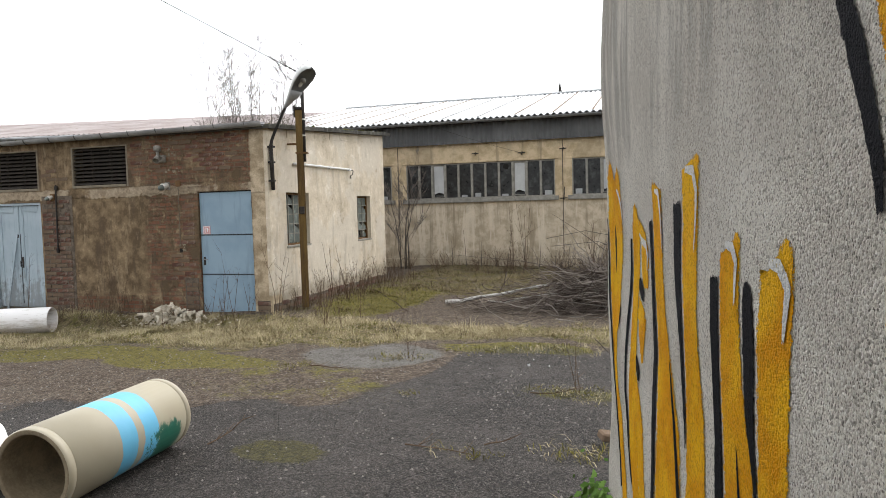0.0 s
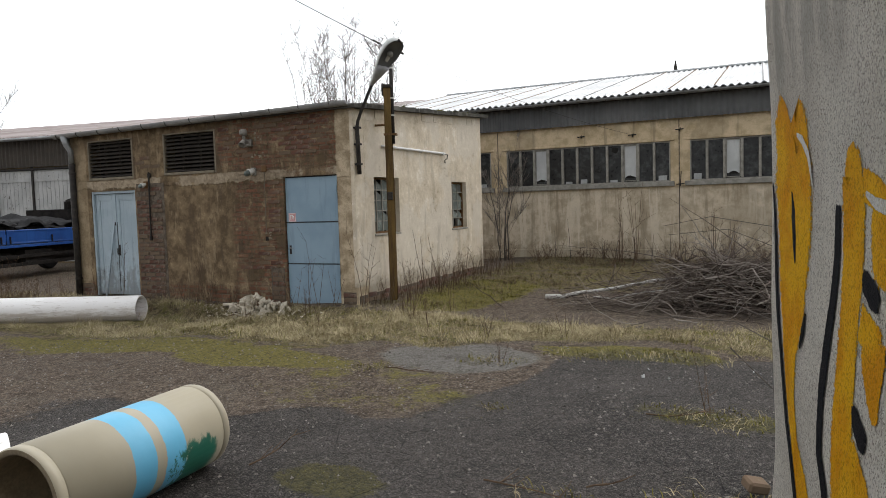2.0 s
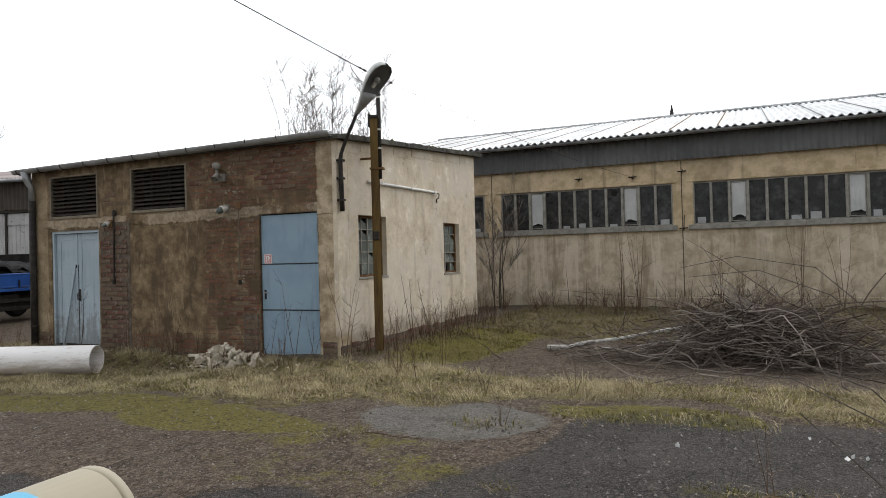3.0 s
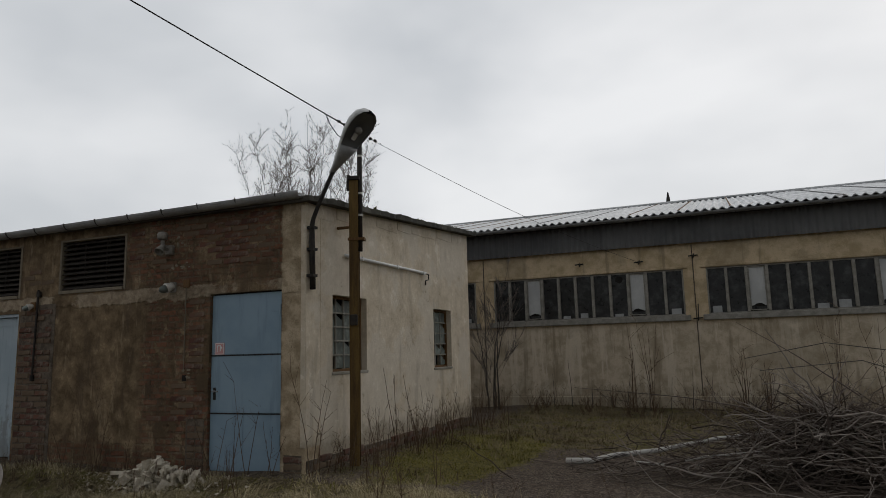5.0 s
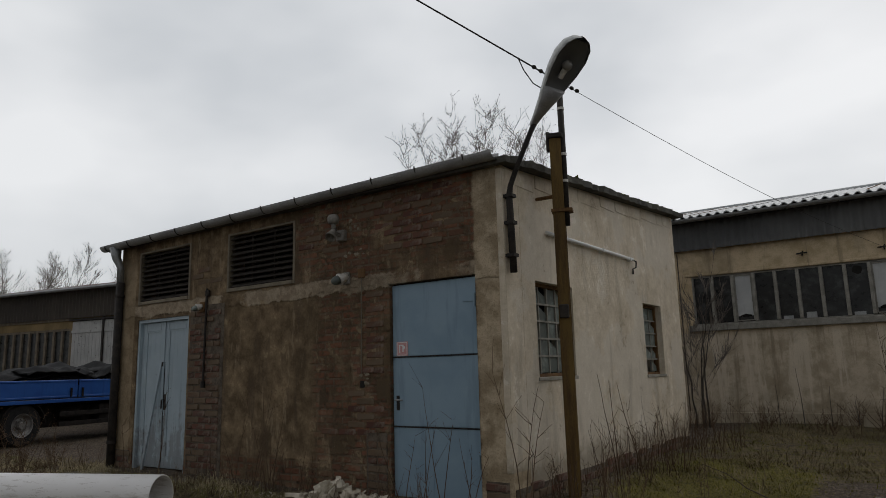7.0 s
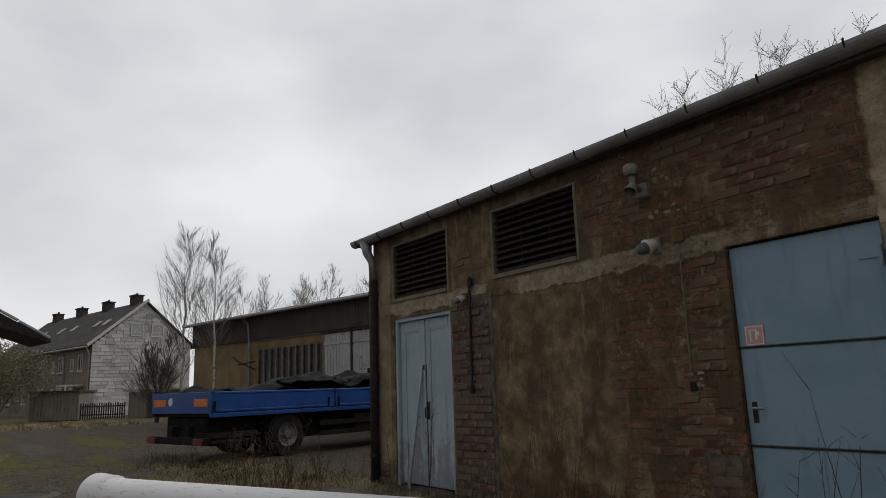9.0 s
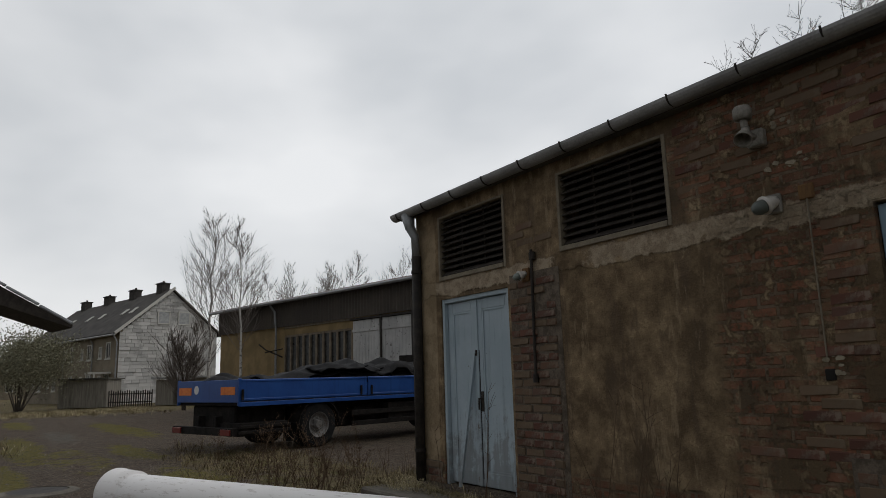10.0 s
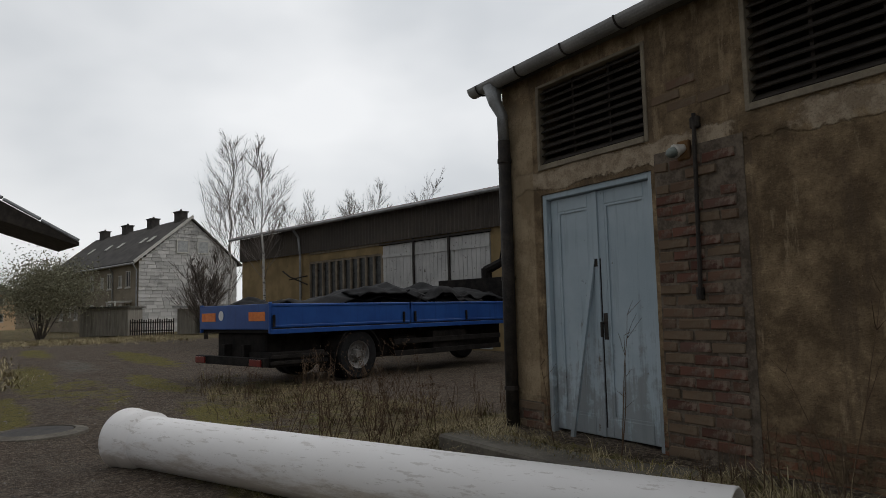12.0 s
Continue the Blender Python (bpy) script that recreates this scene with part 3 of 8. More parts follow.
def zones(x, y):
    """Shares of asphalt, dead grass, moss and concrete at a place."""
    wig = 0.35 * np.sin(2.1 * x + 0.9 * y) + 0.22 * np.sin(4.7 * x - 1.3 * y + 2)
    edge = -3.9 + 1.4 * sm(4.3, 5.5, y + 0.5 * wig + 0.35 * (x + 3.2)) + 0.45 * sm(5.6, 6.8, y + 0.4 * wig)
    asphalt = sm(-0.25, 0.25, x - edge - 0.25 * wig) * sm(7.75, 7.35, y + 0.22 * wig + 0.12 * np.sin(1.3 * x + 0.4) - 0.35 * sm(-2.0, 0.2, x)) * sm(-3, -1, y)
    asphalt = np.maximum(asphalt, 0.9 * sm(5.0, 4.5, y + 0.2 * wig) * sm(-6.5, -4.5, x))
    band = sm(7.35, 7.8, y + 0.38 * wig + 0.22 * np.sin(1.3 * x + 0.4) + 0.55 * sm(-4.0, -5.4, x) - 0.55 * sm(-3.6, -2.4, x)) * sm(9.7, 9.3, y) * sm(-13.5, -12.5, x)
    grass = np.maximum(band, 0.68 * sm(11.9, 12.6, y + wig * 0.4) * sm(-5.8, -5.5, x))
    grass = np.maximum(grass, 0.5 * sm(9.0, 10, y) * sm(-3.6, -4.3, x + 0.4 * wig) * sm(-6, -5.7, x))
    grass = np.maximum(grass, 0.75 * blob(x, y, -13.4, 9.6, 1.7, 1.6))
    grass = np.maximum(grass, 0.7 * blob(x, y, -16.5, 9.5, 5.0, 1.5))
    grass = np.maximum(grass, 0.6 * blob(x, y, -26.0, 5.6, 9.0, 0.9))
    grass = np.maximum(grass, 0.75 * sm(-40, -48, x))
    grass = np.maximum(grass, 0.5 * blob(x, y, -9.5, 7.0, 3.5, 0.9))
    moss = np.maximum(1.2 * blob(x, y, -5.0, 6.45, 1.3, 0.5), 0.46 * blob(x, y, -3.3, 5.8, 1.5, 0.9))
    moss = np.maximum(moss, 1.15 * blob(x, y, -7.3, 6.75, 2.8, 0.55))
    moss = np.maximum(moss, 1.15 * blob(x, y, -4.6, 11.7, 1.0, 2.5))
    moss = np.maximum(moss, 1.1 * blob(x, y, -1.4, 7.75, 1.15, 0.42))
    moss = np.maximum(moss, 0.6 * blob(x, y, -9.2, 6.6, 2.6, 0.6))
    moss = np.maximum(moss, 1.1 * blob(x, y, -2.4, 3.95, 0.42, 0.26))
    moss = np.maximum(moss, 0.7 * blob(x, y, -0.35, 5.85, 0.8, 0.28))
    moss = np.maximum(moss, 0.55 * blob(x, y, -20.0, 7.2, 4, 0.7))
    moss = np.maximum(moss, 0.3 * blob(x, y, -4.0, 15.0, 3, 3.5))
    for cx, cy, rx, ry, w in ((-18.0, 5.9, 3.0, 0.5, 0.85), (-15.2, 5.3, 2.4, 0.4, 0.8), (-24.0, 6.5, 6.0, 0.6, 0.85), (-30.0, 9.5, 7.0, 0.8, 0.85), (-12.0, 5.6, 1.8, 0.4, 0.75), (-21.0, 8.3, 3.5, 0.5, 0.8), (-36.0, 7.0, 6.0, 0.7, 0.8), (-15.8, 8.2, 2.2, 0.6, 0.8)):
        moss = np.maximum(moss, w * blob(x, y, cx, cy, rx, ry, 0.7))
    slab = np.maximum(1.1 * blob(x, y, -2.95, 7.1, 1.0, 0.7), 0.28 * sm(9.0, 9.4, y + 0.2 * wig) * sm(12.2, 11.7, y) * sm(-4.1, -3.5, x + 0.2 * wig))
    slab = np.maximum(slab, 0.5 * blob(x, y, -27.5, 7.6, 6.0, 0.9, 0.8))
    slab = np.maximum(slab, 0.6 * blob(x, y, -14.6, 7.3, 2.2, 0.5, 0.8))
    grass = grass * (1 - 0.9 * sm(9.0, 9.4, y) * sm(12.4, 11.7, y) * sm(-4.0, -3.4, x))
    return asphalt, grass, moss, slab


def build_ground():
    xs = np.concatenate([[-3000, -900, -300, -160, -110, -85, -70, -60], np.arange(-52, -16, 0.5), np.arange(-16, 4, 0.1), np.arange(4, 12, 0.6), [14, 20, 40, 120, 500, 3000]])
    ys = np.concatenate([[-3000, -500, -120, -40, -18], np.arange(-10, 1, 0.6), np.arange(1, 16.5, 0.1), np.arange(16.5, 30, 0.6), [34, 45, 70, 150, 500, 3000]])
    X, Y = np.meshgrid(xs, ys, indexing="ij")
    Z = ground_height(X, Y)
    nx, ny = len(xs), len(ys)
    I = np.arange(nx * ny).reshape(nx, ny)
    quads = np.stack([I[:-1, :-1], I[1:, :-1], I[1:, 1:], I[:-1, 1:]], -1).reshape(-1, 4)
    me = bpy.data.meshes.new("ground")
    me.from_pydata(np.stack([X, Y, Z], -1).reshape(-1, 3).tolist(), [], quads.tolist())
    a, g, m, s = zones(X.ravel(), Y.ravel())
    za = me.attributes.new("zone", "FLOAT_COLOR", "POINT")
    za.data.foreach_set("color", np.stack([a, g, m, np.ones_like(a)], -1).ravel().astype(np.float32))
    zs_ = me.attributes.new("slab", "FLOAT", "POINT")
    zs_.data.foreach_set("value", s.astype(np.float32))
    me.materials.append(MAT["ground"])
    for p in me.polygons:
        p.use_smooth = True
    return tagged(new("ground", me), "patchy yard of cracked asphalt, gravel, moss and dead grass", "ground", kind="structure")


build_ground()


def gz(x, y):
    return float(ground_height(x, y))


# ---------------------------------------------------------------- pump house
PX0, PX1, PY0, PY1 = -12.08, -5.755, 9.69, 14.88      # outer faces
FRONT_TOP, BACK_TOP = 3.06, 3.44
DOOR_A = (-11.60, -10.437, 0.04, 1.997)
DOOR_B = (-7.105, -6.08, 0.03, 2.08)
LOUVRE_1 = (-11.61, -10.45, 2.235, 2.94)
LOUVRE_2 = (-9.68, -8.495, 2.25, 2.945)
WIN_1 = (10.25, 11.08, 1.12, 2.04)
WIN_2 = (13.265, 14.0, 1.085, 2.02)


def build_pump_house():
    bm = bmesh.new()
    wall(bm, lambda u, w, z: (u, PY0 + w, z), PX0, PX1, -0.3, FRONT_TOP, 0.3, (DOOR_A, DOOR_B, LOUVRE_1, LOUVRE_2))
    front = tagged(mesh_ob("wall_south", bm, MAT["render"]), "brown weathered cement render over old brick, partly fallen away", "wall", kind="structure")
    slope = lambda u: FRONT_TOP + (u - PY0) / (PY1 - PY0) * (BACK_TOP - FRONT_TOP)
    bm = bmesh.new()
    wall(bm, lambda u, w, z: (PX1 - w, u, z), PY0 + 0.3, PY1, -0.3, 3.2, 0.3, (WIN_1, WIN_2), slope)
    east = mesh_ob("wall_east", bm, MAT["white"])
    # the plaster wraps the corner
    bm = boxes((PX1 - 0.07, PX1 + 0.003, PY0 - 0.008, PY0 + 0.3, 0.32, FRONT_TOP - 0.02), bevel=0.012)
    part("corner_plaster", bm, MAT["white"], east)
    tagged(east, "off-white limewashed side wall with grey streaks and cracks", "wall", kind="structure")
    bm = bmesh.new()
    wall(bm, lambda u, w, z: (PX0 + w, u, z), PY0 + 0.3, PY1, -0.3, 3.2, 0.3, (), slope)
    tagged(mesh_ob("wall_west", bm, MAT["render"]), "brown weathered render side wall of pump house", "wall", kind="structure")
    bm = bmesh.new()
    wall(bm, lambda u, w, z: (u, PY1 - w, z), PX0 + 0.3, PX1 - 0.3, -0.3, BACK_TOP, 0.3)
    tagged(mesh_ob("wall_north", bm, MAT["render"]), "brown weathered render back wall of pump house", "wall", kind="structure")
    tagged(mesh_ob("floor", boxes((PX0 + 0.3, PX1 - 0.3, PY0 + 0.3, PY1 - 0.3, -0.2, 0.03)), MAT["dark"]), "dark concrete floor inside the pump house", "floor", kind="structure")

    # roof slab with a ragged tarred edge
    bm = bmesh.new()
    rnd = random.Random(4)
    n = 60
    rows = []
    for i in range(n + 1):
        y = PY0 - 0.1 + (PY1 + 0.25 - PY0) * i / n
        z = FRONT_TOP + 0.045 + (y - PY0) / (PY1 - PY0) * (BACK_TOP - FRONT_TOP)
        e = PX1 + 0.12 + rnd.uniform(-0.022, 0.022)
        j = rnd.uniform(-0.006, 0.014)
        rows.append([bm.verts.new(p) for p in ((PX0 - 0.12, y, z - 0.045), (e, y, z - 0.045), (e + rnd.uniform(-0.01, 0.015), y, z + 0.02 + j), (PX0 - 0.12, y, z + 0.022))])
    for a, b in zip(rows, rows[1:]):
        for k in range(4):
            bm.faces.new((a[k], a[(k + 1) % 4], b[(k + 1) % 4], b[k]))
    bm.faces.new(rows[0])
    bm.faces.new(rows[-1])
    roof = tagged(mesh_ob("roof", bm, MAT["tar"]), "flat tarred roof with ragged mossy edge", "roof", kind="structure")
    # cement verge under the eave, flaked
    bm = bmesh.new()
    y = PY0 + 0.05
    while y < PY1 - 0.1:
        l = rnd.uniform(0.25, 0.7)
        z = slope(y + l / 2) - rnd.uniform(0.15, 0.17)
        box(bm, PX1 - 0.01, PX1 + rnd.uniform(0.004, 0.010), y, min(y + l - rnd.uniform(0, 0.05), PY1 - 0.02), z, z + rnd.uniform(0.11, 0.15))
        y += l
    part("verge", bm, MAT["white"], roof)
    # moss and dead tufts along the roof's edge
    verts, faces = [], []
    for _ in range(420):
        if rnd.random() < 0.55:
            x, y = PX1 + rnd.uniform(-0.15, 0.1), rnd.uniform(PY0, PY1)
        else:
            x, y = rnd.uniform(PX0, PX1), PY0 + rnd.uniform(-0.08, 0.5)
        z = FRONT_TOP + 0.062 + (y - PY0) / (PY1 - PY0) * (BACK_TOP - FRONT_TOP)
        s = rnd.uniform(0.012, 0.04)
        b = len(verts)
        verts += [(x - s, y - s * 0.5, z), (x + s, y - s * 0.3, z), (x, y + s, z), (x + rnd.uniform(-s, s), y, z + s * rnd.uniform(0.5, 1.3))]
        faces += [(b, b + 1, b + 3), (b + 1, b + 2, b + 3), (b + 2, b, b + 3)]
    py_ob("moss", verts, faces, MAT["moss"], roof)

    # half-round gutter on brackets
    gutter = root("gutter", (PX0, PY0, 3.1), "dull zinc half-round gutter on the eave", "gutter")
    bm = bmesh.new()
    prof = [(-0.075 * math.cos(math.pi * i / 10), -0.075 * math.sin(math.pi * i / 10)) for i in range(11)]
    prof += [(0.068 * math.cos(math.pi * i / 10), -0.068 * math.sin(math.pi * i / 10)) for i in range(11)]
    ends = []
    for x, z in ((-12.34, 3.095), (-5.74, 3.155)):
        ends.append([bm.verts.new((x, PY0 - 0.135 + p, z + q)) for p, q in prof])
    for k in range(len(prof)):
        bm.faces.new((ends[0][k], ends[0][(k + 1) % len(prof)], ends[1][(k + 1) % len(prof)], ends[1][k]))
    part("trough", bm, MAT["zinc_dark"], gutter, smooth=False)
    x = -12.2
    while x < -5.75:
        z = 3.09 + (x + 12.34) / 6.6 * 0.085
        bm = bmesh.new()
        tube(bm, [(x, PY0 - 0.135 - 0.08 * math.cos(math.pi * i / 8), z - 0.08 * math.sin(math.pi * i / 8)) for i in range(9)] + [(x, PY0, z + 0.03)], 0.008, 5)
        part("bracket", bm, MAT["black_iron"], gutter)
        x += 0.56
    # downpipe
    dp = root("downpipe", (-12.0, PY0 - 0.05, 0), "zinc outlet on a dark rusty downpipe", "downpipe")
    part("outlet", tubes(([(-12.05, PY0 - 0.135, 3.06), (-12.03, PY0 - 0.12, 2.9), (-12.0, PY0 - 0.07, 2.78), (-12.0, PY0 - 0.06, 2.5)], [0.085, 0.06, 0.05, 0.05], 12)), MAT["zinc"], dp, smooth=True)
    part("pipe", tubes(([(-12.0, PY0 - 0.06, 2.55), (-12.0, PY0 - 0.06, -0.1)], 0.056, 12)), MAT["black_iron"], dp, smooth=True)
    for z in (2.35, 1.3, 0.35):
        part("clip", tubes(([(-12.0, PY0 - 0.06, z), (-12.0, PY0 - 0.06, z + 0.035)], 0.064, 12)), MAT["black_iron"], dp)
    # brick foot of the pier by the downpipe
    return front, east


front_wall, east_wall = build_pump_house()


def build_louvre(name, hole):
    x0, x1, z0, z1 = hole
    th = root(name, ((x0 + x1) / 2, PY0, z0), "dark rusty louvred vent in a weathered frame", "vent", "louvred vents")
    f = 0.024
    y0, y1 = PY0 - 0.008, PY0 + 0.08
    part("frame", boxes((x0 - 0.01, x0 + f, y0, y1, z0 - 0.03, z1), (x1 - f, x1 + 0.012, y0, y1, z0 - 0.03, z1), (x0 + f, x1 - f, y0, y1, z1 - f, z1), (x0 + f, x1 - f, y0 - 0.01, y1, z0 - 0.03, z0 + f * 0.6), bevel=0.004), MAT["frame_tan"], th)
    # near-black sheet in place of the unlit depth behind the slats
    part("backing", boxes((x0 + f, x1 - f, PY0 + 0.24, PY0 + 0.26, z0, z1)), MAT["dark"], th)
    for i in (1, 2):
        x = x0 + (x1 - x0) * i / 3
        part("upright", boxes((x - 0.012, x + 0.012, PY0 + 0.05, PY0 + 0.09, z0 + 0.02, z1 - f)), MAT["slat"], th)
    first = None
    n = 10
    for i in range(n):
        z = z0 + 0.05 + (z1 - z0 - 0.10) * i / (n - 1)
        if first is None:
            bm = boxes((x0 + f, x1 - f, -0.035, 0.035, -0.005, 0.005))
            me = bpy.data.meshes.new("slat")
            bm.to_mesh(me)
            bm.free()
            me.materials.append(MAT["slat"])
            first = me
        s = new("slat", first)
        s.parent = th
        s.matrix_parent_inverse = th.matrix_basis.inverted()
        s.matrix_basis = pose(0, PY0 + 0.045, z, 38 + random.Random(i).uniform(-4, 4), 0, 0)


build_louvre("louvred_vent", LOUVRE_1)
build_louvre("louvred_vent", LOUVRE_2)


def build_steel_door():
    x0, x1, z0, z1 = DOOR_B
    d = tagged(new("door_1"), "closed blue-grey sheet-steel door with a small red sign", "door", kind="structure")
    d.matrix_basis = pose(x0, PY0 + 0.1, z0)
    y = PY0 + 0.035
    part("frame", boxes((x0, x0 + 0.03, PY0 + 0.07, PY0 + 0.12, z0, z1), (x1 - 0.03, x1, PY0 + 0.07, PY0 + 0.12, z0, z1), (x0 + 0.03, x1 - 0.03, PY0 + 0.07, PY0 + 0.12, z1 - 0.03, z1)), MAT["slat"], d)
    cuts = (z0 + 0.005, 0.685, 1.35, z1 - 0.012)
    for a, b in zip(cuts, cuts[1:]):
        part("sheet", boxes((x0 + 0.006, x1 - 0.012, y, y + 0.03, a + 0.005, b - 0.005), bevel=0.006), MAT["steel_blue"], d)
    for z in cuts[1:3]:
        part("seam", boxes((x0 + 0.006, x1 - 0.012, y - 0.006, y + 0.02, z - 0.005, z + 0.005)), MAT["black_iron"], d, "dark rusty seam")
        for i in range(12):
            x = x0 + 0.08 + i * 0.08
            bm = bmesh.new()
            bmesh.ops.create_icosphere(bm, subdivisions=1, radius=0.008, matrix=Matrix.Translation((x, y - 0.008, z)))
            part("rivet", bm, MAT["black_iron"], d)
    part("stiffener", boxes((x0 + 0.47, x0 + 0.485, y - 0.004, y + 0.01, z0 + 0.02, 0.67)), MAT["steel_blue"], d)
    for z in (1.85, 0.4):
        part("hinge", tubes(([(x1 - 0.03, y - 0.012, z - 0.06), (x1 - 0.03, y - 0.012, z + 0.06)], 0.014, 8)), MAT["steel_blue"], d)
        part("hinge_strap", boxes((x1 - 0.16, x1 - 0.03, y - 0.008, y, z - 0.012, z + 0.012)), MAT["steel_blue"], d)
    part("lock_plate", boxes((x0 + 0.05, x0 + 0.085, y - 0.006, y, 0.84, 0.98)), MAT["black_iron"], d)
    part("handle", tubes(([(x0 + 0.068, y - 0.004, 0.94), (x0 + 0.068, y - 0.045, 0.94), (x0 + 0.15, y - 0.045, 0.937)], 0.009, 8)), MAT["zinc"], d)
    # fire sign: red field, pale border and a plain pictogram
    sign = part("sign", boxes((x0 + 0.06, x0 + 0.20, y - 0.006, y - 0.002, 1.36, 1.50)), SIGN_RED, d, "faded red square fire sign with white pictogram")
    bm = boxes((x0 + 0.066, x0 + 0.194, y - 0.009, y - 0.007, 1.366, 1.372), (x0 + 0.066, x0 + 0.194, y - 0.009, y - 0.007, 1.488, 1.494), (x0 + 0.066, x0 + 0.072, y - 0.009, y - 0.007, 1.372, 1.488), (x0 + 0.188, x0 + 0.194, y - 0.009, y - 0.007, 1.372, 1.488))
    part("border", bm, MAT["plastic_white"], sign)
    bm = boxes((x0 + 0.095, x0 + 0.105, y - 0.009, y - 0.007, 1.39, 1.47), (x0 + 0.105, x0 + 0.15, y - 0.009, y - 0.007, 1.46, 1.47), (x0 + 0.135, x0 + 0.15, y - 0.009, y - 0.007, 1.40, 1.46), (x0 + 0.15, x0 + 0.165, y - 0.009, y - 0.007, 1.43, 1.455))
    part("pictogram", bm, MAT["plastic_white"], sign)


SIGN_RED = simple("faded_red_enamel", (0.55, 0.27, 0.27), (0.66, 0.40, 0.39), 9, 0.5)
build_steel_door()


def build_wood_door():
    x0, x1, z0, z1 = DOOR_A
    d = tagged(new("door_2"), "two-leaf blue wooden door, paint peeling at the foot", "door", kind="structure")
    d.matrix_basis = pose(x0, PY0 + 0.1, z0)
    y = PY0 + 0.06
    part("frame", boxes((x0, x0 + 0.045, PY0 + 0.015, PY0 + 0.14, z0, z1), (x1 - 0.045, x1, PY0 + 0.015, PY0 + 0.14, z0, z1), (x0 + 0.045, x1 - 0.045, PY0 + 0.015, PY0 + 0.14, z1 - 0.045, z1), bevel=0.004), MAT["wood_blue"], d)
    split = x0 + 0.56
    for k, (a, b) in enumerate(((x0 + 0.048, split - 0.004), (split + 0.006, x1 - 0.048))):
        st = 0.085
        lo, hi = z0 + 0.03, z1 - 0.05
        specs = [(a, a + st, y, y + 0.045, lo, hi), (b - st, b, y, y + 0.045, lo, hi), (a + st, b - st, y, y + 0.045, hi - 0.11, hi), (a + st, b - st, y, y + 0.045, lo, lo + 0.14)]
        leaf = part("leaf", boxes(*specs, bevel=0.005), MAT["wood_blue"], d)
        part("panel", boxes((a + st, b - st, y + 0.014, y + 0.03, lo + 0.14, hi - 0.11)), MAT["wood_blue"], leaf)
        m = 0.018
        pa, pb, pl, ph = a + st, b - st, lo + 0.14, hi - 0.11
        part("moulding", boxes((pa, pa + m, y + 0.004, y + 0.014, pl, ph), (pb - m, pb, y + 0.004, y + 0.014, pl, ph), (pa + m, pb - m, y + 0.004, y + 0.014, ph - m, ph), (pa + m, pb - m, y + 0.004, y + 0.014, pl, pl + m)), MAT["wood_blue"], leaf)
        for z in (0.45, 1.7):
            hx = a - 0.005 if k == 0 else b + 0.005
            part("hinge", tubes(([(hx, y - 0.012, z - 0.05), (hx, y - 0.012, z + 0.05)], 0.012, 8)), MAT["wood_blue"], leaf)
    part("cover_strip", boxes((split - 0.022, split + 0.024, y - 0.014, y, z0 + 0.03, z1 - 0.05), bevel=0.003), MAT["wood_blue"], d)
    # near-black strip laid on the leaf for the shade inside the split
    part("gap", boxes((split + 0.024, split + 0.034, y - 0.003, y + 0.001, z0 + 0.1, 1.42)), MAT["dark"], d, "near-black strip for the shade in the split at the meeting edge")
    part("bolt", boxes((split - 0.02, split + 0.012, y - 0.022, y - 0.012, 1.36, 1.42)), MAT["black_iron"], d)
    part("lock_plate", boxes((split + 0.045, split + 0.08, y - 0.008, y, 0.80, 1.0)), MAT["black_iron"], d, "rusty lock plate")
    part("handle", tubes(([(split + 0.06, y - 0.005, 0.93), (split + 0.06, y - 0.05, 0.93), (split + 0.06, y - 0.05, 0.82)], 0.01, 8)), MAT["black_iron"], d)
    # a plank leaning across the leaf
    pl = part("leaning_slat", boxes((-0.018, 0.018, -0.012, 0.012, 0, 1.42)), MAT["wood_blue"], d)
    pl.matrix_basis = pose(x0 + 0.30, PY0 - 0.03, 0.02, -3, 9.5, 0)


build_wood_door()


def build_glass_window(name, hole, cols, rows, missing, label):
    y0, y1, z0, z1 = hole
    w = tagged(new(name), label, "window", kind="structure")
    w.matrix_basis = pose(PX1, (y0 + y1) / 2, z0)
    xi = PX1 - 0.10
    fr = 0.035
    part("window_frame", boxes((xi - 0.04, xi + 0.02, y0, y0 + fr, z0, z1), (xi - 0.04, xi + 0.02, y1 - fr, y1, z0, z1), (xi - 0.04, xi + 0.02, y0 + fr, y1 - fr, z0, z0 + fr), (xi - 0.04, xi + 0.02, y0 + fr, y1 - fr, z1 - fr, z1), bevel=0.003), MAT["rust"], w, "rusty steel frame")
    ph, pw = (z1 - z0 - 2 * fr) / rows, (y1 - y0 - 2 * fr) / cols
    bars = [(xi - 0.02, xi + 0.008, y0 + fr + pw * i - 0.009, y0 + fr + pw * i + 0.009, z0 + fr, z1 - fr) for i in range(1, cols)]
    part("bars", boxes(*bars), MAT["mullion"], w)
    for j in range(1, rows):
        z = z0 + fr + ph * j
        part("bar", boxes((xi - 0.024, xi + 0.011, y0 + fr, y1 - fr, z - 0.009, z + 0.009)), MAT["mullion"], w)
    rnd = random.Random(8)
    for i in range(cols):
        for j in range(rows):
            if (i, j) in missing:
                continue
            a, z = y0 + fr + pw * i + 0.010, z0 + fr + ph * j + 0.010
            t = rnd.uniform(-0.006, 0.006)
            bm = bmesh.new()
            box(bm, xi - 0.012 + t, xi - 0.004 + t, a, a + pw - 0.02, z, z + ph - 0.02)
            if rnd.random() < 0.3:
                for v in bm.verts:
                    if v.co.z > z + ph * 0.5 and v.co.y > a + pw * 0.4:
                        v.co.z -= ph * 0.5
            part("pane", bm, MAT["glass_block"], w)
    # near-black sheet that paints in the darkness behind the panes
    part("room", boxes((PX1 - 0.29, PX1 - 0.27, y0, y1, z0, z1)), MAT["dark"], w)
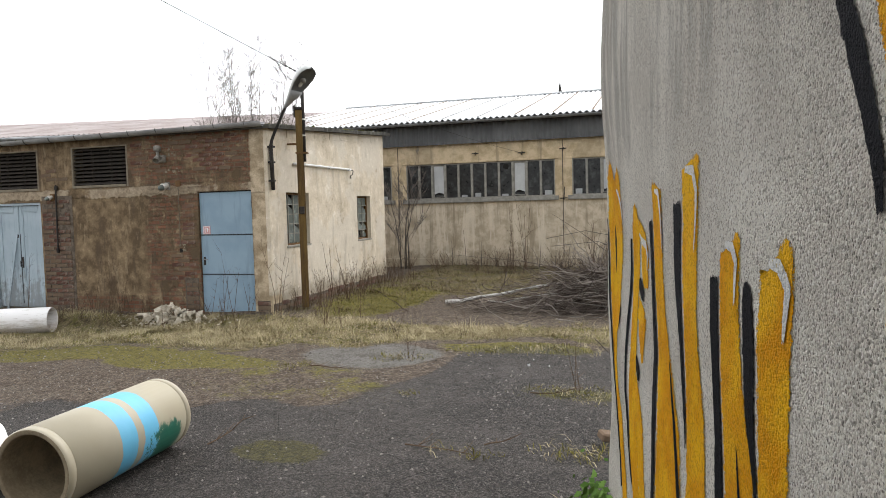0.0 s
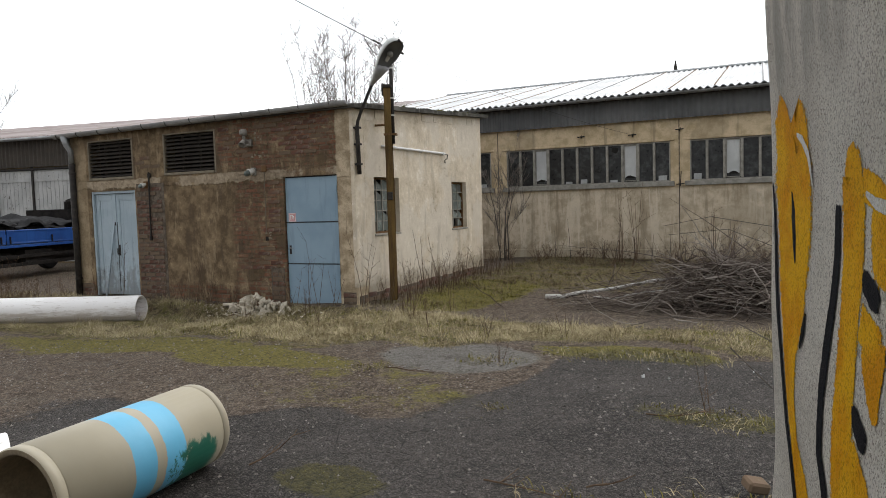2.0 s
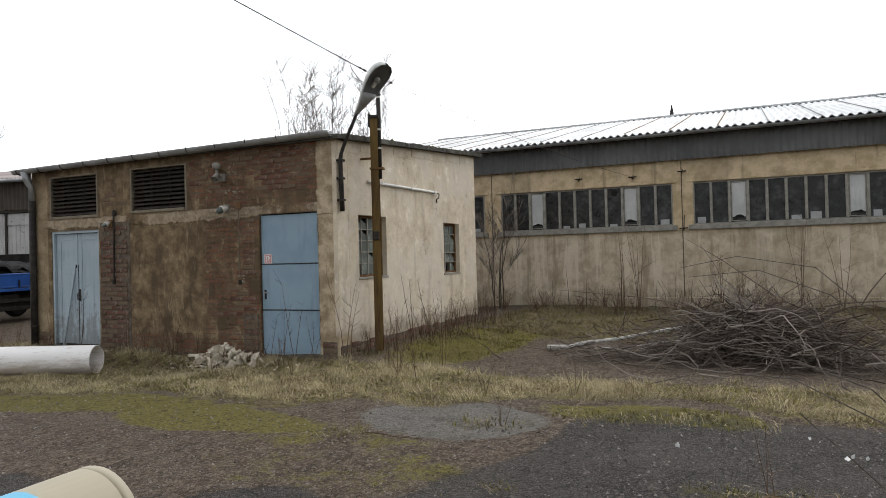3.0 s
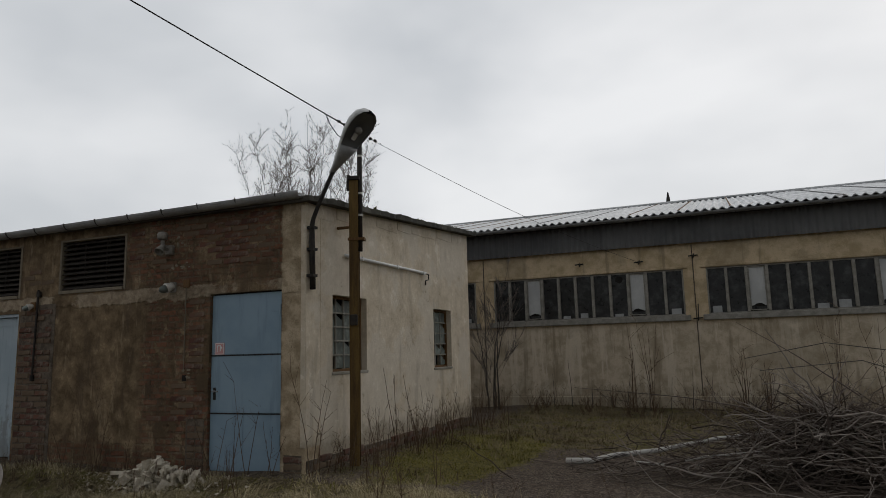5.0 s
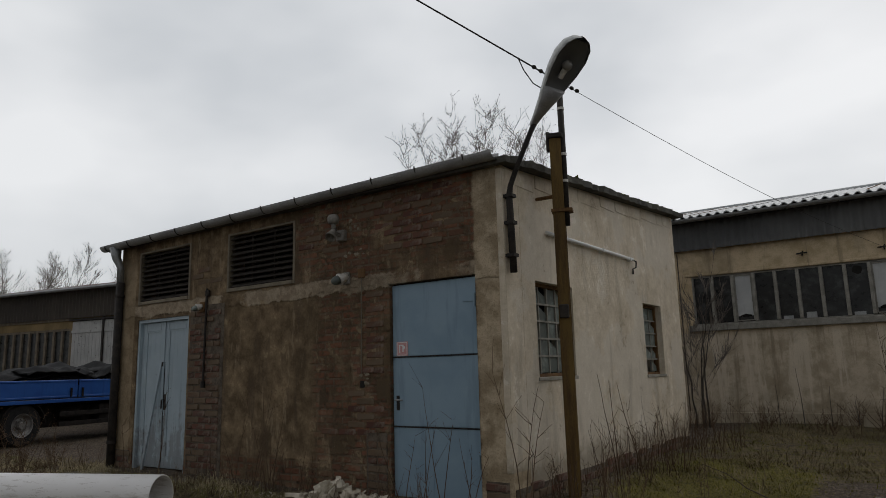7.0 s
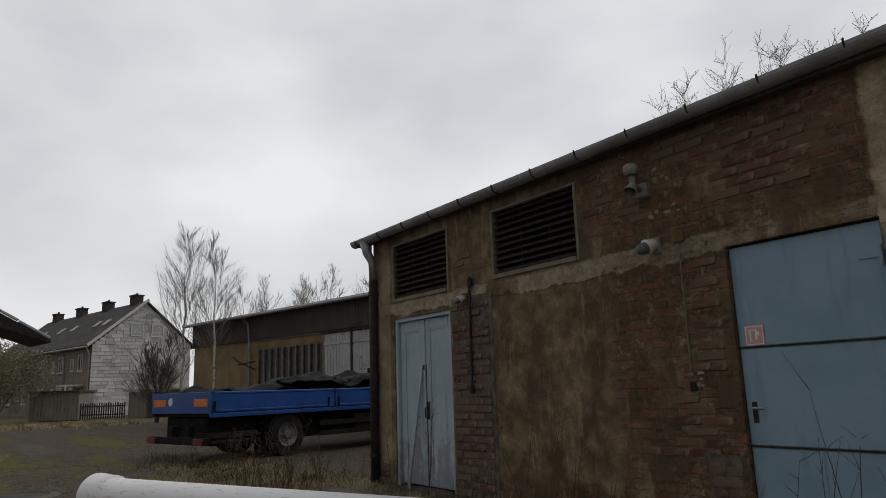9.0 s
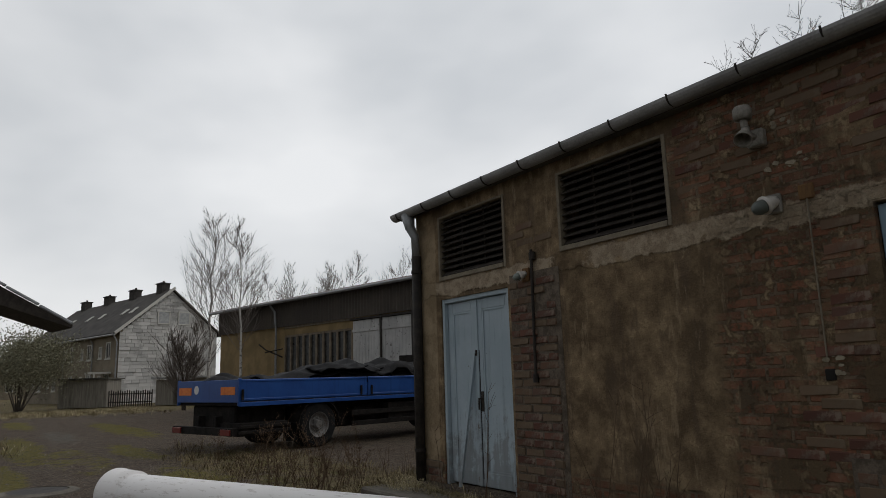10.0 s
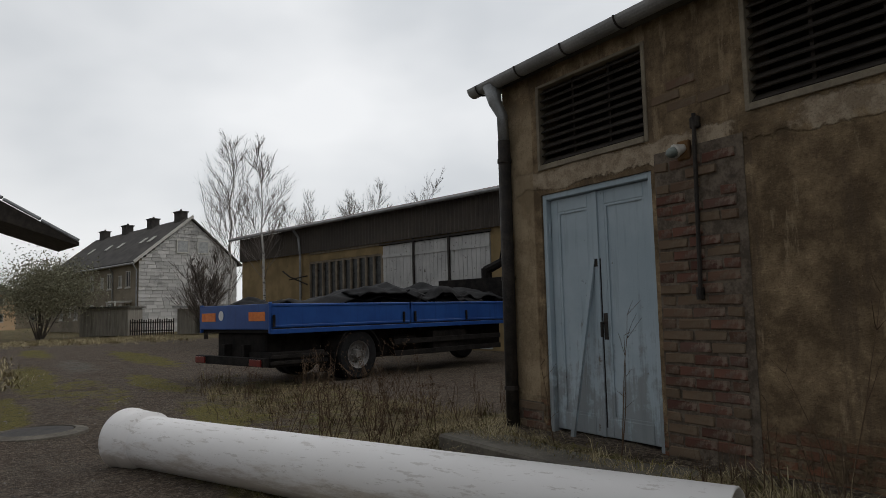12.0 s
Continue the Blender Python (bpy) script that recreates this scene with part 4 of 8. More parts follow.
    part("window_sill", boxes((PX1 - 0.1, PX1 + 0.012, y0 - 0.02, y1 + 0.02, z0 - 0.03, z0 + 0.004), bevel=0.004), MAT["concrete"], w)


build_glass_window("window_1", WIN_1, 4, 5, {(0, 0), (3, 2)}, "wired glass window in a rusty frame, one pane gone")
build_glass_window("window_2", WIN_2, 3, 5, {(0, 0), (0, 1), (1, 0)}, "broken wired glass window with missing lower panes")


# ---------------------------------------------------------------- long hall behind
HY = 19.22
BAY, BAY0, BAYW = 4.905, -6.695, 4.43
HX0, HX1 = -11.9, 16.0


def build_hall():
    bays = [BAY0 + BAY * k for k in range(-1, 5)]
    holes = [(b, b + BAYW, 2.0, 3.03) for b in bays]
    bm = bmesh.new()
    wall(bm, lambda u, w, z: (u, HY + w, z), HX0, HX1, -0.3, 3.62, 0.3, [h for h in holes if h[1] < HX1])
    h = tagged(mesh_ob("hall_wall", bm, MAT["hall"]), "stained beige concrete wall of a long hall", "wall", kind="structure")
    # panel joints, proud pilasters and sill ledge
    for z in (1.02, 1.42):
        part("joint", boxes((HX0, HX1, HY - 0.003, HY + 0.002, z - 0.006, z + 0.006)), MAT["hall"], h)
    for b in bays:
        x = b + BAYW + 0.215
        part("joint", boxes((x - 0.012, x + 0.012, HY - 0.005, HY + 0.002, 0.0, 3.56)), MAT["mortar"], h)
        part("sill", boxes((b - 0.12, b + BAYW + 0.10, HY - 0.07, HY + 0.05, 1.88, 2.003), bevel=0.01), MAT["mullion"], h)
        part("lintel_edge", boxes((b - 0.12, b + BAYW + 0.10, HY - 0.028, HY - 0.0, 3.035, 3.085), bevel=0.006), MAT["hall"], h)
    part("plinth", boxes((HX0, HX1, HY - 0.03, HY, -0.2, 0.25), bevel=0.012), MAT["hall"], h)
    tagged(mesh_ob("hall_end_wall", boxes((HX0 - 0.3, HX0, HY, HY + 16, -0.3, 4.4)), MAT["hall"]), "beige concrete end wall of the long hall", "wall", kind="structure")
    tagged(mesh_ob("hall_end_wall", boxes((HX1, HX1 + 0.3, HY, HY + 16, -0.3, 4.4)), MAT["hall"]), "beige concrete end wall of the long hall", "wall", kind="structure")
    tagged(mesh_ob("hall_back_wall", boxes((HX0 - 0.3, HX1 + 0.3, HY + 16, HY + 16.3, -0.3, 4.4)), MAT["hall"]), "beige concrete back wall of the long hall", "wall", kind="structure")
    # corrugated fascia, gutter and roof
    fascia = corrugated("hall_fascia", lambda u, w, hh: (HX0 + u, HY - 0.13 - hh, 3.585 + w), HX1 - HX0, 0.62, 0.15, 0.022, MAT["fascia"])
    tagged(fascia, "dark grey upright corrugated fascia under the hall roof", "fascia", kind="structure")
    part("backing", boxes((HX0, HX1, HY - 0.09, HY + 0.25, 3.62, 4.21)), MAT["dark"], fascia)
    roof = corrugated("hall_roof", lambda u, w, hh: (HX0 - 0.3 + u, HY - 0.34 + w, 4.265 + hh + 0.225 * w), HX1 - HX0 + 0.6, 8.6, 0.178, 0.028, MAT["roof_light"], None, 0.02)
    tagged(roof, "pale grey corrugated hall roof with rust streaks", "roof", kind="structure")
    rs = corrugated("sheet", lambda u, w, hh: (HX0 - 0.3 + u, HY + 16.8 - w, 4.265 + hh + 0.225 * w), HX1 - HX0 + 0.6, 8.6, 0.178, 0.028, MAT["roof_light"], roof, 0.02)
    # sheet laps seen as thin steps, and ridge ventilators
    x = HX0
    rnd = random.Random(5)
    while x < HX1:
        part("lap", boxes((x, x + 0.03, 0, 8.4, 0.034, 0.046), m=Matrix.Translation((0, HY - 0.3, 4.265)) @ Matrix.Shear("XY", 4, (0, 0)) @ Matrix(((1, 0, 0, 0), (0, 1, 0, 0), (0, 0.225, 1, 0), (0, 0, 0, 1)))), MAT["fascia"] if rnd.random() < 0.6 else MAT["rust"], roof)
        x += 1.07
    part("ridge_cap", boxes((HX0 - 0.3, HX1 + 0.3, HY + 8.05, HY + 8.4, 6.17, 6.24), bevel=0.02), MAT["roof_light"], roof)
    part("spike", tubes(([(-3.0, HY + 8.2, 6.2), (-3.0, HY + 8.2, 6.6)], [0.09, 0.02], 6)), MAT["black_iron"], roof)
    g = root("hall_gutter", (HX0, HY - 0.4, 4.13), "grey half-round gutter along the hall eave", "gutter")
    bm = bmesh.new()
    ends = [[bm.verts.new((x, HY - 0.42 - 0.07 * math.cos(math.pi * i / 8), 4.20 - 0.07 * math.sin(math.pi * i / 8))) for i in range(9)] + [bm.verts.new((x, HY - 0.42 + 0.062 * math.cos(math.pi * i / 8), 4.20 - 0.062 * math.sin(math.pi * i / 8))) for i in range(9)] for x in (HX0 - 0.2, HX1 + 0.2)]
    for k in range(18):
        bm.faces.new((ends[0][k], ends[0][(k + 1) % 18], ends[1][(k + 1) % 18], ends[1][k]))
    part("trough", bm, MAT["zinc"], g)
    part("eave_board", boxes((HX0, HX1, HY - 0.33, HY - 0.28, 4.13, 4.235)), MAT["black_iron"], g)
    x = HX0
    while x < HX1:
        part("bracket", boxes((x, x + 0.02, HY - 0.5, HY - 0.34, 4.115, 4.132)), MAT["black_iron"], g)
        x += 0.9
    # strip windows of eleven panes, two of them pale vent sashes
    no = 0
    for b in bays[:5]:
        no += 1
        w = tagged(new("hall_window_%d" % no), "strip window of eleven dusty dark panes", "window", kind="structure")
        w.matrix_basis = pose(b, HY, 2.0)
        pitch = BAYW / 11
        part("window_frame", boxes((b, b + BAYW, HY + 0.02, HY + 0.10, 2.003, 2.035), (b, b + BAYW, HY + 0.02, HY + 0.10, 2.995, 3.03)), MAT["mullion"], w)
        rr = random.Random(no)
        for i in range(12):
            x = b + pitch * i
            part("mullion", boxes((max(x - 0.033, b), min(x + 0.033, b + BAYW), HY - 0.02, HY + 0.11, 2.035, 2.995), bevel=0.008), MAT["mullion"], w)
        for i in range(11):
            x = b + pitch * i
            if i in (2, 8):
                v = part("vent_sash", boxes((x + 0.045, x + pitch - 0.045, HY + 0.03, HY + 0.06, 2.15, 2.975), bevel=0.004), MAT["panel_pale"], w, "pale boarded vent sash")
                part("sash_frame", boxes((x + 0.036, x + 0.055, HY + 0.01, HY + 0.04, 2.06, 2.985), (x + pitch - 0.055, x + pitch - 0.036, HY + 0.01, HY + 0.04, 2.06, 2.985), (x + 0.055, x + pitch - 0.055, HY + 0.01, HY + 0.04, 2.05, 2.07), (x + 0.055, x + pitch - 0.055, HY + 0.01, HY + 0.04, 2.965, 2.985)), MAT["mullion"], v)
                part("pane", boxes((x + 0.045, x + pitch - 0.045, HY + 0.045, HY + 0.05, 2.07, 2.16)), MAT["glass"], v)
                bm = bmesh.new()
                ring = [bm.verts.new((x + pitch / 2 + 0.14 * math.cos(a) * rr.uniform(0.7, 1), HY + 0.024, 2.13 + 0.07 * math.sin(a) * rr.uniform(0.6, 1.1))) for a in (math.pi * q / 6 for q in range(7))]
                bm.faces.new(ring)
                for f in bmesh.ops.extrude_face_region(bm, geom=bm.faces[:])["geom"]:
                    if isinstance(f, bmesh.types.BMVert):
                        f.co.y += 0.004
                # near-black patch paints the shade of a torn opening, nothing is cut
                part("tear_shade", bm, MAT["dark"], v)
            else:
                part("pane", boxes((x + 0.03, x + pitch - 0.03, HY + 0.05, HY + 0.056, 2.035, 2.995)), MAT["glass"], w)
                if rr.random() < 0.62:
                    s = rr.uniform(0.12, 0.24)
                    xx = x + 0.05 + rr.random() * (pitch - 0.12 - s)
                    part("pale_block", boxes((xx, xx + s, HY + 0.044, HY + 0.049, 2.035, 2.035 + rr.uniform(0.06, 0.20))), MAT["white_block"], w)
        if abs(b - BAY0) < 0.1:
            bm = bmesh.new()
            x = b + pitch * 7.5
            ring = [bm.verts.new((x + 0.09 * math.cos(a) * rr.uniform(0.8, 1.1), HY + 0.045, 2.88 + 0.09 * math.sin(a) * rr.uniform(0.7, 1.1))) for a in (2 * math.pi * q / 9 for q in range(9))]
            bm.faces.new(ring)
            for f in bmesh.ops.extrude_face_region(bm, geom=bm.faces[:])["geom"]:
                if isinstance(f, bmesh.types.BMVert):
                    f.co.y += 0.004
            # the hole's darkness is a near-black patch before the whole pane
            part("hole", bm, MAT["dark"], w, "smashed hole in a pane, its shade drawn as a near-black patch")
        # near-black sheet added for the hall's unlit inside
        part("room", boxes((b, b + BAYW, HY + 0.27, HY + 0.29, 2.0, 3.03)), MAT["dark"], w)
    # rusty wall fixings
    for x, z in ((-2.02, 1.92), (-2.03, 3.3), (-4.55, 3.28), (-3.2, 3.24)):
        a = tagged(mesh_ob("wall_anchor", tubes(([(x, HY, z), (x, HY - 0.14, z)], 0.02, 6), ([(x - 0.1, HY - 0.07, z), (x + 0.1, HY - 0.07, z + 0.01)], 0.015, 6), ([(x, HY - 0.06, z - 0.05), (x + 0.02, HY - 0.06, z + 0.32 if z < 2 else z + 0.05)], 0.012, 6)), MAT["black_iron"]), "small rusty iron anchor on the hall wall", "anchor", "wall anchors")


build_hall()


# ---------------------------------------------------------------- wall with graffiti
GA, GD = Vector((0.205, 1.52)), Vector((-0.153, 1.0)).normalized()
GN = Vector((-GD.y, GD.x))


def gpos(s, z, out=0.0):
    p = GA + GD * s + GN * out
    return Vector((p.x, p.y, z))


def pebbledash():
    k = Kit("pebble_dash", 0.95, 0, 0.15)
    f = k.noise(160, 5, 0.72)
    g = k.voronoi(185)
    b = k.noise(1.6, 8, 0.66)
    m = k.noise(7, 8, 0.7)
    cell = k.axis(0, k.voronoi(185, None, "F1", 1))
    col = k.mix(k.step(b, 0.36, 0.64), (0.56, 0.512, 0.445), (0.70, 0.652, 0.575))
    col = k.mix(k.op("MULTIPLY", k.step(f, 0.54, 0.66), 0.6), col, (0.17, 0.15, 0.125))
    col = k.mix(k.op("MULTIPLY", k.step(cell, 0.24, 0.08), 0.6), col, (0.22, 0.20, 0.17))
    col = k.mix(k.op("MULTIPLY", k.step(cell, 0.78, 0.95), 0.7), col, (0.74, 0.71, 0.65))
    col = k.mix(k.op("MULTIPLY", k.step(m, 0.60, 0.72), 0.3), col, (0.55, 0.51, 0.45))
    run = k.noise(1.4, 8, 0.7, k.map((5, 5, 0.6)))
    high = k.step(k.op("ADD", k.axis(2), k.op("MULTIPLY", m, 0.5)), 1.95, 2.35)
    col = k.mix(k.op("MULTIPLY", k.op("MULTIPLY", k.step(run, 0.44, 0.60), high), 0.6), col, (0.27, 0.25, 0.22))
    dark = k.step(k.voronoi(130), 0.30, 0.16)
    col = k.mix(k.op("MULTIPLY", dark, 0.75), col, (0.10, 0.085, 0.07))
    n = k.bump(k.op("ADD", k.op("SUBTRACT", 1.0, g), k.op("MULTIPLY", f, 1.5)), 1.0, 0.014)
    k.bump(m, 0.5, 0.02, n)
    return k.done(col)


def spray(name, c1, c2, under=(0.33, 0.30, 0.26), cover=0.42):
    """Spray paint on a rough wall: the grit below breaks through."""
    k = Kit(name, 0.85, 0, 0.08)
    f = k.noise(160, 6, 0.78)
    g = k.voronoi(185)
    a = k.noise(4, 8, 0.68)
    col = k.mix(k.step(a, 0.38, 0.62), c1, c2)
    grit = k.noise(160, 5, 0.72)
    cell = k.axis(0, k.voronoi(185, None, "F1", 1))
    col = k.mix(k.op("MULTIPLY", k.step(cell, 0.40, 0.10), 0.45), col, tuple(v * 0.45 for v in c1))
    col = k.mix(k.step(k.op("ADD", k.op("MULTIPLY", grit, 0.8), k.op("MULTIPLY", a, 0.2)), cover + 0.22, cover + 0.30), col, under)
    k.bump(k.op("ADD", k.op("SUBTRACT", 1.0, g), k.op("MULTIPLY", f, 1.5)), 1.0, 0.014)
    thin = k.op("MULTIPLY", k.attr("edge", 2), 0.75)
    k.put(k.b.inputs["Alpha"], k.step(k.op("SUBTRACT", k.op("ADD", k.noise(48, 6, 0.85), 0.30), thin), 0.33, 0.40))
    return k.done(col)


def build_graffiti_wall():
    bm = bmesh.new()
    rnd = random.Random(3)
    ss = [-4.6 + 0.1 * i for i in range(69)]
    S1 = 2.235
    ss = [s for s in ss if s < S1 - 0.05] + [S1 - 0.045, S1 - 0.015]
    zs = [-0.3 + 0.12 * i for i in range(41)]

    def wav(s, z):
        return 0.012 * math.sin(2.3 * z + 1.1 * s) + 0.008 * math.sin(5.1 * z - 2 * s) + 0.006 * noise.noise(Vector((s * 4, z * 4, 0)))

    def end(z):
        return 0.02 * noise.noise(Vector((0, z * 2.6, 4))) + 0.012 * noise.noise(Vector((3, z * 9, 1))) + 0.03 * max(0, z - 2.0) - 0.25 * max(0, 0.25 - z)

    grid = []
    for z in zs:
        row = []
        for i, s in enumerate(ss):
            o = wav(s, z)
            if i == len(ss) - 1:
                o -= 0.022
            if i == len(ss) - 2:
                o -= 0.005
            row.append(bm.verts.new(gpos(s + (end(z) if s > S1 - 0.2 else 0), z, o)))
        for dd in (0.03, 0.14, 0.30, 0.45):
            row.append(bm.verts.new(gpos(S1 + end(z) * (1 if dd < 0.3 else 0.6) + 0.008 * noise.noise(Vector((dd * 9, z * 4, 2))), z, -dd)))
        row.append(bm.verts.new(gpos(ss[0], z, -0.45)))
        grid.append(row)
    n = len(grid[0])
    for a, b in zip(grid, grid[1:]):
        for i in range(n):
            bm.faces.new((a[i], a[(i + 1) % n], b[(i + 1) % n], b[i]))
    bm.faces.new(grid[0])
    bm.faces.new(grid[-1])
    w = tagged(mesh_ob("graffiti_wall", bm, pebbledash(), smooth=False), "rough grey pebble-dashed wall with yellow graffiti letters", "wall", kind="structure")
    for p in w.data.polygons:
        p.use_smooth = True

    def face(s, z):
        """The wall face's own offset, between its grid points."""
        a, b = min(max((s + 4.6) / 0.1, 0), 66.999), min(max((z + 0.3) / 0.12, 0), 39.999)
        i, j = int(a), int(b)
        fa, fb = a - i, b - j
        q = [[wav(-4.6 + 0.1 * (i + m), -0.3 + 0.12 * (j + n)) for n in (0, 1)] for m in (0, 1)]
        return (q[0][0] * (1 - fa) + q[1][0] * fa) * (1 - fb) + (q[0][1] * (1 - fa) + q[1][1] * fa) * fb

    def patch(name, spine, material, lift, label=""):
        """A sprayed stroke: rows of (s, z, half width) along its spine, with frayed edges."""
        fine = []
        for (s0, z0, w0), (s1, z1, w1) in zip(spine, spine[1:]):
            steps = max(2, int(math.hypot(s1 - s0, z1 - z0) / 0.012))
            fine += [(s0 + (s1 - s0) * i / steps, z0 + (z1 - z0) * i / steps, w0 + (w1 - w0) * i / steps) for i in range(steps)]
        fine.append(spine[-1])
        wide = 1.15 if name == "outline" else 1.0 if name == "counter" else 1.14
        bm = bmesh.new()
        edge = bm.verts.layers.float.new("edge")
        prev = None
        for i, (s, z, hw) in enumerate(fine):
            d = Vector((fine[min(i + 1, len(fine) - 1)][0] - fine[max(i - 1, 0)][0], fine[min(i + 1, len(fine) - 1)][1] - fine[max(i - 1, 0)][1]))
            d = d.normalized() if d.length else Vector((0, 1))
            nx = Vector((-d.y, d.x))
            row = []
            m = 10
            for j in range(m + 1):
                f = -1 + 2 * j / m
                k = hw * f * wide + (rnd.uniform(-0.009, 0.009) if abs(f) == 1 else 0)
                a, b = s + nx.x * k, z + nx.y * k
                a = min(a, S1 + 0.0)
                v = bm.verts.new(gpos(a, b, face(a, b) + lift - (0.018 if a > S1 - 0.03 else 0)))
                v[edge] = max(0.0, (abs(f) - 0.45) / 0.55, 1 - i / 3.0, 1 - (len(fine) - 1 - i) / 3.0)
                row.append(v)
            if prev:
                for j in range(m):
                    bm.faces.new((prev[j], prev[j + 1], row[j + 1], row[j]))
            prev = row
        return part(name, bm, material, w, label, smooth=True)

    yellow = spray("yellow_spray", (0.75, 0.32, 0.005), (0.87, 0.48, 0.012), (0.40, 0.21, 0.04), 0.40)
    black = spray("black_spray", (0.008, 0.008, 0.011), (0.016, 0.015, 0.018), (0.24, 0.22, 0.19), 0.42)
    pale = spray("white_spray", (0.74, 0.72, 0.68), (0.80, 0.78, 0.74), (0.55, 0.42, 0.2), 0.34)
    Y, B, W = 0.0022, 0.0034, 0.0046
    lab = "yellow sprayed letter stroke"
    def band(name, rows, material, lift, label=""):
        """A stroke by its two edges: rows of (one edge, other edge, height)."""
        patch(name, [((a + b) / 2, z, abs(a - b) / 2) for a, b, z in rows], material, lift, label)

    # P
    band("letter", [(1.90, 1.80, 1.805), (2.10, 1.68, 1.77), (2.135, 1.57, 1.69), (2.11, 1.55, 1.59), (2.06, 1.575, 1.375), (2.0, 1.62, 1.2), (1.938, 1.713, 1.04), (1.88, 1.72, 0.9), (1.80, 1.68, 0.74), (1.74, 1.51, 0.62), (1.62, 1.42, 0.4), (1.5, 1.35, 0.1)], yellow, Y, lab)
    patch("outline", [(2.14, 1.60, 0.015), (2.08, 1.36, 0.026), (2.016, 1.143, 0.03), (1.945, 0.95, 0.03), (1.871, 0.773, 0.032), (1.714, 0.546, 0.035), (1.6, 0.3, 0.03)], black, B)
    patch("counter", [(1.845, 1.57, 0.005), (1.82, 1.48, 0.03), (1.795, 1.40, 0.03), (1.77, 1.31, 0.005)], black, B)
    patch("outline", [(1.612, 1.205, 0.005), (1.645, 1.13, 0.026), (1.692, 1.055, 0.005)], black, B)
    patch("highlight", [(1.76, 1.737, 0.006), (1.67, 1.71, 0.016), (1.60, 1.661, 0.017), (1.557, 1.55, 0.006)], pale, W)
    # E
    band("letter", [(1.26, 1.22, 1.625), (1.268, 1.09, 1.595), (1.276, 1.09, 1.49), (1.283, 1.10, 1.25), (1.288, 1.12, 1.0), (1.28, 1.05, 0.85), (1.2, 0.95, 0.6), (1.1, 0.85, 0.3)], yellow, Y, lab)
    patch("letter", [(1.12, 1.565, 0.045), (1.0, 1.54, 0.045), (0.90, 1.50, 0.045)], yellow, Y, lab)
    band("letter", [(0.95, 0.842, 1.545), (1.06, 0.838, 1.48), (1.06, 0.84, 1.41), (0.93, 0.87, 1.36), (0.90, 0.89, 1.33)], yellow, Y, lab)
    patch("letter", [(1.12, 1.26, 0.05), (1.02, 1.225, 0.05), (0.96, 1.20, 0.045)], yellow, Y, lab)
    band("letter", [(1.08, 0.925, 1.25), (1.09, 0.925, 1.18), (1.04, 0.94, 1.11), (0.97, 0.95, 1.04)], yellow, Y, lab)
    patch("letter", [(1.14, 0.95, 0.05), (1.05, 0.87, 0.08), (0.95, 0.78, 0.10), (0.85, 0.55, 0.10)], yellow, Y, lab)
    patch("counter", [(1.112, 1.372, 0.006), (1.08, 1.345, 0.035), (1.02, 1.318, 0.042), (0.968, 1.30, 0.02)], black, B)
    patch("counter", [(1.13, 1.065, 0.006), (1.10, 1.025, 0.038), (1.05, 1.0, 0.042), (0.995, 0.985, 0.022)], black, B)
    patch("outline", [(1.295, 1.53, 0.022), (1.325, 1.35, 0.03), (1.358, 1.18, 0.034), (1.385, 1.0, 0.034), (1.392, 0.837, 0.036), (1.29, 0.70, 0.04), (1.15, 0.5, 0.03)], black, B)
    patch("highlight", [(1.09, 1.546, 0.007), (1.0, 1.52, 0.016), (0.90, 1.508, 0.018), (0.87, 1.47, 0.014), (0.898, 1.40, 0.006)], pale, W)
    # N
    band("outline", [(0.833, 0.751, 1.615), (0.80, 0.73, 1.45), (0.775, 0.71, 1.25), (0.743, 0.668, 1.04), (0.69, 0.625, 0.8), (0.64, 0.58, 0.5)], black, B)
    band("letter", [(0.68, 0.60, 1.735), (0.745, 0.55, 1.71), (0.72, 0.53, 1.45), (0.70, 0.50, 1.28), (0.69, 0.44, 1.18), (0.665, 0.35, 1.04), (0.65, 0.25, 0.92), (0.62, 0.20, 0.7), (0.6, 0.2, 0.4)], yellow, Y, lab)
    band("letter", [(0.22, 0.09, 1.775), (0.258, 0.044, 1.755), (0.241, 0.045, 1.54), (0.215, 0.015, 1.27), (0.2, -0.028, 1.0), (0.19, -0.06, 0.6)], yellow, Y, lab)
    band("outline", [(0.371, 0.261, 1.672), (0.336, 0.244, 1.42), (0.284, 0.23, 1.24), (0.225, 0.197, 1.06), (0.205, 0.195, 0.98)], black, B)
    patch("counter", [(0.462, 1.19, 0.004), (0.41, 1.08, 0.018), (0.351, 0.972, 0.025), (0.276, 0.841, 0.03), (0.2, 0.7, 0.03)], black, B)
    patch("highlight", [(0.215, 1.747, 0.008), (0.11, 1.738, 0.016), (0.075, 1.686, 0.014), (0.085, 1.523, 0.005)], pale, W)
    patch("highlight", [(0.685, 1.702, 0.006), (0.60, 1.694, 0.014), (0.565, 1.62, 0.012), (0.541, 1.498, 0.004)], pale, W)
    # M
    band("outline", [(-0.087, -0.157, 1.508), (-0.10, -0.17, 1.34), (-0.113, -0.184, 1.02), (-0.12, -0.19, 0.6)], black, B)
    band("letter", [(-0.18, -0.28, 1.585), (-0.161, -0.32, 1.565), (-0.165, -0.325, 1.43), (-0.17, -0.36, 1.3), (-0.18, -0.43, 1.15), (-0.185, -0.44, 0.9), (-0.19, -0.44, 0.5)], yellow, Y, lab)
    band("letter", [(-0.44, -0.53, 1.575), (-0.427, -0.588, 1.55), (-0.423, -0.588, 1.42), (-0.437, -0.595, 1.25), (-0.44, -0.60, 0.9), (-0.45, -0.62, 0.5)], yellow, Y, lab)
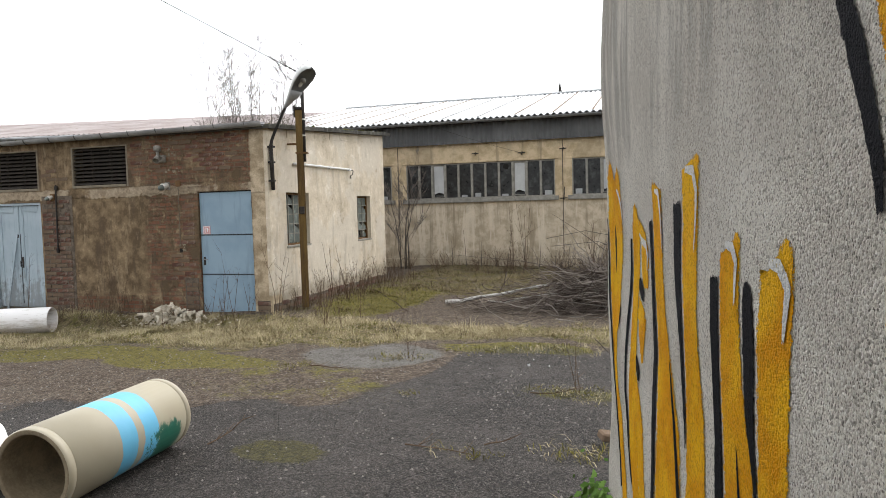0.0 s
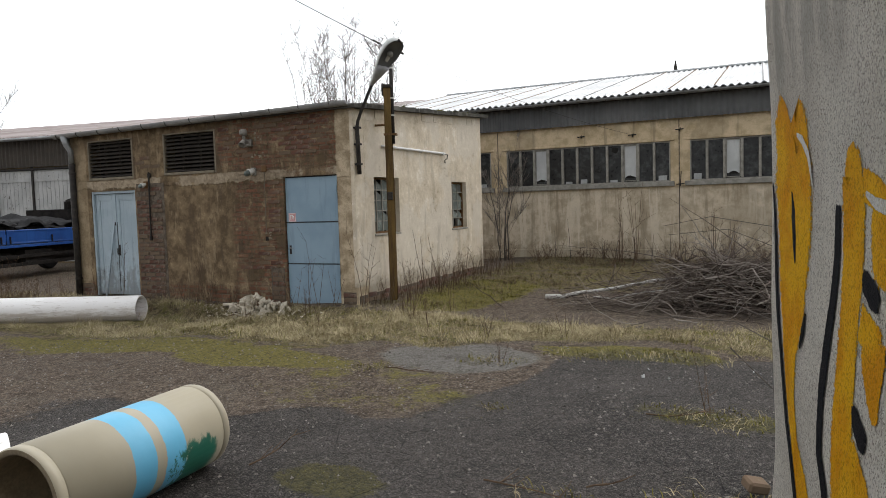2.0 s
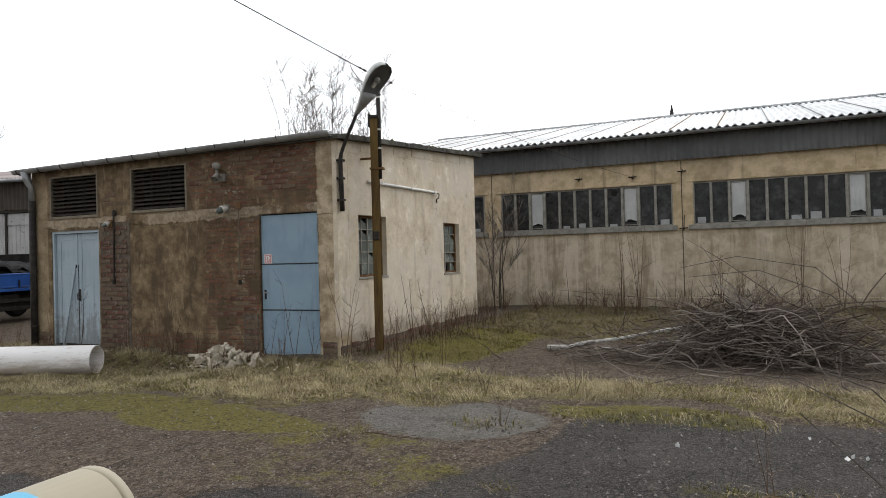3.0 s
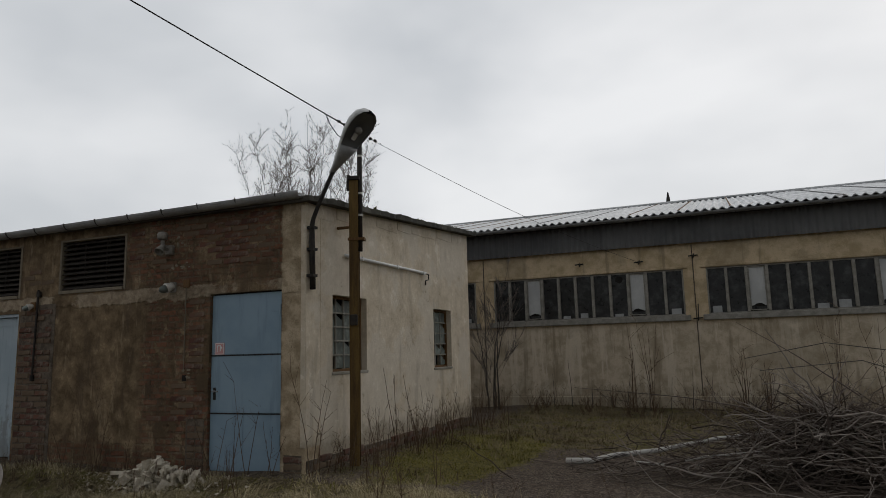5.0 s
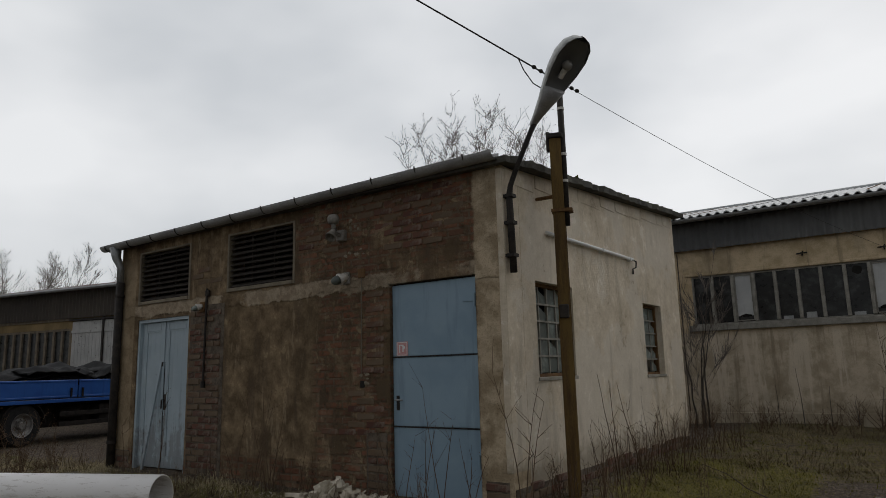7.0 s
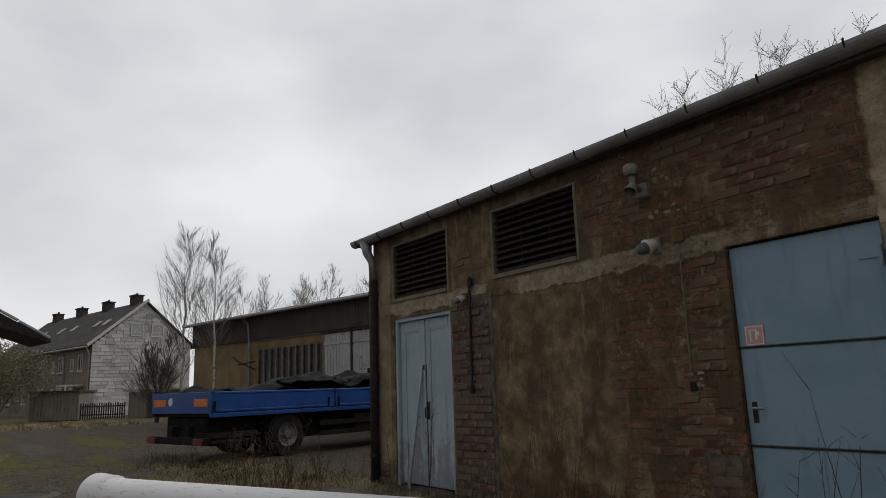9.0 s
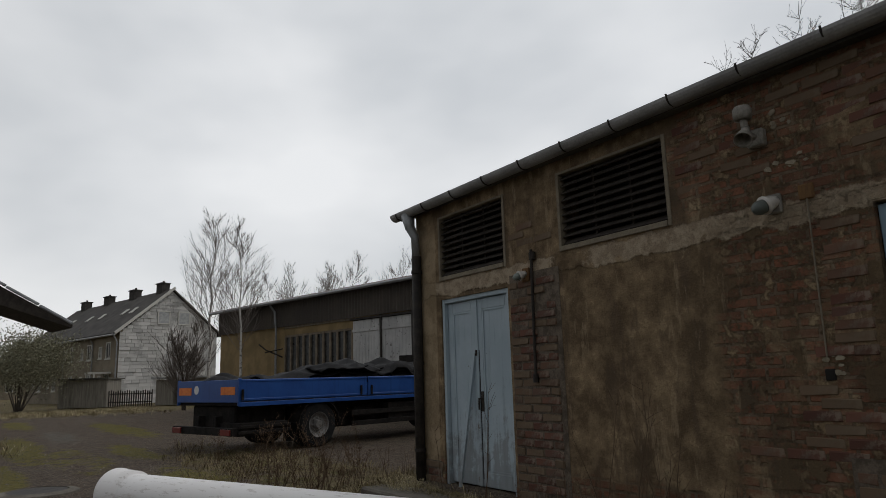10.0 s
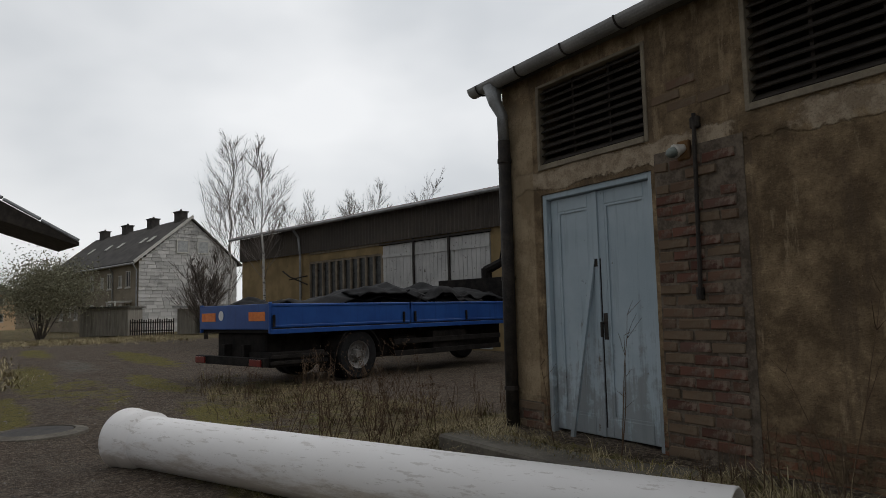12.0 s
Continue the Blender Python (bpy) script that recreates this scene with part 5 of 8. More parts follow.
    band("outline", [(-0.335, -0.35, 1.512), (-0.337, -0.40, 1.485), (-0.347, -0.423, 1.387), (-0.37, -0.427, 1.28), (-0.415, -0.438, 1.16), (-0.436, -0.444, 1.05)], black, B)
    patch("counter", [(-0.304, 1.195, 0.003), (-0.314, 1.08, 0.012), (-0.33, 0.9, 0.02), (-0.34, 0.6, 0.02)], black, B)
    patch("highlight", [(-0.20, 1.57, 0.006), (-0.263, 1.567, 0.013), (-0.294, 1.54, 0.013), (-0.288, 1.44, 0.004)], pale, W)
    patch("highlight", [(-0.462, 1.553, 0.007), (-0.524, 1.551, 0.014), (-0.562, 1.52, 0.014), (-0.55, 1.415, 0.005)], pale, W)
    # black sweep and the next yellow letter
    patch("outline", [(-0.68, 1.95, 0.022), (-0.735, 1.85, 0.026), (-0.785, 1.76, 0.022), (-0.82, 1.69, 0.016), (-0.838, 1.62, 0.006)], black, B)
    patch("letter", [(-0.81, 1.96, 0.05), (-0.85, 1.87, 0.06), (-0.91, 1.75, 0.06), (-0.94, 1.5, 0.08)], yellow, Y, lab)


build_graffiti_wall()


# ---------------------------------------------------------------- street lamp, post, cable
def build_lamp():
    lamp = root("street_lamp", (-5.71, 9.73, 2.06), "old grey street lamp on a bent tube fixed to the wall", "street lamp")
    F, H, T = Vector((-5.705, 9.73, 2.84)), Vector((-5.40, 9.66, 3.345)), Vector((-4.755, 9.40, 3.885))
    part("tube", tubes(([(-5.70, 9.745, 2.06), (-5.705, 9.735, 2.6), (-5.705, 9.73, 2.77), tuple(F + Vector((0.02, -0.004, 0.02))), tuple(F.lerp(H, 0.3)), tuple(H + (T - H) * 0.05)], [0.034, 0.034, 0.03, 0.026, 0.024, 0.024], 10)), MAT["black_iron"], lamp, smooth=True)
    for z in (2.2, 2.5, 2.75):
        part("clip", boxes((-5.76, -5.66, 9.695, 9.78, z, z + 0.03)), MAT["black_iron"], lamp)
    d = (T - H).normalized()
    side = d.cross(Vector((0, 0, 1))).normalized()
    up = side.cross(d)
    roll = radians(-4)
    up, side = up * math.cos(roll) + side * math.sin(roll), side * math.cos(roll) - up * math.sin(roll)
    L = (T - H).length
    top, bot = bmesh.new(), bmesh.new()
    prof = [(0.0, 0.03, 0.03), (0.12, 0.045, 0.05), (0.28, 0.075, 0.085), (0.45, 0.115, 0.125), (0.62, 0.15, 0.155), (0.78, 0.163, 0.165), (0.90, 0.14, 0.14), (0.97, 0.085, 0.09), (1.0, 0.02, 0.02)]
    seg = 14
    rings = [[top.verts.new(H + d * (t * L) + side * (w * math.cos(math.pi * j / seg)) + up * (h * math.sin(math.pi * j / seg))) for j in range(seg + 1)] for t, w, h in prof]
    for a, b in zip(rings, rings[1:]):
        for j in range(seg):
            top.faces.new((a[j], a[j + 1], b[j + 1], b[j]))
    rim = [[top.verts.new(H + d * (t * L) + side * (w * 0.93 * s) - up * 0.012) for s in (1, -1)] for t, w, h in prof]
    for (a, b), (p, q) in zip(zip(rim, rim[1:]), zip(rings, rings[1:])):
        top.faces.new((p[0], q[0], b[0], a[0]))
        top.faces.new((p[-1], q[-1], b[1], a[1]))
    part("housing", top, MAT["lamp_grey"], lamp, "grey enamelled lamp housing", smooth=True)
    neck = bmesh.new()
    under = [(t, w, h) for t, w, h in prof if t < 0.47]
    rr = [[neck.verts.new(H + d * (t * L) + side * (w * 0.96 * math.cos(math.pi * j / 8)) - up * (h * 0.7 * math.sin(math.pi * j / 8))) for j in range(9)] for t, w, h in under]
    for a, b in zip(rr, rr[1:]):
        for j in range(8):
            neck.faces.new((a[j], a[j + 1], b[j + 1], b[j]))
    neck.faces.new(rr[-1])
    part("neck", neck, MAT["zinc_dark"], lamp, smooth=True)
    ref = bmesh.new()
    mid = [(0.45, 0.105, 0.0), (0.55, 0.125, 0.04), (0.72, 0.14, 0.06), (0.86, 0.13, 0.04), (0.96, 0.07, 0.0)]
    rr = [[ref.verts.new(H + d * (t * L) + side * (w * math.cos(math.pi * j / 8)) + up * (h * math.sin(math.pi * j / 8))) for j in range(9)] for t, w, h in mid]
    for a, b in zip(rr, rr[1:]):
        for j in range(8):
            ref.faces.new((a[j], a[j + 1], b[j + 1], b[j]))
    part("reflector", ref, MAT["fascia"], lamp, "dark open reflector, lens gone", smooth=True)
    bm = bmesh.new()
    c = H + d * (0.70 * L)
    bmesh.ops.create_icosphere(bm, subdivisions=2, radius=0.045, matrix=Matrix.Translation(c))
    part("bulb", bm, MAT["bulb"], lamp, "dusty glass bulb", smooth=True)
    part("socket", tubes(([c, c - d * 0.12], 0.025, 8)), MAT["porcelain"], lamp)

    post = root("steel_post", (-5.497, 10.33, 0.0), "rusty yellow-brown steel beam post", "post")
    px, py = -5.497, 10.33
    m = Matrix.Translation((px, py, 0)) @ Matrix.Rotation(radians(20), 4, "Z")
    for y in (-0.055, 0.045):
        part("flange", boxes((-0.055, 0.055, y, y + 0.01, -0.1, 3.42), m=m, bevel=0.002), MAT["rust_yellow"], post)
    part("web", boxes((-0.006, 0.006, -0.045, 0.045, -0.1, 3.42), m=m), MAT["rust_yellow"], post)
    part("cap", boxes((-0.075, 0.075, -0.075, 0.075, 3.42, 3.47), (-0.09, -0.05, -0.03, 0.03, 3.3, 3.5), m=m, bevel=0.008), MAT["black_iron"], post)
    part("clamp", boxes((-0.07, 0.13, -0.07, 0.07, 2.68, 2.71), m=m), MAT["rust"], post)
    part("wall_stay", tubes(([(px, py, 2.85), (PX1, py + 0.03, 2.86)], 0.018, 6)), MAT["rust"], post)
    part("box", boxes((-0.045, 0.045, -0.09, -0.055, 1.66, 1.79), m=m, bevel=0.01), MAT["black_iron"], post)
    part("mast", tubes(([(px + 0.06, py + 0.03, 2.55), (px + 0.06, py + 0.03, 4.05)], 0.032, 10)), MAT["black_iron"], post, "dark tube mast strapped to the beam", smooth=True)
    for z in (2.98, 3.25, 3.72):
        part("strap", tubes(([(px + 0.06, py + 0.03, z), (px + 0.06, py + 0.03, z + 0.025)], 0.037, 10)), MAT["porcelain"], post)
    # cable: heavy line in from the west, light line on to the hall
    K = Vector((-5.447, 10.36, 4.03))
    far = K + Vector((-0.414, -0.858, 0.303)) * 24.0
    cab = root("overhead_cable", tuple(K), "black overhead cable with porcelain insulators", "cable")
    pts = [K.lerp(far, i / 24) - Vector((0, 0, 0.10 * math.sin(math.pi * i / 24))) for i in range(25)]
    part("heavy_line", tubes((pts, 0.0075, 6)), MAT["black_iron"], cab)
    end = Vector((-3.2, HY - 0.07, 3.24))
    pts2 = [K.lerp(end, i / 16) - Vector((0, 0, 0.12 * math.sin(math.pi * i / 16))) for i in range(17)]
    part("light_line", tubes((pts2, 0.0032, 5)), MAT["black_iron"], cab)
    for base, tip in ((K, far), (K, end)):
        u = (tip - base).normalized()
        for i in range(3):
            c = base + u * (0.12 + 0.085 * i)
            bm = bmesh.new()
            lathe(bm, c, c + u, [(-0.02, 0.006), (0.0, 0.02), (0.02, 0.02), (0.04, 0.006)], 8)
            part("insulator", bm, MAT["black_iron"], cab)
    u = (far - K).normalized()
    a = K + u * 0.5
    part("drop_loop", tubes(([a, a + Vector((0.03, 0.05, -0.12)), a + Vector((0.08, 0.14, -0.24)), K + Vector((-0.06, -0.12, -0.14)), K + Vector((0.0, 0, -0.16))], 0.006, 6)), MAT["black_iron"], cab)
    # white conduit bar on the side wall
    c = root("conduit", (PX1, 11.0, 2.55), "white plastic conduit along the limewashed wall", "conduit")
    part("bar", tubes(([(PX1 + 0.03, 10.5, 2.54), (PX1 + 0.03, 12.92, 2.555)], 0.022, 8)), MAT["plastic_white"], c, smooth=True)
    part("end_coil", tubes(([(PX1 + 0.02, 12.92, 2.555), (PX1 + 0.05, 13.0, 2.535), (PX1 + 0.05, 12.98, 2.455), (PX1 + 0.03, 12.92, 2.435), (PX1 + 0.01, 12.97, 2.375)], 0.01, 6)), MAT["black_iron"], c)
    for y in (10.9, 11.9, 12.8):
        part("clip", boxes((PX1, PX1 + 0.055, y, y + 0.03, 2.52, 2.57)), MAT["plastic_white"], c)


MAT["lamp_grey"] = simple("grey_enamel", (0.42, 0.43, 0.42), (0.58, 0.59, 0.575), 6, 0.4, 0.1, 0.1)
MAT["bulb"] = glass_material("dusty_bulb", (0.22, 0.21, 0.19), 0.2)
build_lamp()


# ---------------------------------------------------------------- pipes on the ground
def pipe_paint():
    k = Kit("painted_pipe", 0.45, 0, 0.4)
    y = k.axis(1)
    x = k.axis(0)
    n = k.noise(9, 5, 0.65)
    f = k.noise(60, 4)
    t = k.op("ADD", y, k.op("MULTIPLY", k.op("SUBTRACT", n, 0.5), 0.03))
    col = k.mix(k.noise(3, 4), (0.31, 0.275, 0.20), (0.39, 0.35, 0.26))
    stripe1 = k.op("MULTIPLY", k.step(t, 0.43, 0.437), k.step(t, 0.58, 0.573))
    stripe2 = k.op("MULTIPLY", k.step(t, 0.64, 0.647), k.step(t, 0.79, 0.783))
    col = k.mix(k.op("MAXIMUM", stripe1, stripe2), col, k.mix(n, (0.10, 0.37, 0.56), (0.14, 0.44, 0.65)))
    z = k.axis(2)
    run = k.noise(14, 5, 0.7, k.map((1, 1, 0.5)))
    g = k.op("MULTIPLY", k.step(k.op("ADD", y, k.op("MULTIPLY", run, 0.62)), 1.02, 1.05), k.step(k.op("ADD", y, k.op("MULTIPLY", run, 0.1)), 1.10, 1.06))
    g = k.op("MULTIPLY", g, k.op("MULTIPLY", k.step(k.op("ADD", z, k.op("MULTIPLY", run, 0.25)), 0.40, 0.36), k.step(x, 0.06, 0.12)))
    col = k.mix(g, col, (0.010, 0.10, 0.065))
    # dark brown towards the bottom, with an uneven upper edge
    low_brown = k.step(k.op("ADD", z, k.op("MULTIPLY", n, 0.2)), 0.2, 0.06)
    col = k.mix(k.op("MULTIPLY", low_brown, 0.75), col, (0.10, 0.08, 0.06))
    k.bump(f, 0.08, 0.002)
    return k.done(col)


def white_pipe_material():
    k = Kit("dirty_white_pipe", 0.42, 0, 0.4)
    n = k.noise(2.2, 6, 0.66)
    s = k.noise(3, 8, 0.72, k.map((3.5, 0.7, 3.5)))
    z = k.axis(2)
    col = k.mix(n, (0.76, 0.74, 0.73), (0.85, 0.84, 0.84))
    d = k.step(k.op("ADD", k.op("MULTIPLY", s, 1.1), k.op("MULTIPLY", z, -1.5)), 0.18, 0.46)
    col = k.mix(k.op("MULTIPLY", d, 0.6), col, (0.36, 0.29, 0.22))
    scr = k.step(k.noise(5, 8, 0.75, k.map((5, 1, 5), loc=(3, 1, 0))), 0.56, 0.60)
    col = k.mix(k.op("MULTIPLY", scr, 0.35), col, (0.30, 0.26, 0.22))
    k.bump(k.noise(50, 3), 0.08, 0.002)
    return k.done(col)


MAT["pipe_tan"] = pipe_paint()
MAT["pipe_white"] = white_pipe_material()
MAT["pipe_in"] = simple("sandy_pipe_inside", (0.16, 0.125, 0.08), (0.27, 0.215, 0.14), 5, 0.9)


def build_pipe(name, a, b, r, label, material, bell=None, wallt=0.035, rims=True):
    """A pipe from a to b, lying along local y. bell: length and radius of a socket at its start."""
    a, b = Vector(a), Vector(b)
    L = (b - a).length
    th = root(name, tuple(a), label, "pipe", rz=math.degrees(math.atan2(-(b - a).x, (b - a).y)))
    o = [(0.0, r - 0.006), (0.006, r)]
    if rims:
        o += [(0.052, r), (0.054, r - 0.005), (0.058, r - 0.005), (0.060, r), (L - 0.060, r), (L - 0.058, r - 0.005), (L - 0.054, r - 0.005), (L - 0.052, r)]
    if bell:
        bl, br = bell
        o = [(0.0, br - 0.006), (0.008, br), (0.05, br), (0.06, br - 0.008), (bl * 0.55, br - 0.01), (bl * 0.8, r + 0.01), (bl, r)]
    o += [(L - 0.006, r), (L, r - 0.006)]
    bm = bmesh.new()
    lathe(bm, (0, 0, r), (0, 1, r), o, 40, closed=False)
    shell = mesh_ob("shell", bm, material, None, smooth=True)
    shell.parent = th
    bm = bmesh.new()
    ri = r - wallt
    r0 = (bell[1] - wallt) if bell else ri
    lathe(bm, (0, 0, r), (0, 1, r), [(0.0, (bell[1] if bell else r) - 0.006), (0.0, r0 + 0.004), (0.008, r0), (bell[0] if bell else L * 0.3, r0 if bell else ri), ((bell[0] + 0.02) if bell else L * 0.5, ri), (L - 0.008, ri), (L, ri + 0.004), (L, r - 0.006)], 40, closed=False)
    bore = mesh_ob("bore", bm, MAT["pipe_in"] if material == MAT["pipe_tan"] else material, None, smooth=True)
    bore.parent = th
    for ob in (shell, bore):
        ob.data.polygons.foreach_set("use_smooth", [True] * len(ob.data.polygons))
    th.matrix_basis = Matrix.Translation(a) @ Matrix.Rotation(math.atan2(-(b - a).x, (b - a).y), 4, "Z")
    return th


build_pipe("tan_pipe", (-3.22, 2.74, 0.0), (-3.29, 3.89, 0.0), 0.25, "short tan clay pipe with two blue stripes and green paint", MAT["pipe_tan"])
build_pipe("white_pipe", (-4.72, 1.25, 0.0), (-3.80, 3.06, 0.0), 0.20, "white plastic sewer pipe beside the tan pipe", MAT["pipe_white"], rims=False)
build_pipe("white_pipe", (-13.58, 6.80, -0.15), (-9.14, 8.57, -0.175), 0.205, "long dirty white sewer pipe with a socket end", MAT["pipe_white"], (0.32, 0.25), 0.014, rims=False)


# ---------------------------------------------------------------- second hall, to the west
H2L, H2D = Vector((-38.1, 15.07)), Vector((15.04, 2.85)).normalized()
H2N = Vector((H2D.y, -H2D.x))          # towards the yard
H2LEN = 30.0


def h2(u, w, z):
    """Place on the second hall: along its front, depth behind the front, height."""
    p = H2L + H2D * u - H2N * w
    return (p.x, p.y, z)


H2M = Matrix(((H2D.x, -H2N.x, 0, H2L.x), (H2D.y, -H2N.y, 0, H2L.y), (0, 0, 1, 0), (0, 0, 0, 1)))


def build_second_hall():
    ochre = paint_material("ochre_render", (0.20, 0.145, 0.07), (0.27, 0.195, 0.095), (0.10, 0.08, 0.055), 0.4, 0.9, (2.5, 2.5, 0.4))
    pale = paint_material("flaking_white_boards", (0.40, 0.40, 0.395), (0.50, 0.50, 0.49), (0.13, 0.12, 0.11), 0.75, 0.8, (14, 14, 0.9))
    wood = simple("grey_window_wood", (0.14, 0.115, 0.085), (0.22, 0.185, 0.14), 5, 0.9)
    b = tagged(new("workshop"), "long ochre workshop with white sliding doors and corrugated roof", "building", kind="")
    b.matrix_basis = Matrix.Translation((H2L.x, H2L.y, -0.2))
    bm = bmesh.new()
    wall(bm, h2, 0, H2LEN, -0.4, 3.5, 0.3, ((5.55, 10.1, 1.3, 3.08), (10.2, 15.2, -0.05, 3.42)))
    part("wall", bm, ochre, b, "stained ochre rendered front wall")
    part("gable_wall", boxes((0, 0.3, 0.3, 14, -0.4, 4.4), m=H2M), ochre, b)
    part("gable_wall", boxes((H2LEN - 0.3, H2LEN, 0.3, 14, -0.4, 4.4), m=H2M), ochre, b)
    corrugated("fascia", lambda u, w, hh: h2(u, -0.1 - hh, 3.44 + w), H2LEN, 1.02, 0.18, 0.025, MAT["fascia_brown"], b)
    part("fascia_backing", boxes((0, H2LEN, -0.06, 0.25, 3.5, 4.45), m=H2M), MAT["dark"], b)
    corrugated("roof", lambda u, w, hh: h2(u - 0.3, -0.4 + w, 4.52 + hh + 0.20 * w), H2LEN + 0.6, 8.0, 0.18, 0.03, MAT["roof_red"], b, 0.02)
    corrugated("roof", lambda u, w, hh: h2(u - 0.3, 15.6 - w, 4.52 + hh + 0.20 * w), H2LEN + 0.6, 8.0, 0.18, 0.03, MAT["roof_red"], b, 0.02)
    part("gutter", tubes(([h2(-0.3, -0.47, 4.44), h2(H2LEN + 0.3, -0.47, 4.44)], 0.06, 8)), MAT["zinc"], b)
    part("downpipe", tubes(([h2(5.05, -0.47, 4.42), h2(5.05, -0.2, 4.1), h2(5.05, -0.12, 3.4), h2(5.05, -0.1, -0.1)], 0.05, 8)), MAT["zinc"], b)
    part("cornice", boxes((5.6, 10.1, -0.05, 0.0, 3.36, 3.44), m=H2M), wood, b)
    win = part("window", boxes((5.55, 10.1, 0.02, 0.10, 3.0, 3.08), (5.55, 10.1, 0.02, 0.10, 1.3, 1.36), m=H2M), wood, b, "row of tall dusty panes in grey wood")
    for i in range(11):
        u = 5.55 + i * 0.455
        part("mullion", boxes((u - 0.05 if i else u, u + 0.05, -0.01, 0.12, 1.36, 3.0), m=H2M), wood, win)
    for i in range(10):
        u = 5.6 + i * 0.455
        part("pane", boxes((u, u + 0.355, 0.06, 0.066, 1.36, 3.0), m=H2M), MAT["glass"], win)
    # one near-black sheet gives the workshop's unlit inside
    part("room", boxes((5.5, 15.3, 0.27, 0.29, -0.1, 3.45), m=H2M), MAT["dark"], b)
    for u0, u1 in ((10.2, 11.82), (11.86, 13.48), (13.52, 15.18)):
        d = part("sliding_door", boxes((u0, u1, 0.0, 0.05, -0.1, 3.32), m=H2M), pale, b, "white boarded sliding door, paint flaking")
        n = 9
        for i in range(n):
            a = u0 + (u1 - u0) * i / n
            part("board", boxes((a + 0.006, a + (u1 - u0) / n - 0.006, -0.022, -0.001, -0.1, 3.3), m=H2M), pale, d)
        part("rail", boxes((u0, u1, -0.05, -0.023, 2.9, 3.0), m=H2M), pale, d)
    for u in (11.84, 13.5):
        part("door_post", boxes((u - 0.04, u + 0.04, -0.09, -0.055, -0.1, 3.5), m=H2M), MAT["black_iron"], b)
    part("door_track", boxes((10.1, 15.3, -0.10, -0.06, 3.34, 3.40), m=H2M), MAT["black_iron"], b)
    part("wall_bracket", tubes(([h2(5.4, 0, 2.2), h2(5.1, -0.6, 2.5), h2(4.7, -0.7, 2.75)], 0.03, 6), ([h2(5.4, 0, 2.55), h2(5.0, -0.6, 2.4)], 0.025, 6)), MAT["black_iron"], b)


build_second_hall()


# ---------------------------------------------------------------- flatbed truck
def build_truck():
    C = Vector((-18.08, 9.56, -0.15))
    ang = math.degrees(math.atan2(0.231, 0.973))
    blue = paint_material("blue_truck_paint", (0.012, 0.058, 0.235), (0.018, 0.078, 0.29), (0.03, 0.035, 0.06), 0.1, 0.4)
    rubber = simple("black_rubber", (0.008, 0.008, 0.009), (0.018, 0.018, 0.019), 8, 0.75, 0, 0.3, 60, (1, 1, 1), 0.15)
    chassis = simple("dirty_black_chassis", (0.009, 0.008, 0.008), (0.024, 0.021, 0.019), 6, 0.85, 0, 0.3, 60, (1, 1, 1), 0.15)
    orange = simple("orange_reflector", (0.62, 0.15, 0.02), (0.75, 0.22, 0.04), 12, 0.4)
    red = simple("red_lens", (0.12, 0.014, 0.012), (0.18, 0.02, 0.015), 12, 0.3)
    t = root("flatbed_truck", tuple(C), "blue flatbed truck with black chassis, seen from its rear", "truck")
    # local frame: x from the near side to the far side is -x, y forward
    m = Matrix.Translation(C) @ Matrix.Rotation(radians(ang), 4, "Z")
    W, L = 2.35, 6.35

    def p(name, specs, material, parent=t, label="", bevel=0.006):
        return part(name, boxes(*specs, m=m, bevel=bevel), material, parent, label)

    bed = p("bed", [(-W, 0, 0.03, L, 0.90, 0.98)], chassis)
    side = p("side_board", [(-0.03, 0.0, 0.0, 3.1, 0.98, 1.38), (-0.03, 0.0, 3.14, L, 0.98, 1.38)], blue, t, "blue dropside board")
    for a, b in ((0.0, 3.1), (3.14, L)):
        p("rib", [(-0.0, 0.012, a + 0.03, b - 0.03, 1.335, 1.375), (-0.0, 0.012, a + 0.03, b - 0.03, 0.99, 1.03)], blue, side)
    p("rave_rail", [(-0.05, 0.012, 0.0, L, 0.885, 0.965)], blue, side)
    for y in (0.02, 2.9, 3.2, 4.7, 6.2):
        p("latch", [(0.012, 0.035, y, y + 0.05, 1.0, 1.2)], chassis, side)
    p("side_board", [(-W, -W + 0.03, 0.0, L, 0.98, 1.38)], blue)
    tail = p("tailgate", [(-W + 0.04, -0.04, -0.03, 0.0, 0.96, 1.38)], blue, t, "blue tailgate with orange markings")
    for a, b in ((-W + 0.1, -W + 0.6), (-0.62, -0.12)):
        p("marker", [(a, b, -0.038, -0.031, 1.10, 1.25)], orange, tail, "orange reflective marker", 0)
    bm = bmesh.new()
    lathe(bm, m @ Vector((-1.55, -0.031, 1.2)), m @ Vector((-1.55, -1, 1.2)), [(0.0, 0.001), (0.0, 0.085), (0.006, 0.085), (0.006, 0.06), (0.003, 0.06), (0.003, 0.001)], 20)
    part("round_plate", bm, MAT["plastic_white"], tail, "small round white plate")
    p("corner_post", [(-0.045, 0.0, -0.03, 0.03, 0.9, 1.40)], blue)
    p("corner_post", [(-W, -W + 0.045, -0.03, 0.03, 0.9, 1.40)], blue)
    p("headboard", [(-W, 0.0, L, L + 0.06, 0.9, 1.95)], chassis)
    # chassis
    p("frame_rail", [(-1.6, -1.48, 0.2, L + 0.4, 0.62, 0.86)], chassis)
    p("frame_rail", [(-0.87, -0.75, 0.2, L + 0.4, 0.62, 0.86)], chassis)
    for y in (0.35, 1.1, 2.2, 3.4, 4.6, 5.8):
        p("cross_member", [(-W + 0.05, -0.05, y, y + 0.08, 0.84, 0.90)], chassis)
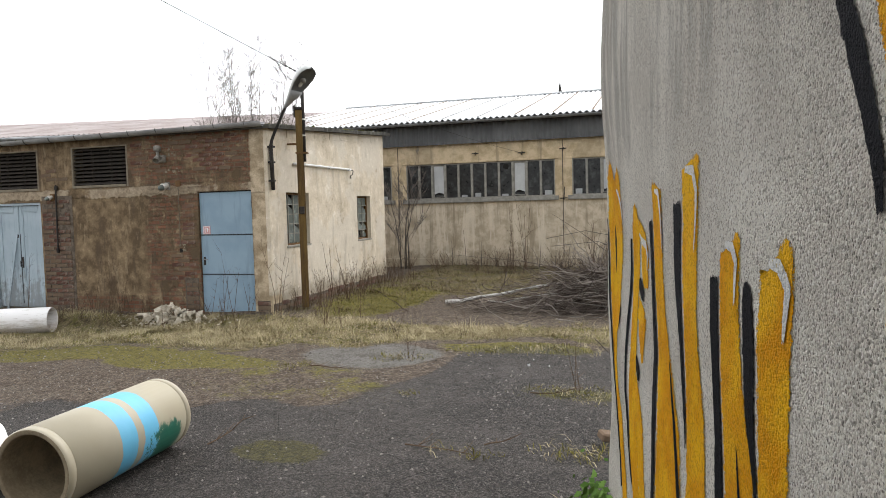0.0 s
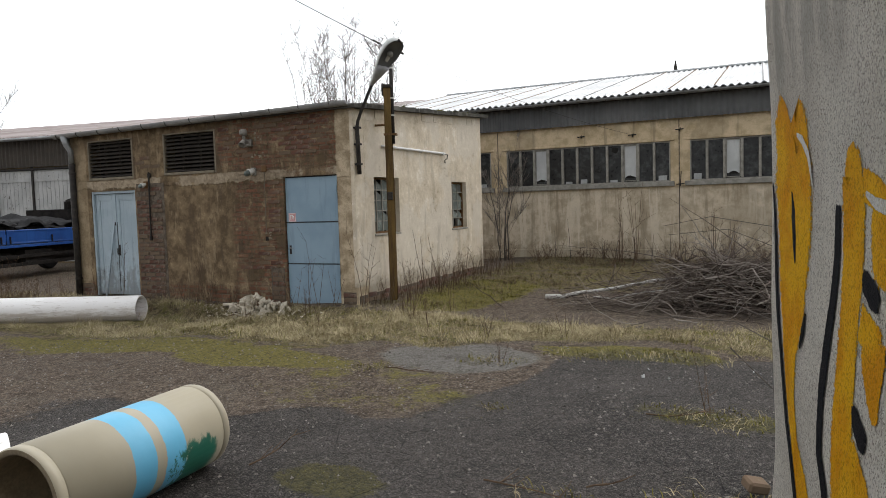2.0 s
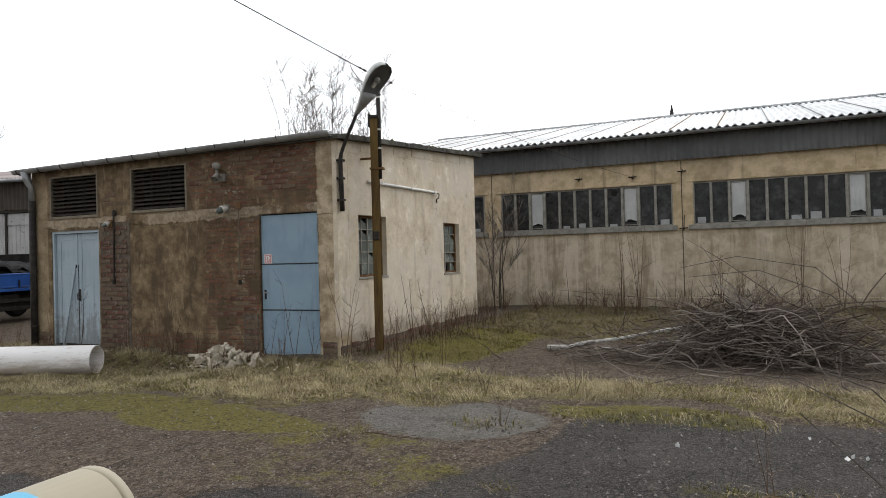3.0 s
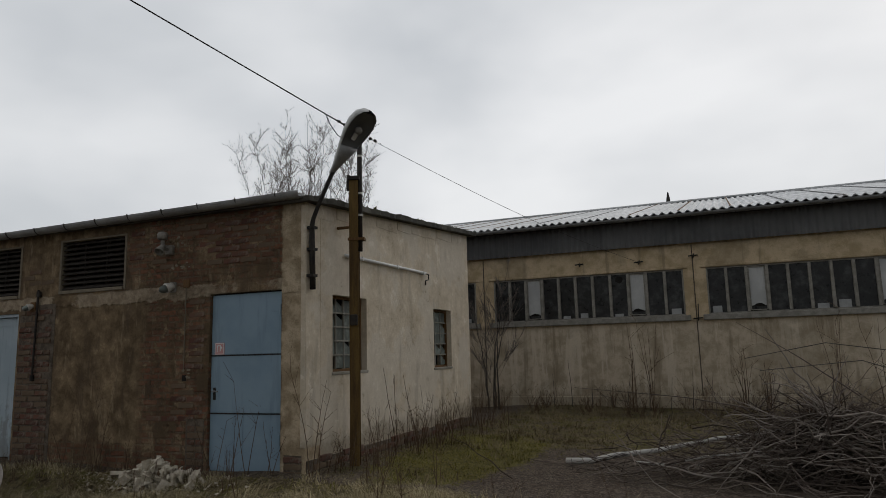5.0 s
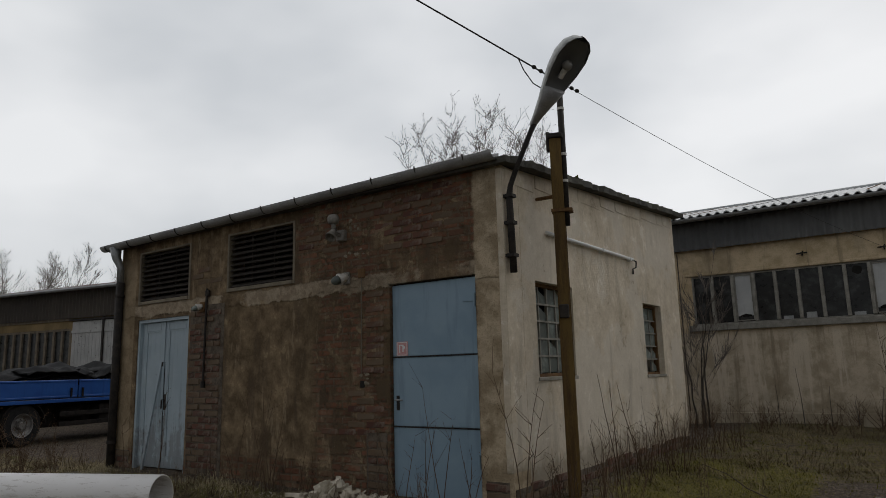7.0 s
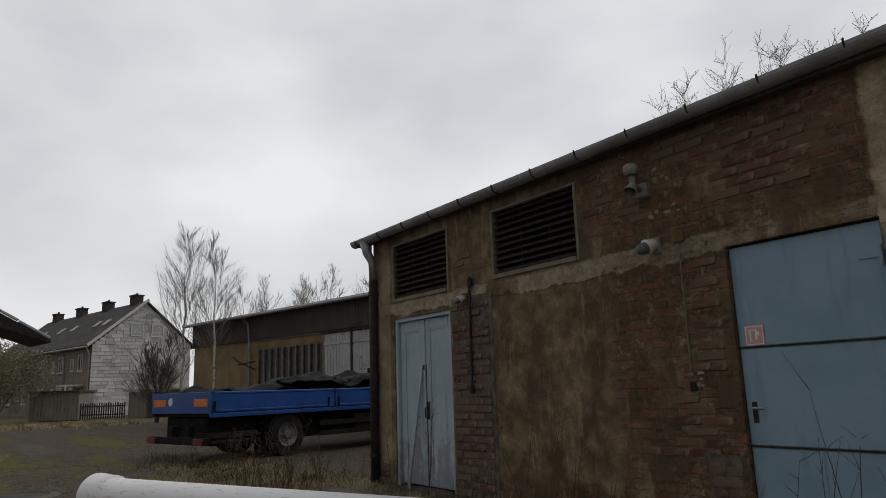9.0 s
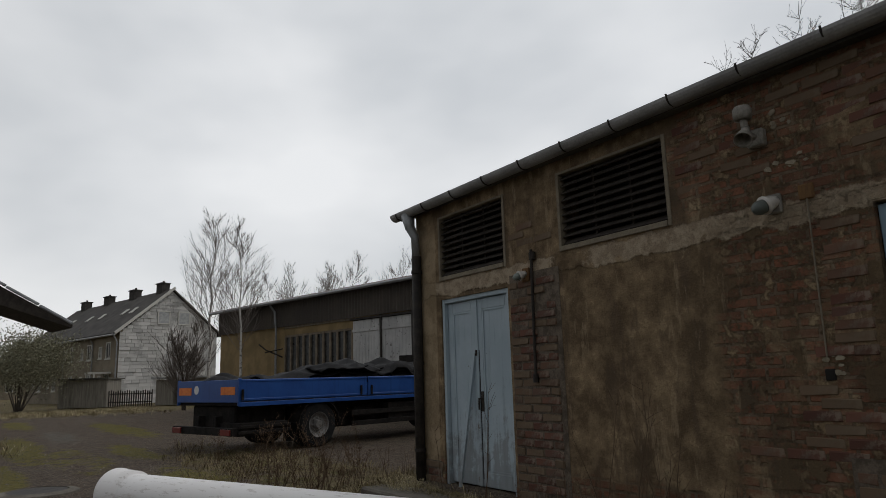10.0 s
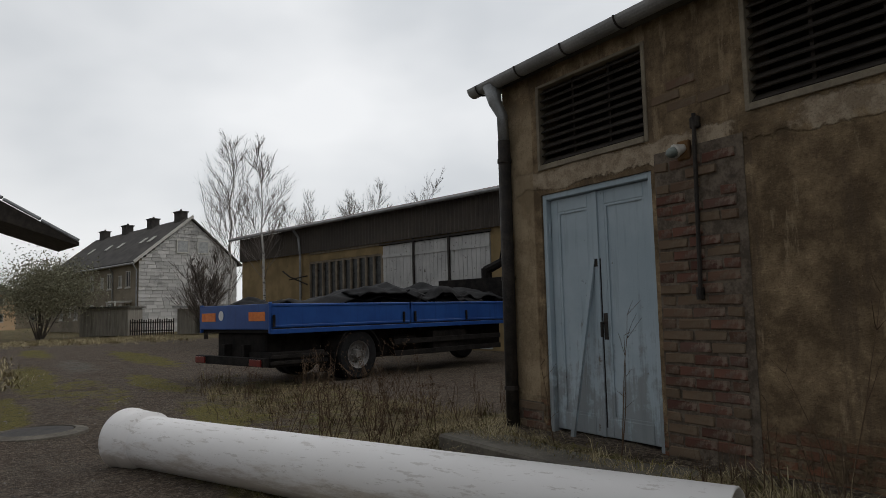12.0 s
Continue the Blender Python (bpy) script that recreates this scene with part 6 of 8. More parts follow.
    p("underbody", [(-1.95, -0.35, 0.12, 1.25, 0.42, 0.9), (-1.9, -0.4, 2.55, L, 0.34, 0.9)], chassis, t, "", 0.03)
    p("rear_axle", [(-W + 0.3, -0.3, 1.75, 1.95, 0.34, 0.54)], chassis, t, "", 0.04)
    bump = p("bumper", [(-W + 0.05, -0.05, -0.12, 0.0, 0.36, 0.50)], chassis, t, "dark rear underrun bumper")
    p("bumper_stay", [(-1.55, -1.45, -0.02, 0.4, 0.46, 0.7)], chassis, bump)
    p("bumper_stay", [(-0.9, -0.8, -0.02, 0.4, 0.46, 0.7)], chassis, bump)
    for a, b in ((-W + 0.08, -W + 0.42), (-0.42, -0.08)):
        p("tail_light", [(a, b, -0.15, -0.121, 0.37, 0.48)], red, bump, "red tail light")
    p("side_guard", [(-0.06, -0.02, 0.0, 1.15, 0.38, 0.44), (-0.06, -0.02, 0.0, 1.15, 0.48, 0.54)], chassis)
    p("locker", [(-0.75, -0.06, 0.05, 1.1, 0.34, 0.58)], chassis)
    p("side_guard", [(-0.06, -0.02, 2.7, 5.9, 0.36, 0.46), (-0.06, -0.02, 2.7, 5.9, 0.58, 0.68)], chassis)
    p("tool_box", [(-0.7, -0.08, 3.8, 4.8, 0.42, 0.80)], chassis)
    p("air_tank", [(-0.6, -0.2, 2.9, 3.5, 0.5, 0.75)], chassis, t, "", 0.05)
    # wheels
    for x, y, far in ((-0.05, 1.85, False), (-W + 0.05, 1.85, True), (-0.1, 6.9, False), (-W + 0.1, 6.9, True)):
        s = -1 if not far else 1
        w = new("wheel")
        w.parent = t
        w.matrix_parent_inverse = t.matrix_basis.inverted()
        for off in ((0.0, 0.26) if y < 3 else (0.0,)):
            c0 = Vector((x + s * off, y, 0.45))
            c1 = Vector((x + s * (off + 0.23), y, 0.45))
            bm = bmesh.new()
            lathe(bm, m @ c0, m @ c1, [(0.0, 0.25), (0.0, 0.41), (0.03, 0.44), (0.05, 0.45), (0.18, 0.45), (0.20, 0.44), (0.23, 0.41), (0.23, 0.25)], 30)
            part("tyre", bm, rubber, w, "worn black tyre", smooth=False)
            bm = bmesh.new()
            lathe(bm, m @ c0, m @ c1, [(0.0, 0.25), (0.01, 0.235), (0.05, 0.22), (0.09, 0.16), (0.09, 0.10), (0.03, 0.085), (0.0, 0.07), (0.0, 0.001), (0.2, 0.001), (0.2, 0.25)], 24, closed=False)
            part("rim", bm, RIM, w, "silver steel rim", smooth=False)
        for i in range(8):
            a = math.pi * i / 4
            c = Vector((x + s * 0.065, y + 0.13 * math.cos(a), 0.45 + 0.13 * math.sin(a)))
            part("wheel_nut", tubes(([m @ c, m @ (c - Vector((s * 0.035, 0, 0)))], 0.016, 6)), RIM, w)
    for y in (1.85,):
        bm = bmesh.new()
        for i in range(8):
            a0, a1 = math.pi * (0.02 + 0.96 * i / 8), math.pi * (0.02 + 0.96 * (i + 1) / 8)
            q = [Vector((xx, y + rr * math.cos(a), 0.43 + rr * math.sin(a))) for a in (a0, a1) for rr in (0.51, 0.53) for xx in (-0.02, -0.52)]
            vs = [bm.verts.new(m @ v) for v in q]
            for f in ((0, 1, 5, 4), (2, 3, 7, 6), (0, 2, 6, 4), (1, 3, 7, 5)):
                bm.faces.new([vs[k] for k in f])
        part("mudguard", bm, chassis, t)
    p("mud_flap", [(-0.5, -0.04, 1.3, 1.315, 0.16, 0.52)], rubber, t, "black mud flap with worn pale lettering")
    # folded loading crane behind the headboard
    cr = part("crane", tubes(([m @ Vector((-1.0, L + 0.3, 0.9)), m @ Vector((-1.0, L + 0.3, 2.2))], 0.13, 8), ([m @ Vector((-1.0, L + 0.3, 2.15)), m @ Vector((-0.1, L + 0.25, 2.45))], [0.12, 0.09], 8), ([m @ Vector((-0.1, L + 0.25, 2.45)), m @ Vector((-0.5, L + 0.3, 1.4))], 0.08, 8)), chassis, t, "folded black loading crane")
    for i in range(4):
        a = Vector((-0.25 - 0.08 * i, L + 0.2, 2.4))
        part("hose", tubes(([m @ a, m @ (a + Vector((0.15, -0.1, 0.25))), m @ (a + Vector((0.42, -0.12, 0.28))), m @ (a + Vector((0.5, -0.05, 0.05))), m @ (a + Vector((0.35, 0, -0.2)))], 0.018, 6)), rubber, cr)
    # load: folded black rubber sheets and rolls
    rnd = random.Random(21)

    def sheet(name, y0, y1, x0, x1, z0, amp, seed, curl=0.0):
        nx, ny = 14, 26
        vv, ff = [], []
        for j in range(ny + 1):
            for i in range(nx + 1):
                a, b = i / nx, j / ny
                z = z0 + amp * (0.5 + 0.5 * noise.noise(Vector((a * 2.2, b * 3.1, seed)))) * math.sin(math.pi * min(1, b * 1.15 + 0.02)) ** 0.6
                z += 0.16 * (0.4 - abs(noise.noise(Vector((a * 1.6, b * 5, seed + 5))))) + 0.05 * noise.noise(Vector((a * 6, b * 8, seed + 9))) + curl * max(0, b - 0.75) * 4 * (0.4 + 0.6 * (1 - a))
                z -= 0.35 * amp * (2 * a - 1) ** 2
                vv.append(m @ Vector((x0 + (x1 - x0) * a + 0.06 * noise.noise(Vector((b * 4, seed, 1))), y0 + (y1 - y0) * b, max(z, 1.0))))
        n0 = len(vv)
        vv += [v - Vector((0, 0, 0.025)) for v in vv]
        w = nx + 1
        for j in range(ny):
            for i in range(nx):
                k = j * w + i
                ff += [(k, k + 1, k + w + 1, k + w), (n0 + k, n0 + k + w, n0 + k + w + 1, n0 + k + 1)]
        for j in range(ny):
            ff += [(j * w, (j + 1) * w, n0 + (j + 1) * w, n0 + j * w), (j * w + nx, n0 + j * w + nx, n0 + (j + 1) * w + nx, (j + 1) * w + nx)]
        for i in range(nx):
            ff += [(i, n0 + i, n0 + i + 1, i + 1), (ny * w + i, ny * w + i + 1, n0 + ny * w + i + 1, n0 + ny * w + i)]
        return py_ob(name, vv, ff, rubber, None, True)

    for k, (y0, y1, x0, x1, z0, amp, curl, lab) in enumerate((
            (0.8, 4.3, -1.5, -0.2, 1.36, 0.34, 0.10, "wavy black rubber sheet lying on the truck bed"),
            (0.15, 1.7, -2.2, -0.9, 1.30, 0.26, 0.0, "low black rubber sheet at the tailgate"),
            (1.9, 3.6, -0.9, -0.05, 1.52, 0.22, 0.16, "curled black rubber sheet on the truck bed"),
            (2.6, 4.9, -1.9, -0.3, 1.50, 0.36, 0.12, "folded black rubber sheet on the truck bed"),
            (3.6, 5.4, -0.75, -0.05, 1.44, 0.34, 0.05, "folded black rubber sheet hanging to the sideboard"),
            (4.2, 6.25, -1.9, -0.1, 1.55, 0.44, 0.08, "bulging heap of black rubber sheeting"))):
        s = sheet("rubber_sheet", y0, y1, x0, x1, z0, amp, 3.1 * k + 1, curl)
        tagged(s, lab, "rubber sheet", "rubber sheets on the truck")
    for k in range(5):
        y = 2.6 + 0.75 * k
        x = -0.35 - 0.25 * rnd.random()
        bm = bmesh.new()
        a = m @ Vector((x, y, 1.32 + 0.08 * rnd.random()))
        b = m @ Vector((x + rnd.uniform(-0.1, 0.15), y + rnd.uniform(0.9, 1.3), 1.38 + 0.12 * rnd.random()))
        lathe(bm, a, b, [(0, 0.03), (0, 0.13), ((b - a).length, 0.15), ((b - a).length, 0.05), (0.2, 0.03)], 14)
        tagged(mesh_ob("rubber_roll", bm, rubber, smooth=False), "black roll of rubber sheeting on the truck bed", "roll", "rubber rolls on the truck")


RIM = simple("dull_rim", (0.12, 0.115, 0.11), (0.26, 0.255, 0.25), 9, 0.6, 0.4)
build_truck()


# ---------------------------------------------------------------- house in the distance
def build_house():
    K, fx, gx = Vector((-66.0, 15.1, 0)), Vector((-0.971, -0.222, 0)), Vector((-0.222, 0.971, 0))
    FL, GW, EH, RH = 22.0, 8.6, 5.75, 9.3
    slate = simple("pale_slate_cladding", (0.36, 0.36, 0.35), (0.56, 0.555, 0.54), 1.1, 0.85, 0, 0.3, 9, (1, 1, 1))
    tan = simple("brown_grey_render", (0.16, 0.138, 0.105), (0.235, 0.20, 0.15), 0.8, 0.92, 0, 0.3, 12)
    tile = simple("dark_roof_tiles", (0.045, 0.042, 0.04), (0.085, 0.078, 0.072), 1.3, 0.9, 0, 0.4, 14)
    dark = simple("dark_chimney", (0.035, 0.032, 0.03), (0.06, 0.055, 0.05), 4, 0.9)
    trim = simple("pale_trim", (0.45, 0.44, 0.41), (0.55, 0.54, 0.5), 3, 0.8)
    M = Matrix(((fx.x, gx.x, 0, K.x), (fx.y, gx.y, 0, K.y), (0, 0, 1, 0), (0, 0, 0, 1)))
    h = root("house", tuple(K), "old two-storey house with slate-clad gable and dark roof", "house")
    wins = []
    for i in range(5):
        u = 1.6 + 4.1 * i
        wins += [(u, u + 0.95, 1.0, 2.3), (u, u + 0.95, 3.55, 4.9), (u + 1.75, u + 2.45, 3.6, 4.6), (u + 1.75, u + 2.35, 1.3, 2.2)]
    bm = bmesh.new()
    wall(bm, lambda u, w, z: M @ Vector((u, w, z)), 0, FL, -0.3, EH, 0.3, wins)
    part("wall", bm, tan, h, "brown-grey rendered front")
    for a, b, c, d in wins:
        w = part("window", boxes((a, b, -0.02, 0.06, c, c + 0.08), (a, b, -0.02, 0.06, d - 0.08, d), (a, a + 0.08, -0.02, 0.06, c + 0.08, d - 0.08), (b - 0.08, b, -0.02, 0.06, c + 0.08, d - 0.08), ((a + b) / 2 - 0.03, (a + b) / 2 + 0.03, 0.0, 0.06, c + 0.08, d - 0.08), m=M), trim, h)
        part("pane", boxes((a + 0.05, b - 0.05, 0.08, 0.09, c + 0.05, d - 0.05), m=M), MAT["glass"], w)
        part("sill", boxes((a - 0.08, b + 0.08, -0.08, 0.0, c - 0.08, c - 0.002), m=M), trim, w)
    # gable: slate cladding in rows
    bm = bmesh.new()
    vs = [bm.verts.new(M @ Vector(q)) for q in ((0.0, 0.3, -0.3), (0.0, GW, -0.3), (0.0, GW, EH), (0.0, GW / 2, RH - 0.05), (0.0, 0.3, EH))]
    ve = [bm.verts.new(M @ Vector(q)) for q in ((0.3, 0.3, -0.3), (0.3, GW, -0.3), (0.3, GW, EH), (0.3, GW / 2, RH - 0.05), (0.3, 0.3, EH))]
    bm.faces.new(vs)
    bm.faces.new(ve)
    for i in range(5):
        bm.faces.new((vs[i], vs[(i + 1) % 5], ve[(i + 1) % 5], ve[i]))
    gable = part("gable_wall", bm, slate, h, "gable clad in pale weathered slates")
    rnd = random.Random(6)
    bm = bmesh.new()
    rows = 30
    for j in range(rows):
        z0, z1 = 0.3 + j * 0.296, 0.3 + (j + 1) * 0.296
        lim = GW / 2 if z1 < EH else max(0.0, GW / 2 * (RH - z1) / (RH - EH))
        a = GW / 2 - lim
        while a < GW / 2 + lim - 0.2:
            wdt = min(rnd.uniform(0.45, 0.95), GW / 2 + lim - a)
            o = rnd.uniform(0.02, 0.05)
            q = [(-o - 0.03, a + 0.012, z0), (-o - 0.03, a + wdt - 0.012, z0), (-o + 0.01, a + wdt - 0.012, z1 - 0.012), (-o + 0.01, a + 0.012, z1 - 0.012)]
            f = [bm.verts.new(M @ Vector(v)) for v in q]
            g = [bm.verts.new(M @ (Vector(v) + Vector((0.03, 0, 0)))) for v in q]
            bm.faces.new(f)
            for i in range(4):
                bm.faces.new((f[i], f[(i + 1) % 4], g[(i + 1) % 4], g[i]))
            a += wdt
    k = Kit("slates", 0.85, 0, 0.2)
    col = k.mix(k.island(), (0.36, 0.355, 0.34), (0.56, 0.55, 0.53))
    col = k.mix(k.op("MULTIPLY", k.step(k.noise(0.7, 5, 0.65), 0.5, 0.66), 0.6), col, (0.19, 0.19, 0.18))
    tagged(part("cladding", bm, k.done(col), gable), kind="stuff")
    for a in (3.05, 4.85):
        w = part("window", boxes((-0.12, -0.02, a, a + 0.1, 6.35, 7.5), (-0.12, -0.02, a + 1.0, a + 1.1, 6.35, 7.5), (-0.12, -0.02, a + 0.1, a + 1.0, 6.35, 6.45), (-0.12, -0.02, a + 0.1, a + 1.0, 7.4, 7.5), m=M), trim, h)
        part("pane", boxes((-0.095, -0.085, a + 0.1, a + 1.0, 6.45, 7.4), m=M), MAT["white_block"], w)
    # roof
    ov = 0.4
    for sgn in (0, 1):
        bm = bmesh.new()
        e = -ov if sgn == 0 else GW + ov
        ez = EH - ov * (RH - EH) / (GW / 2)
        q = [(-0.25, e, ez), (FL + 0.25, e, ez), (FL + 0.25, GW / 2, RH), (-0.25, GW / 2, RH)]
        lo = [bm.verts.new(M @ Vector(v)) for v in q]
        up = [bm.verts.new(M @ (Vector(v) + Vector((0, 0, 0.16)))) for v in q]
        bm.faces.new(lo)
        bm.faces.new(up)
        for i in range(4):
            bm.faces.new((lo[i], lo[(i + 1) % 4], up[(i + 1) % 4], up[i]))
        r = part("roof", bm, tile, h, "dark tiled pitched roof")
        if sgn == 0:
            for u in (2.2, 4.0, 9.0, 12.0, 16.5):
                a = GW / 2 * 0.42
                z = EH + a * (RH - EH) / (GW / 2) + 0.17
                part("skylight", boxes((u, u + 0.6, a, a + 0.8, z + 0.02, z + 0.08), m=M @ Matrix.Translation((0, a, z)) @ Matrix.Rotation(math.atan2(RH - EH, GW / 2), 4, "X") @ Matrix.Translation((0, -a, -z))), trim, r)
            for u in (1.3, 7.0, 13.0, 19.0):
                ch = part("chimney", boxes((u, u + 1.1, GW / 2 - 0.35, GW / 2 + 0.35, RH - 0.4, RH + 0.75), (u - 0.08, u + 1.18, GW / 2 - 0.43, GW / 2 + 0.43, RH + 0.75, RH + 0.85), m=M), dark, r)
                part("pot", tubes(([M @ Vector((u + 0.5, GW / 2, RH + 0.85)), M @ Vector((u + 0.5, GW / 2, RH + 1.05))], 0.1, 6)), dark, r)
    part("gutter", tubes(([M @ Vector((-0.2, -ov - 0.06, EH - 0.36)), M @ Vector((FL + 0.2, -ov - 0.06, EH - 0.36))], 0.08, 6)), MAT["zinc"], h)
    for u in (0.15, 5.2, 12.0):
        part("downpipe", tubes(([M @ Vector((u, -ov, EH - 0.4)), M @ Vector((u, -0.1, EH - 0.9)), M @ Vector((u, -0.1, 0))], 0.06, 6)), MAT["zinc"], h)
    part("bargeboard", boxes((-0.30, -0.22, 0, 6.35, 0.0, 0.22), m=M @ Matrix.Translation((0, -ov, EH - 0.33)) @ Matrix.Rotation(math.atan2(RH - EH, GW / 2), 4, "X")), trim, h)
    part("porch", boxes((1.2, 3.0, -1.4, 0.0, 2.3, 2.45), (1.25, 1.35, -1.35, -1.25, -0.2, 2.3), (2.85, 2.95, -1.35, -1.25, -0.2, 2.3), m=M), trim, h)

    # peach house further off
    peach = simple("peach_render", (0.52, 0.36, 0.22), (0.58, 0.41, 0.26), 0.6, 0.9)
    for x, y, w, d, e, r, c, lab in ((-118, 3.2, 9, 9, 4.6, 7.8, peach, "peach rendered house with dark roof and chimney"), (-135, 13, 10, 8, 4.5, 8.2, tan, "distant brown house with dark pitched roof")):
        hh = root("house", (x, y, 0), lab, "house")
        bm = boxes((x - d / 2, x + d / 2, y - w / 2, y + w / 2, -0.5, e))
        part("wall", bm, c, hh)
        bm = bmesh.new()
        q = [(x - d / 2 - 0.4, y - w / 2 - 0.4, e - 0.1), (x + d / 2 + 0.4, y - w / 2 - 0.4, e - 0.1), (x + d / 2 + 0.4, y + w / 2 + 0.4, e - 0.1), (x - d / 2 - 0.4, y + w / 2 + 0.4, e - 0.1), (x - d / 4, y, r), (x + d / 4, y, r)]
        vs = [bm.verts.new(v) for v in q]
        for f in ((0, 1, 2, 3), (0, 1, 5, 4), (1, 2, 5), (2, 3, 4, 5), (3, 0, 4)):
            bm.faces.new([vs[i] for i in f])
        part("roof", bm, tile, hh)
        for dy in (-1.2, 1.0):
            part("chimney", boxes((x - 0.4, x + 0.4, y + dy - 0.4, y + dy + 0.4, r - 0.6, r + 1.0)), dark, hh)
        for dy in (-2.6, 0.2, 2.6):
            for z in (0.9, 3.0):
                wn = part("window", boxes((x + d / 2, x + d / 2 + 0.05, y + dy - 0.55, y + dy + 0.55, z, z + 1.15)), trim, hh)
                part("pane", boxes((x + d / 2 + 0.051, x + d / 2 + 0.07, y + dy - 0.45, y + dy + 0.45, z + 0.1, z + 1.05)), MAT["glass"], wn)


build_house()


def build_yard_edge():
    """Shed, picket fence and lean-to in front of the house."""
    grey = simple("grey_boards", (0.17, 0.155, 0.13), (0.27, 0.25, 0.215), 2, 0.9, 0, 0.4, 30, (6, 6, 0.5))
    A, B = Vector((-58.4, 10.35)), Vector((-56.7, 13.05))
    d = (B - A).normalized()
    n = Vector((d.y, -d.x))
    M = Matrix(((d.x, -n.x, 0, A.x), (d.y, -n.y, 0, A.y), (0, 0, 1, -0.1), (0, 0, 0, 1)))
    L = (B - A).length
    s = root("shed", (A.x, A.y, -0.1), "small grey board shed with a flat roof", "shed")
    part("body", boxes((0, L, 0, 2.2, 0, 1.85), m=M), grey, s)
    k = 16
    for i in range(k):
        a = L * i / k
        part("board", boxes((a + 0.012, a + L / k - 0.012, -0.03, -0.001, 0, 1.82), m=M), grey, s)
    part("door", boxes((0.9, 1.65, -0.06, -0.032, 0.1, 1.6), m=M), grey, s)
    part("roof", boxes((-0.15, L + 0.15, -0.2, 2.4, 1.85, 1.95), m=M), MAT["tar"], s)
    f = root("picket_fence", (B.x, B.y, -0.1), "dark weathered picket fence", "fence")
    for r in (0.25, 0.8):
        part("rail", boxes((L + 0.1, L + 3.0, 0.02, 0.06, r, r + 0.08), m=M), MAT["black_iron"], f)
    for i in range(20):
        a = L + 0.12 + i * 0.15
        part("picket", boxes((a, a + 0.07, -0.02, 0.018, 0.02, 1.05 + 0.05 * math.sin(i * 1.7)), m=M), MAT["black_iron"], f)
    l = root("lean_to", (-57.5, 16.2, -0.1), "low lean-to shed with pale flat roof", "shed")
    M2 = M @ Matrix.Translation((L + 2.8, 1.2, 0))
    part("wall", boxes((0, 1.2, 0, 2, 0, 1.7), (2.7, 3.8, 0, 2, 0, 1.8), (1.2, 2.7, 1.2, 2, 0, 1.7), m=M2), grey, l)
    part("roof", boxes((-0.2, 4.1, -0.4, 2.3, 1.8, 1.9), m=M2), MAT["white_block"], l)
    # low hedge of dead growth at the yard's edge
    # roof corner of an open shed to the south-west
    c = root("canopy", (-20.8, 7.0, 2.45), "dark open shed roof with corrugated edge", "canopy")
    tip = Vector((-20.83, 7.03, 2.35))
    e2, back = Vector((-0.558, -0.830, 0.0)).normalized(), Vector((-0.985, -0.17, 0.0)).normalized()
    ridge = tip + e2 * 7.0 + Vector((0, 0, 3.9))
    bm = bmesh.new()
    front = [tip, tip + e2 * 7.0 + Vector((0, 0, 2.4)), ridge, tip + Vector((0, 0, 0.06))]
    a = [bm.verts.new(v) for v in front]
    b = [bm.verts.new(v + back * 1.4) for v in front]
    bm.faces.new(a)
    bm.faces.new(b)
    for n in range(4):
        bm.faces.new((a[n], a[(n + 1) % 4], b[(n + 1) % 4], b[n]))
    part("deck", bm, MAT["slat"], c, "dark underside and gable boards")
    rake = (ridge - tip).normalized()
    for n in range(10):
        p = tip + rake * (n * 0.8 + 0.02) + Vector((0, 0, 0.085 + 0.012 * (n % 3)))
        part("roof_edge", tubes(([p, p + rake * 0.76], 0.032, 6)), MAT["zinc"], c)
    for d in (0.2, 1.2):
        p = tip + e2 * 6.4 + back * d
        part("post", tubes(([(p.x, p.y, -0.3), (p.x, p.y, tip.z + 2.25)], 0.07, 8)), MAT["black_iron"], c)


build_yard_edge()


# ---------------------------------------------------------------- trees
BARK = simple("dark_bark", (0.055, 0.047, 0.04), (0.11, 0.095, 0.08), 10, 0.95)
TWIG = simple("grey_twig", (0.105, 0.088, 0.076), (0.19, 0.165, 0.145), 8, 0.95)


def birch_bark():
    k = Kit("birch_bark", 0.8, 0, 0.2)
    b = k.noise(4, 5, 0.7, k.map((1, 1, 4)))
    return k.done(k.mix(k.step(b, 0.52, 0.62), (0.50, 0.485, 0.455), (0.07, 0.06, 0.055)))


BIRCH = birch_bark()
CATKIN = leaf_material("swelling_buds", (0.20, 0.19, 0.12), (0.34, 0.32, 0.22))


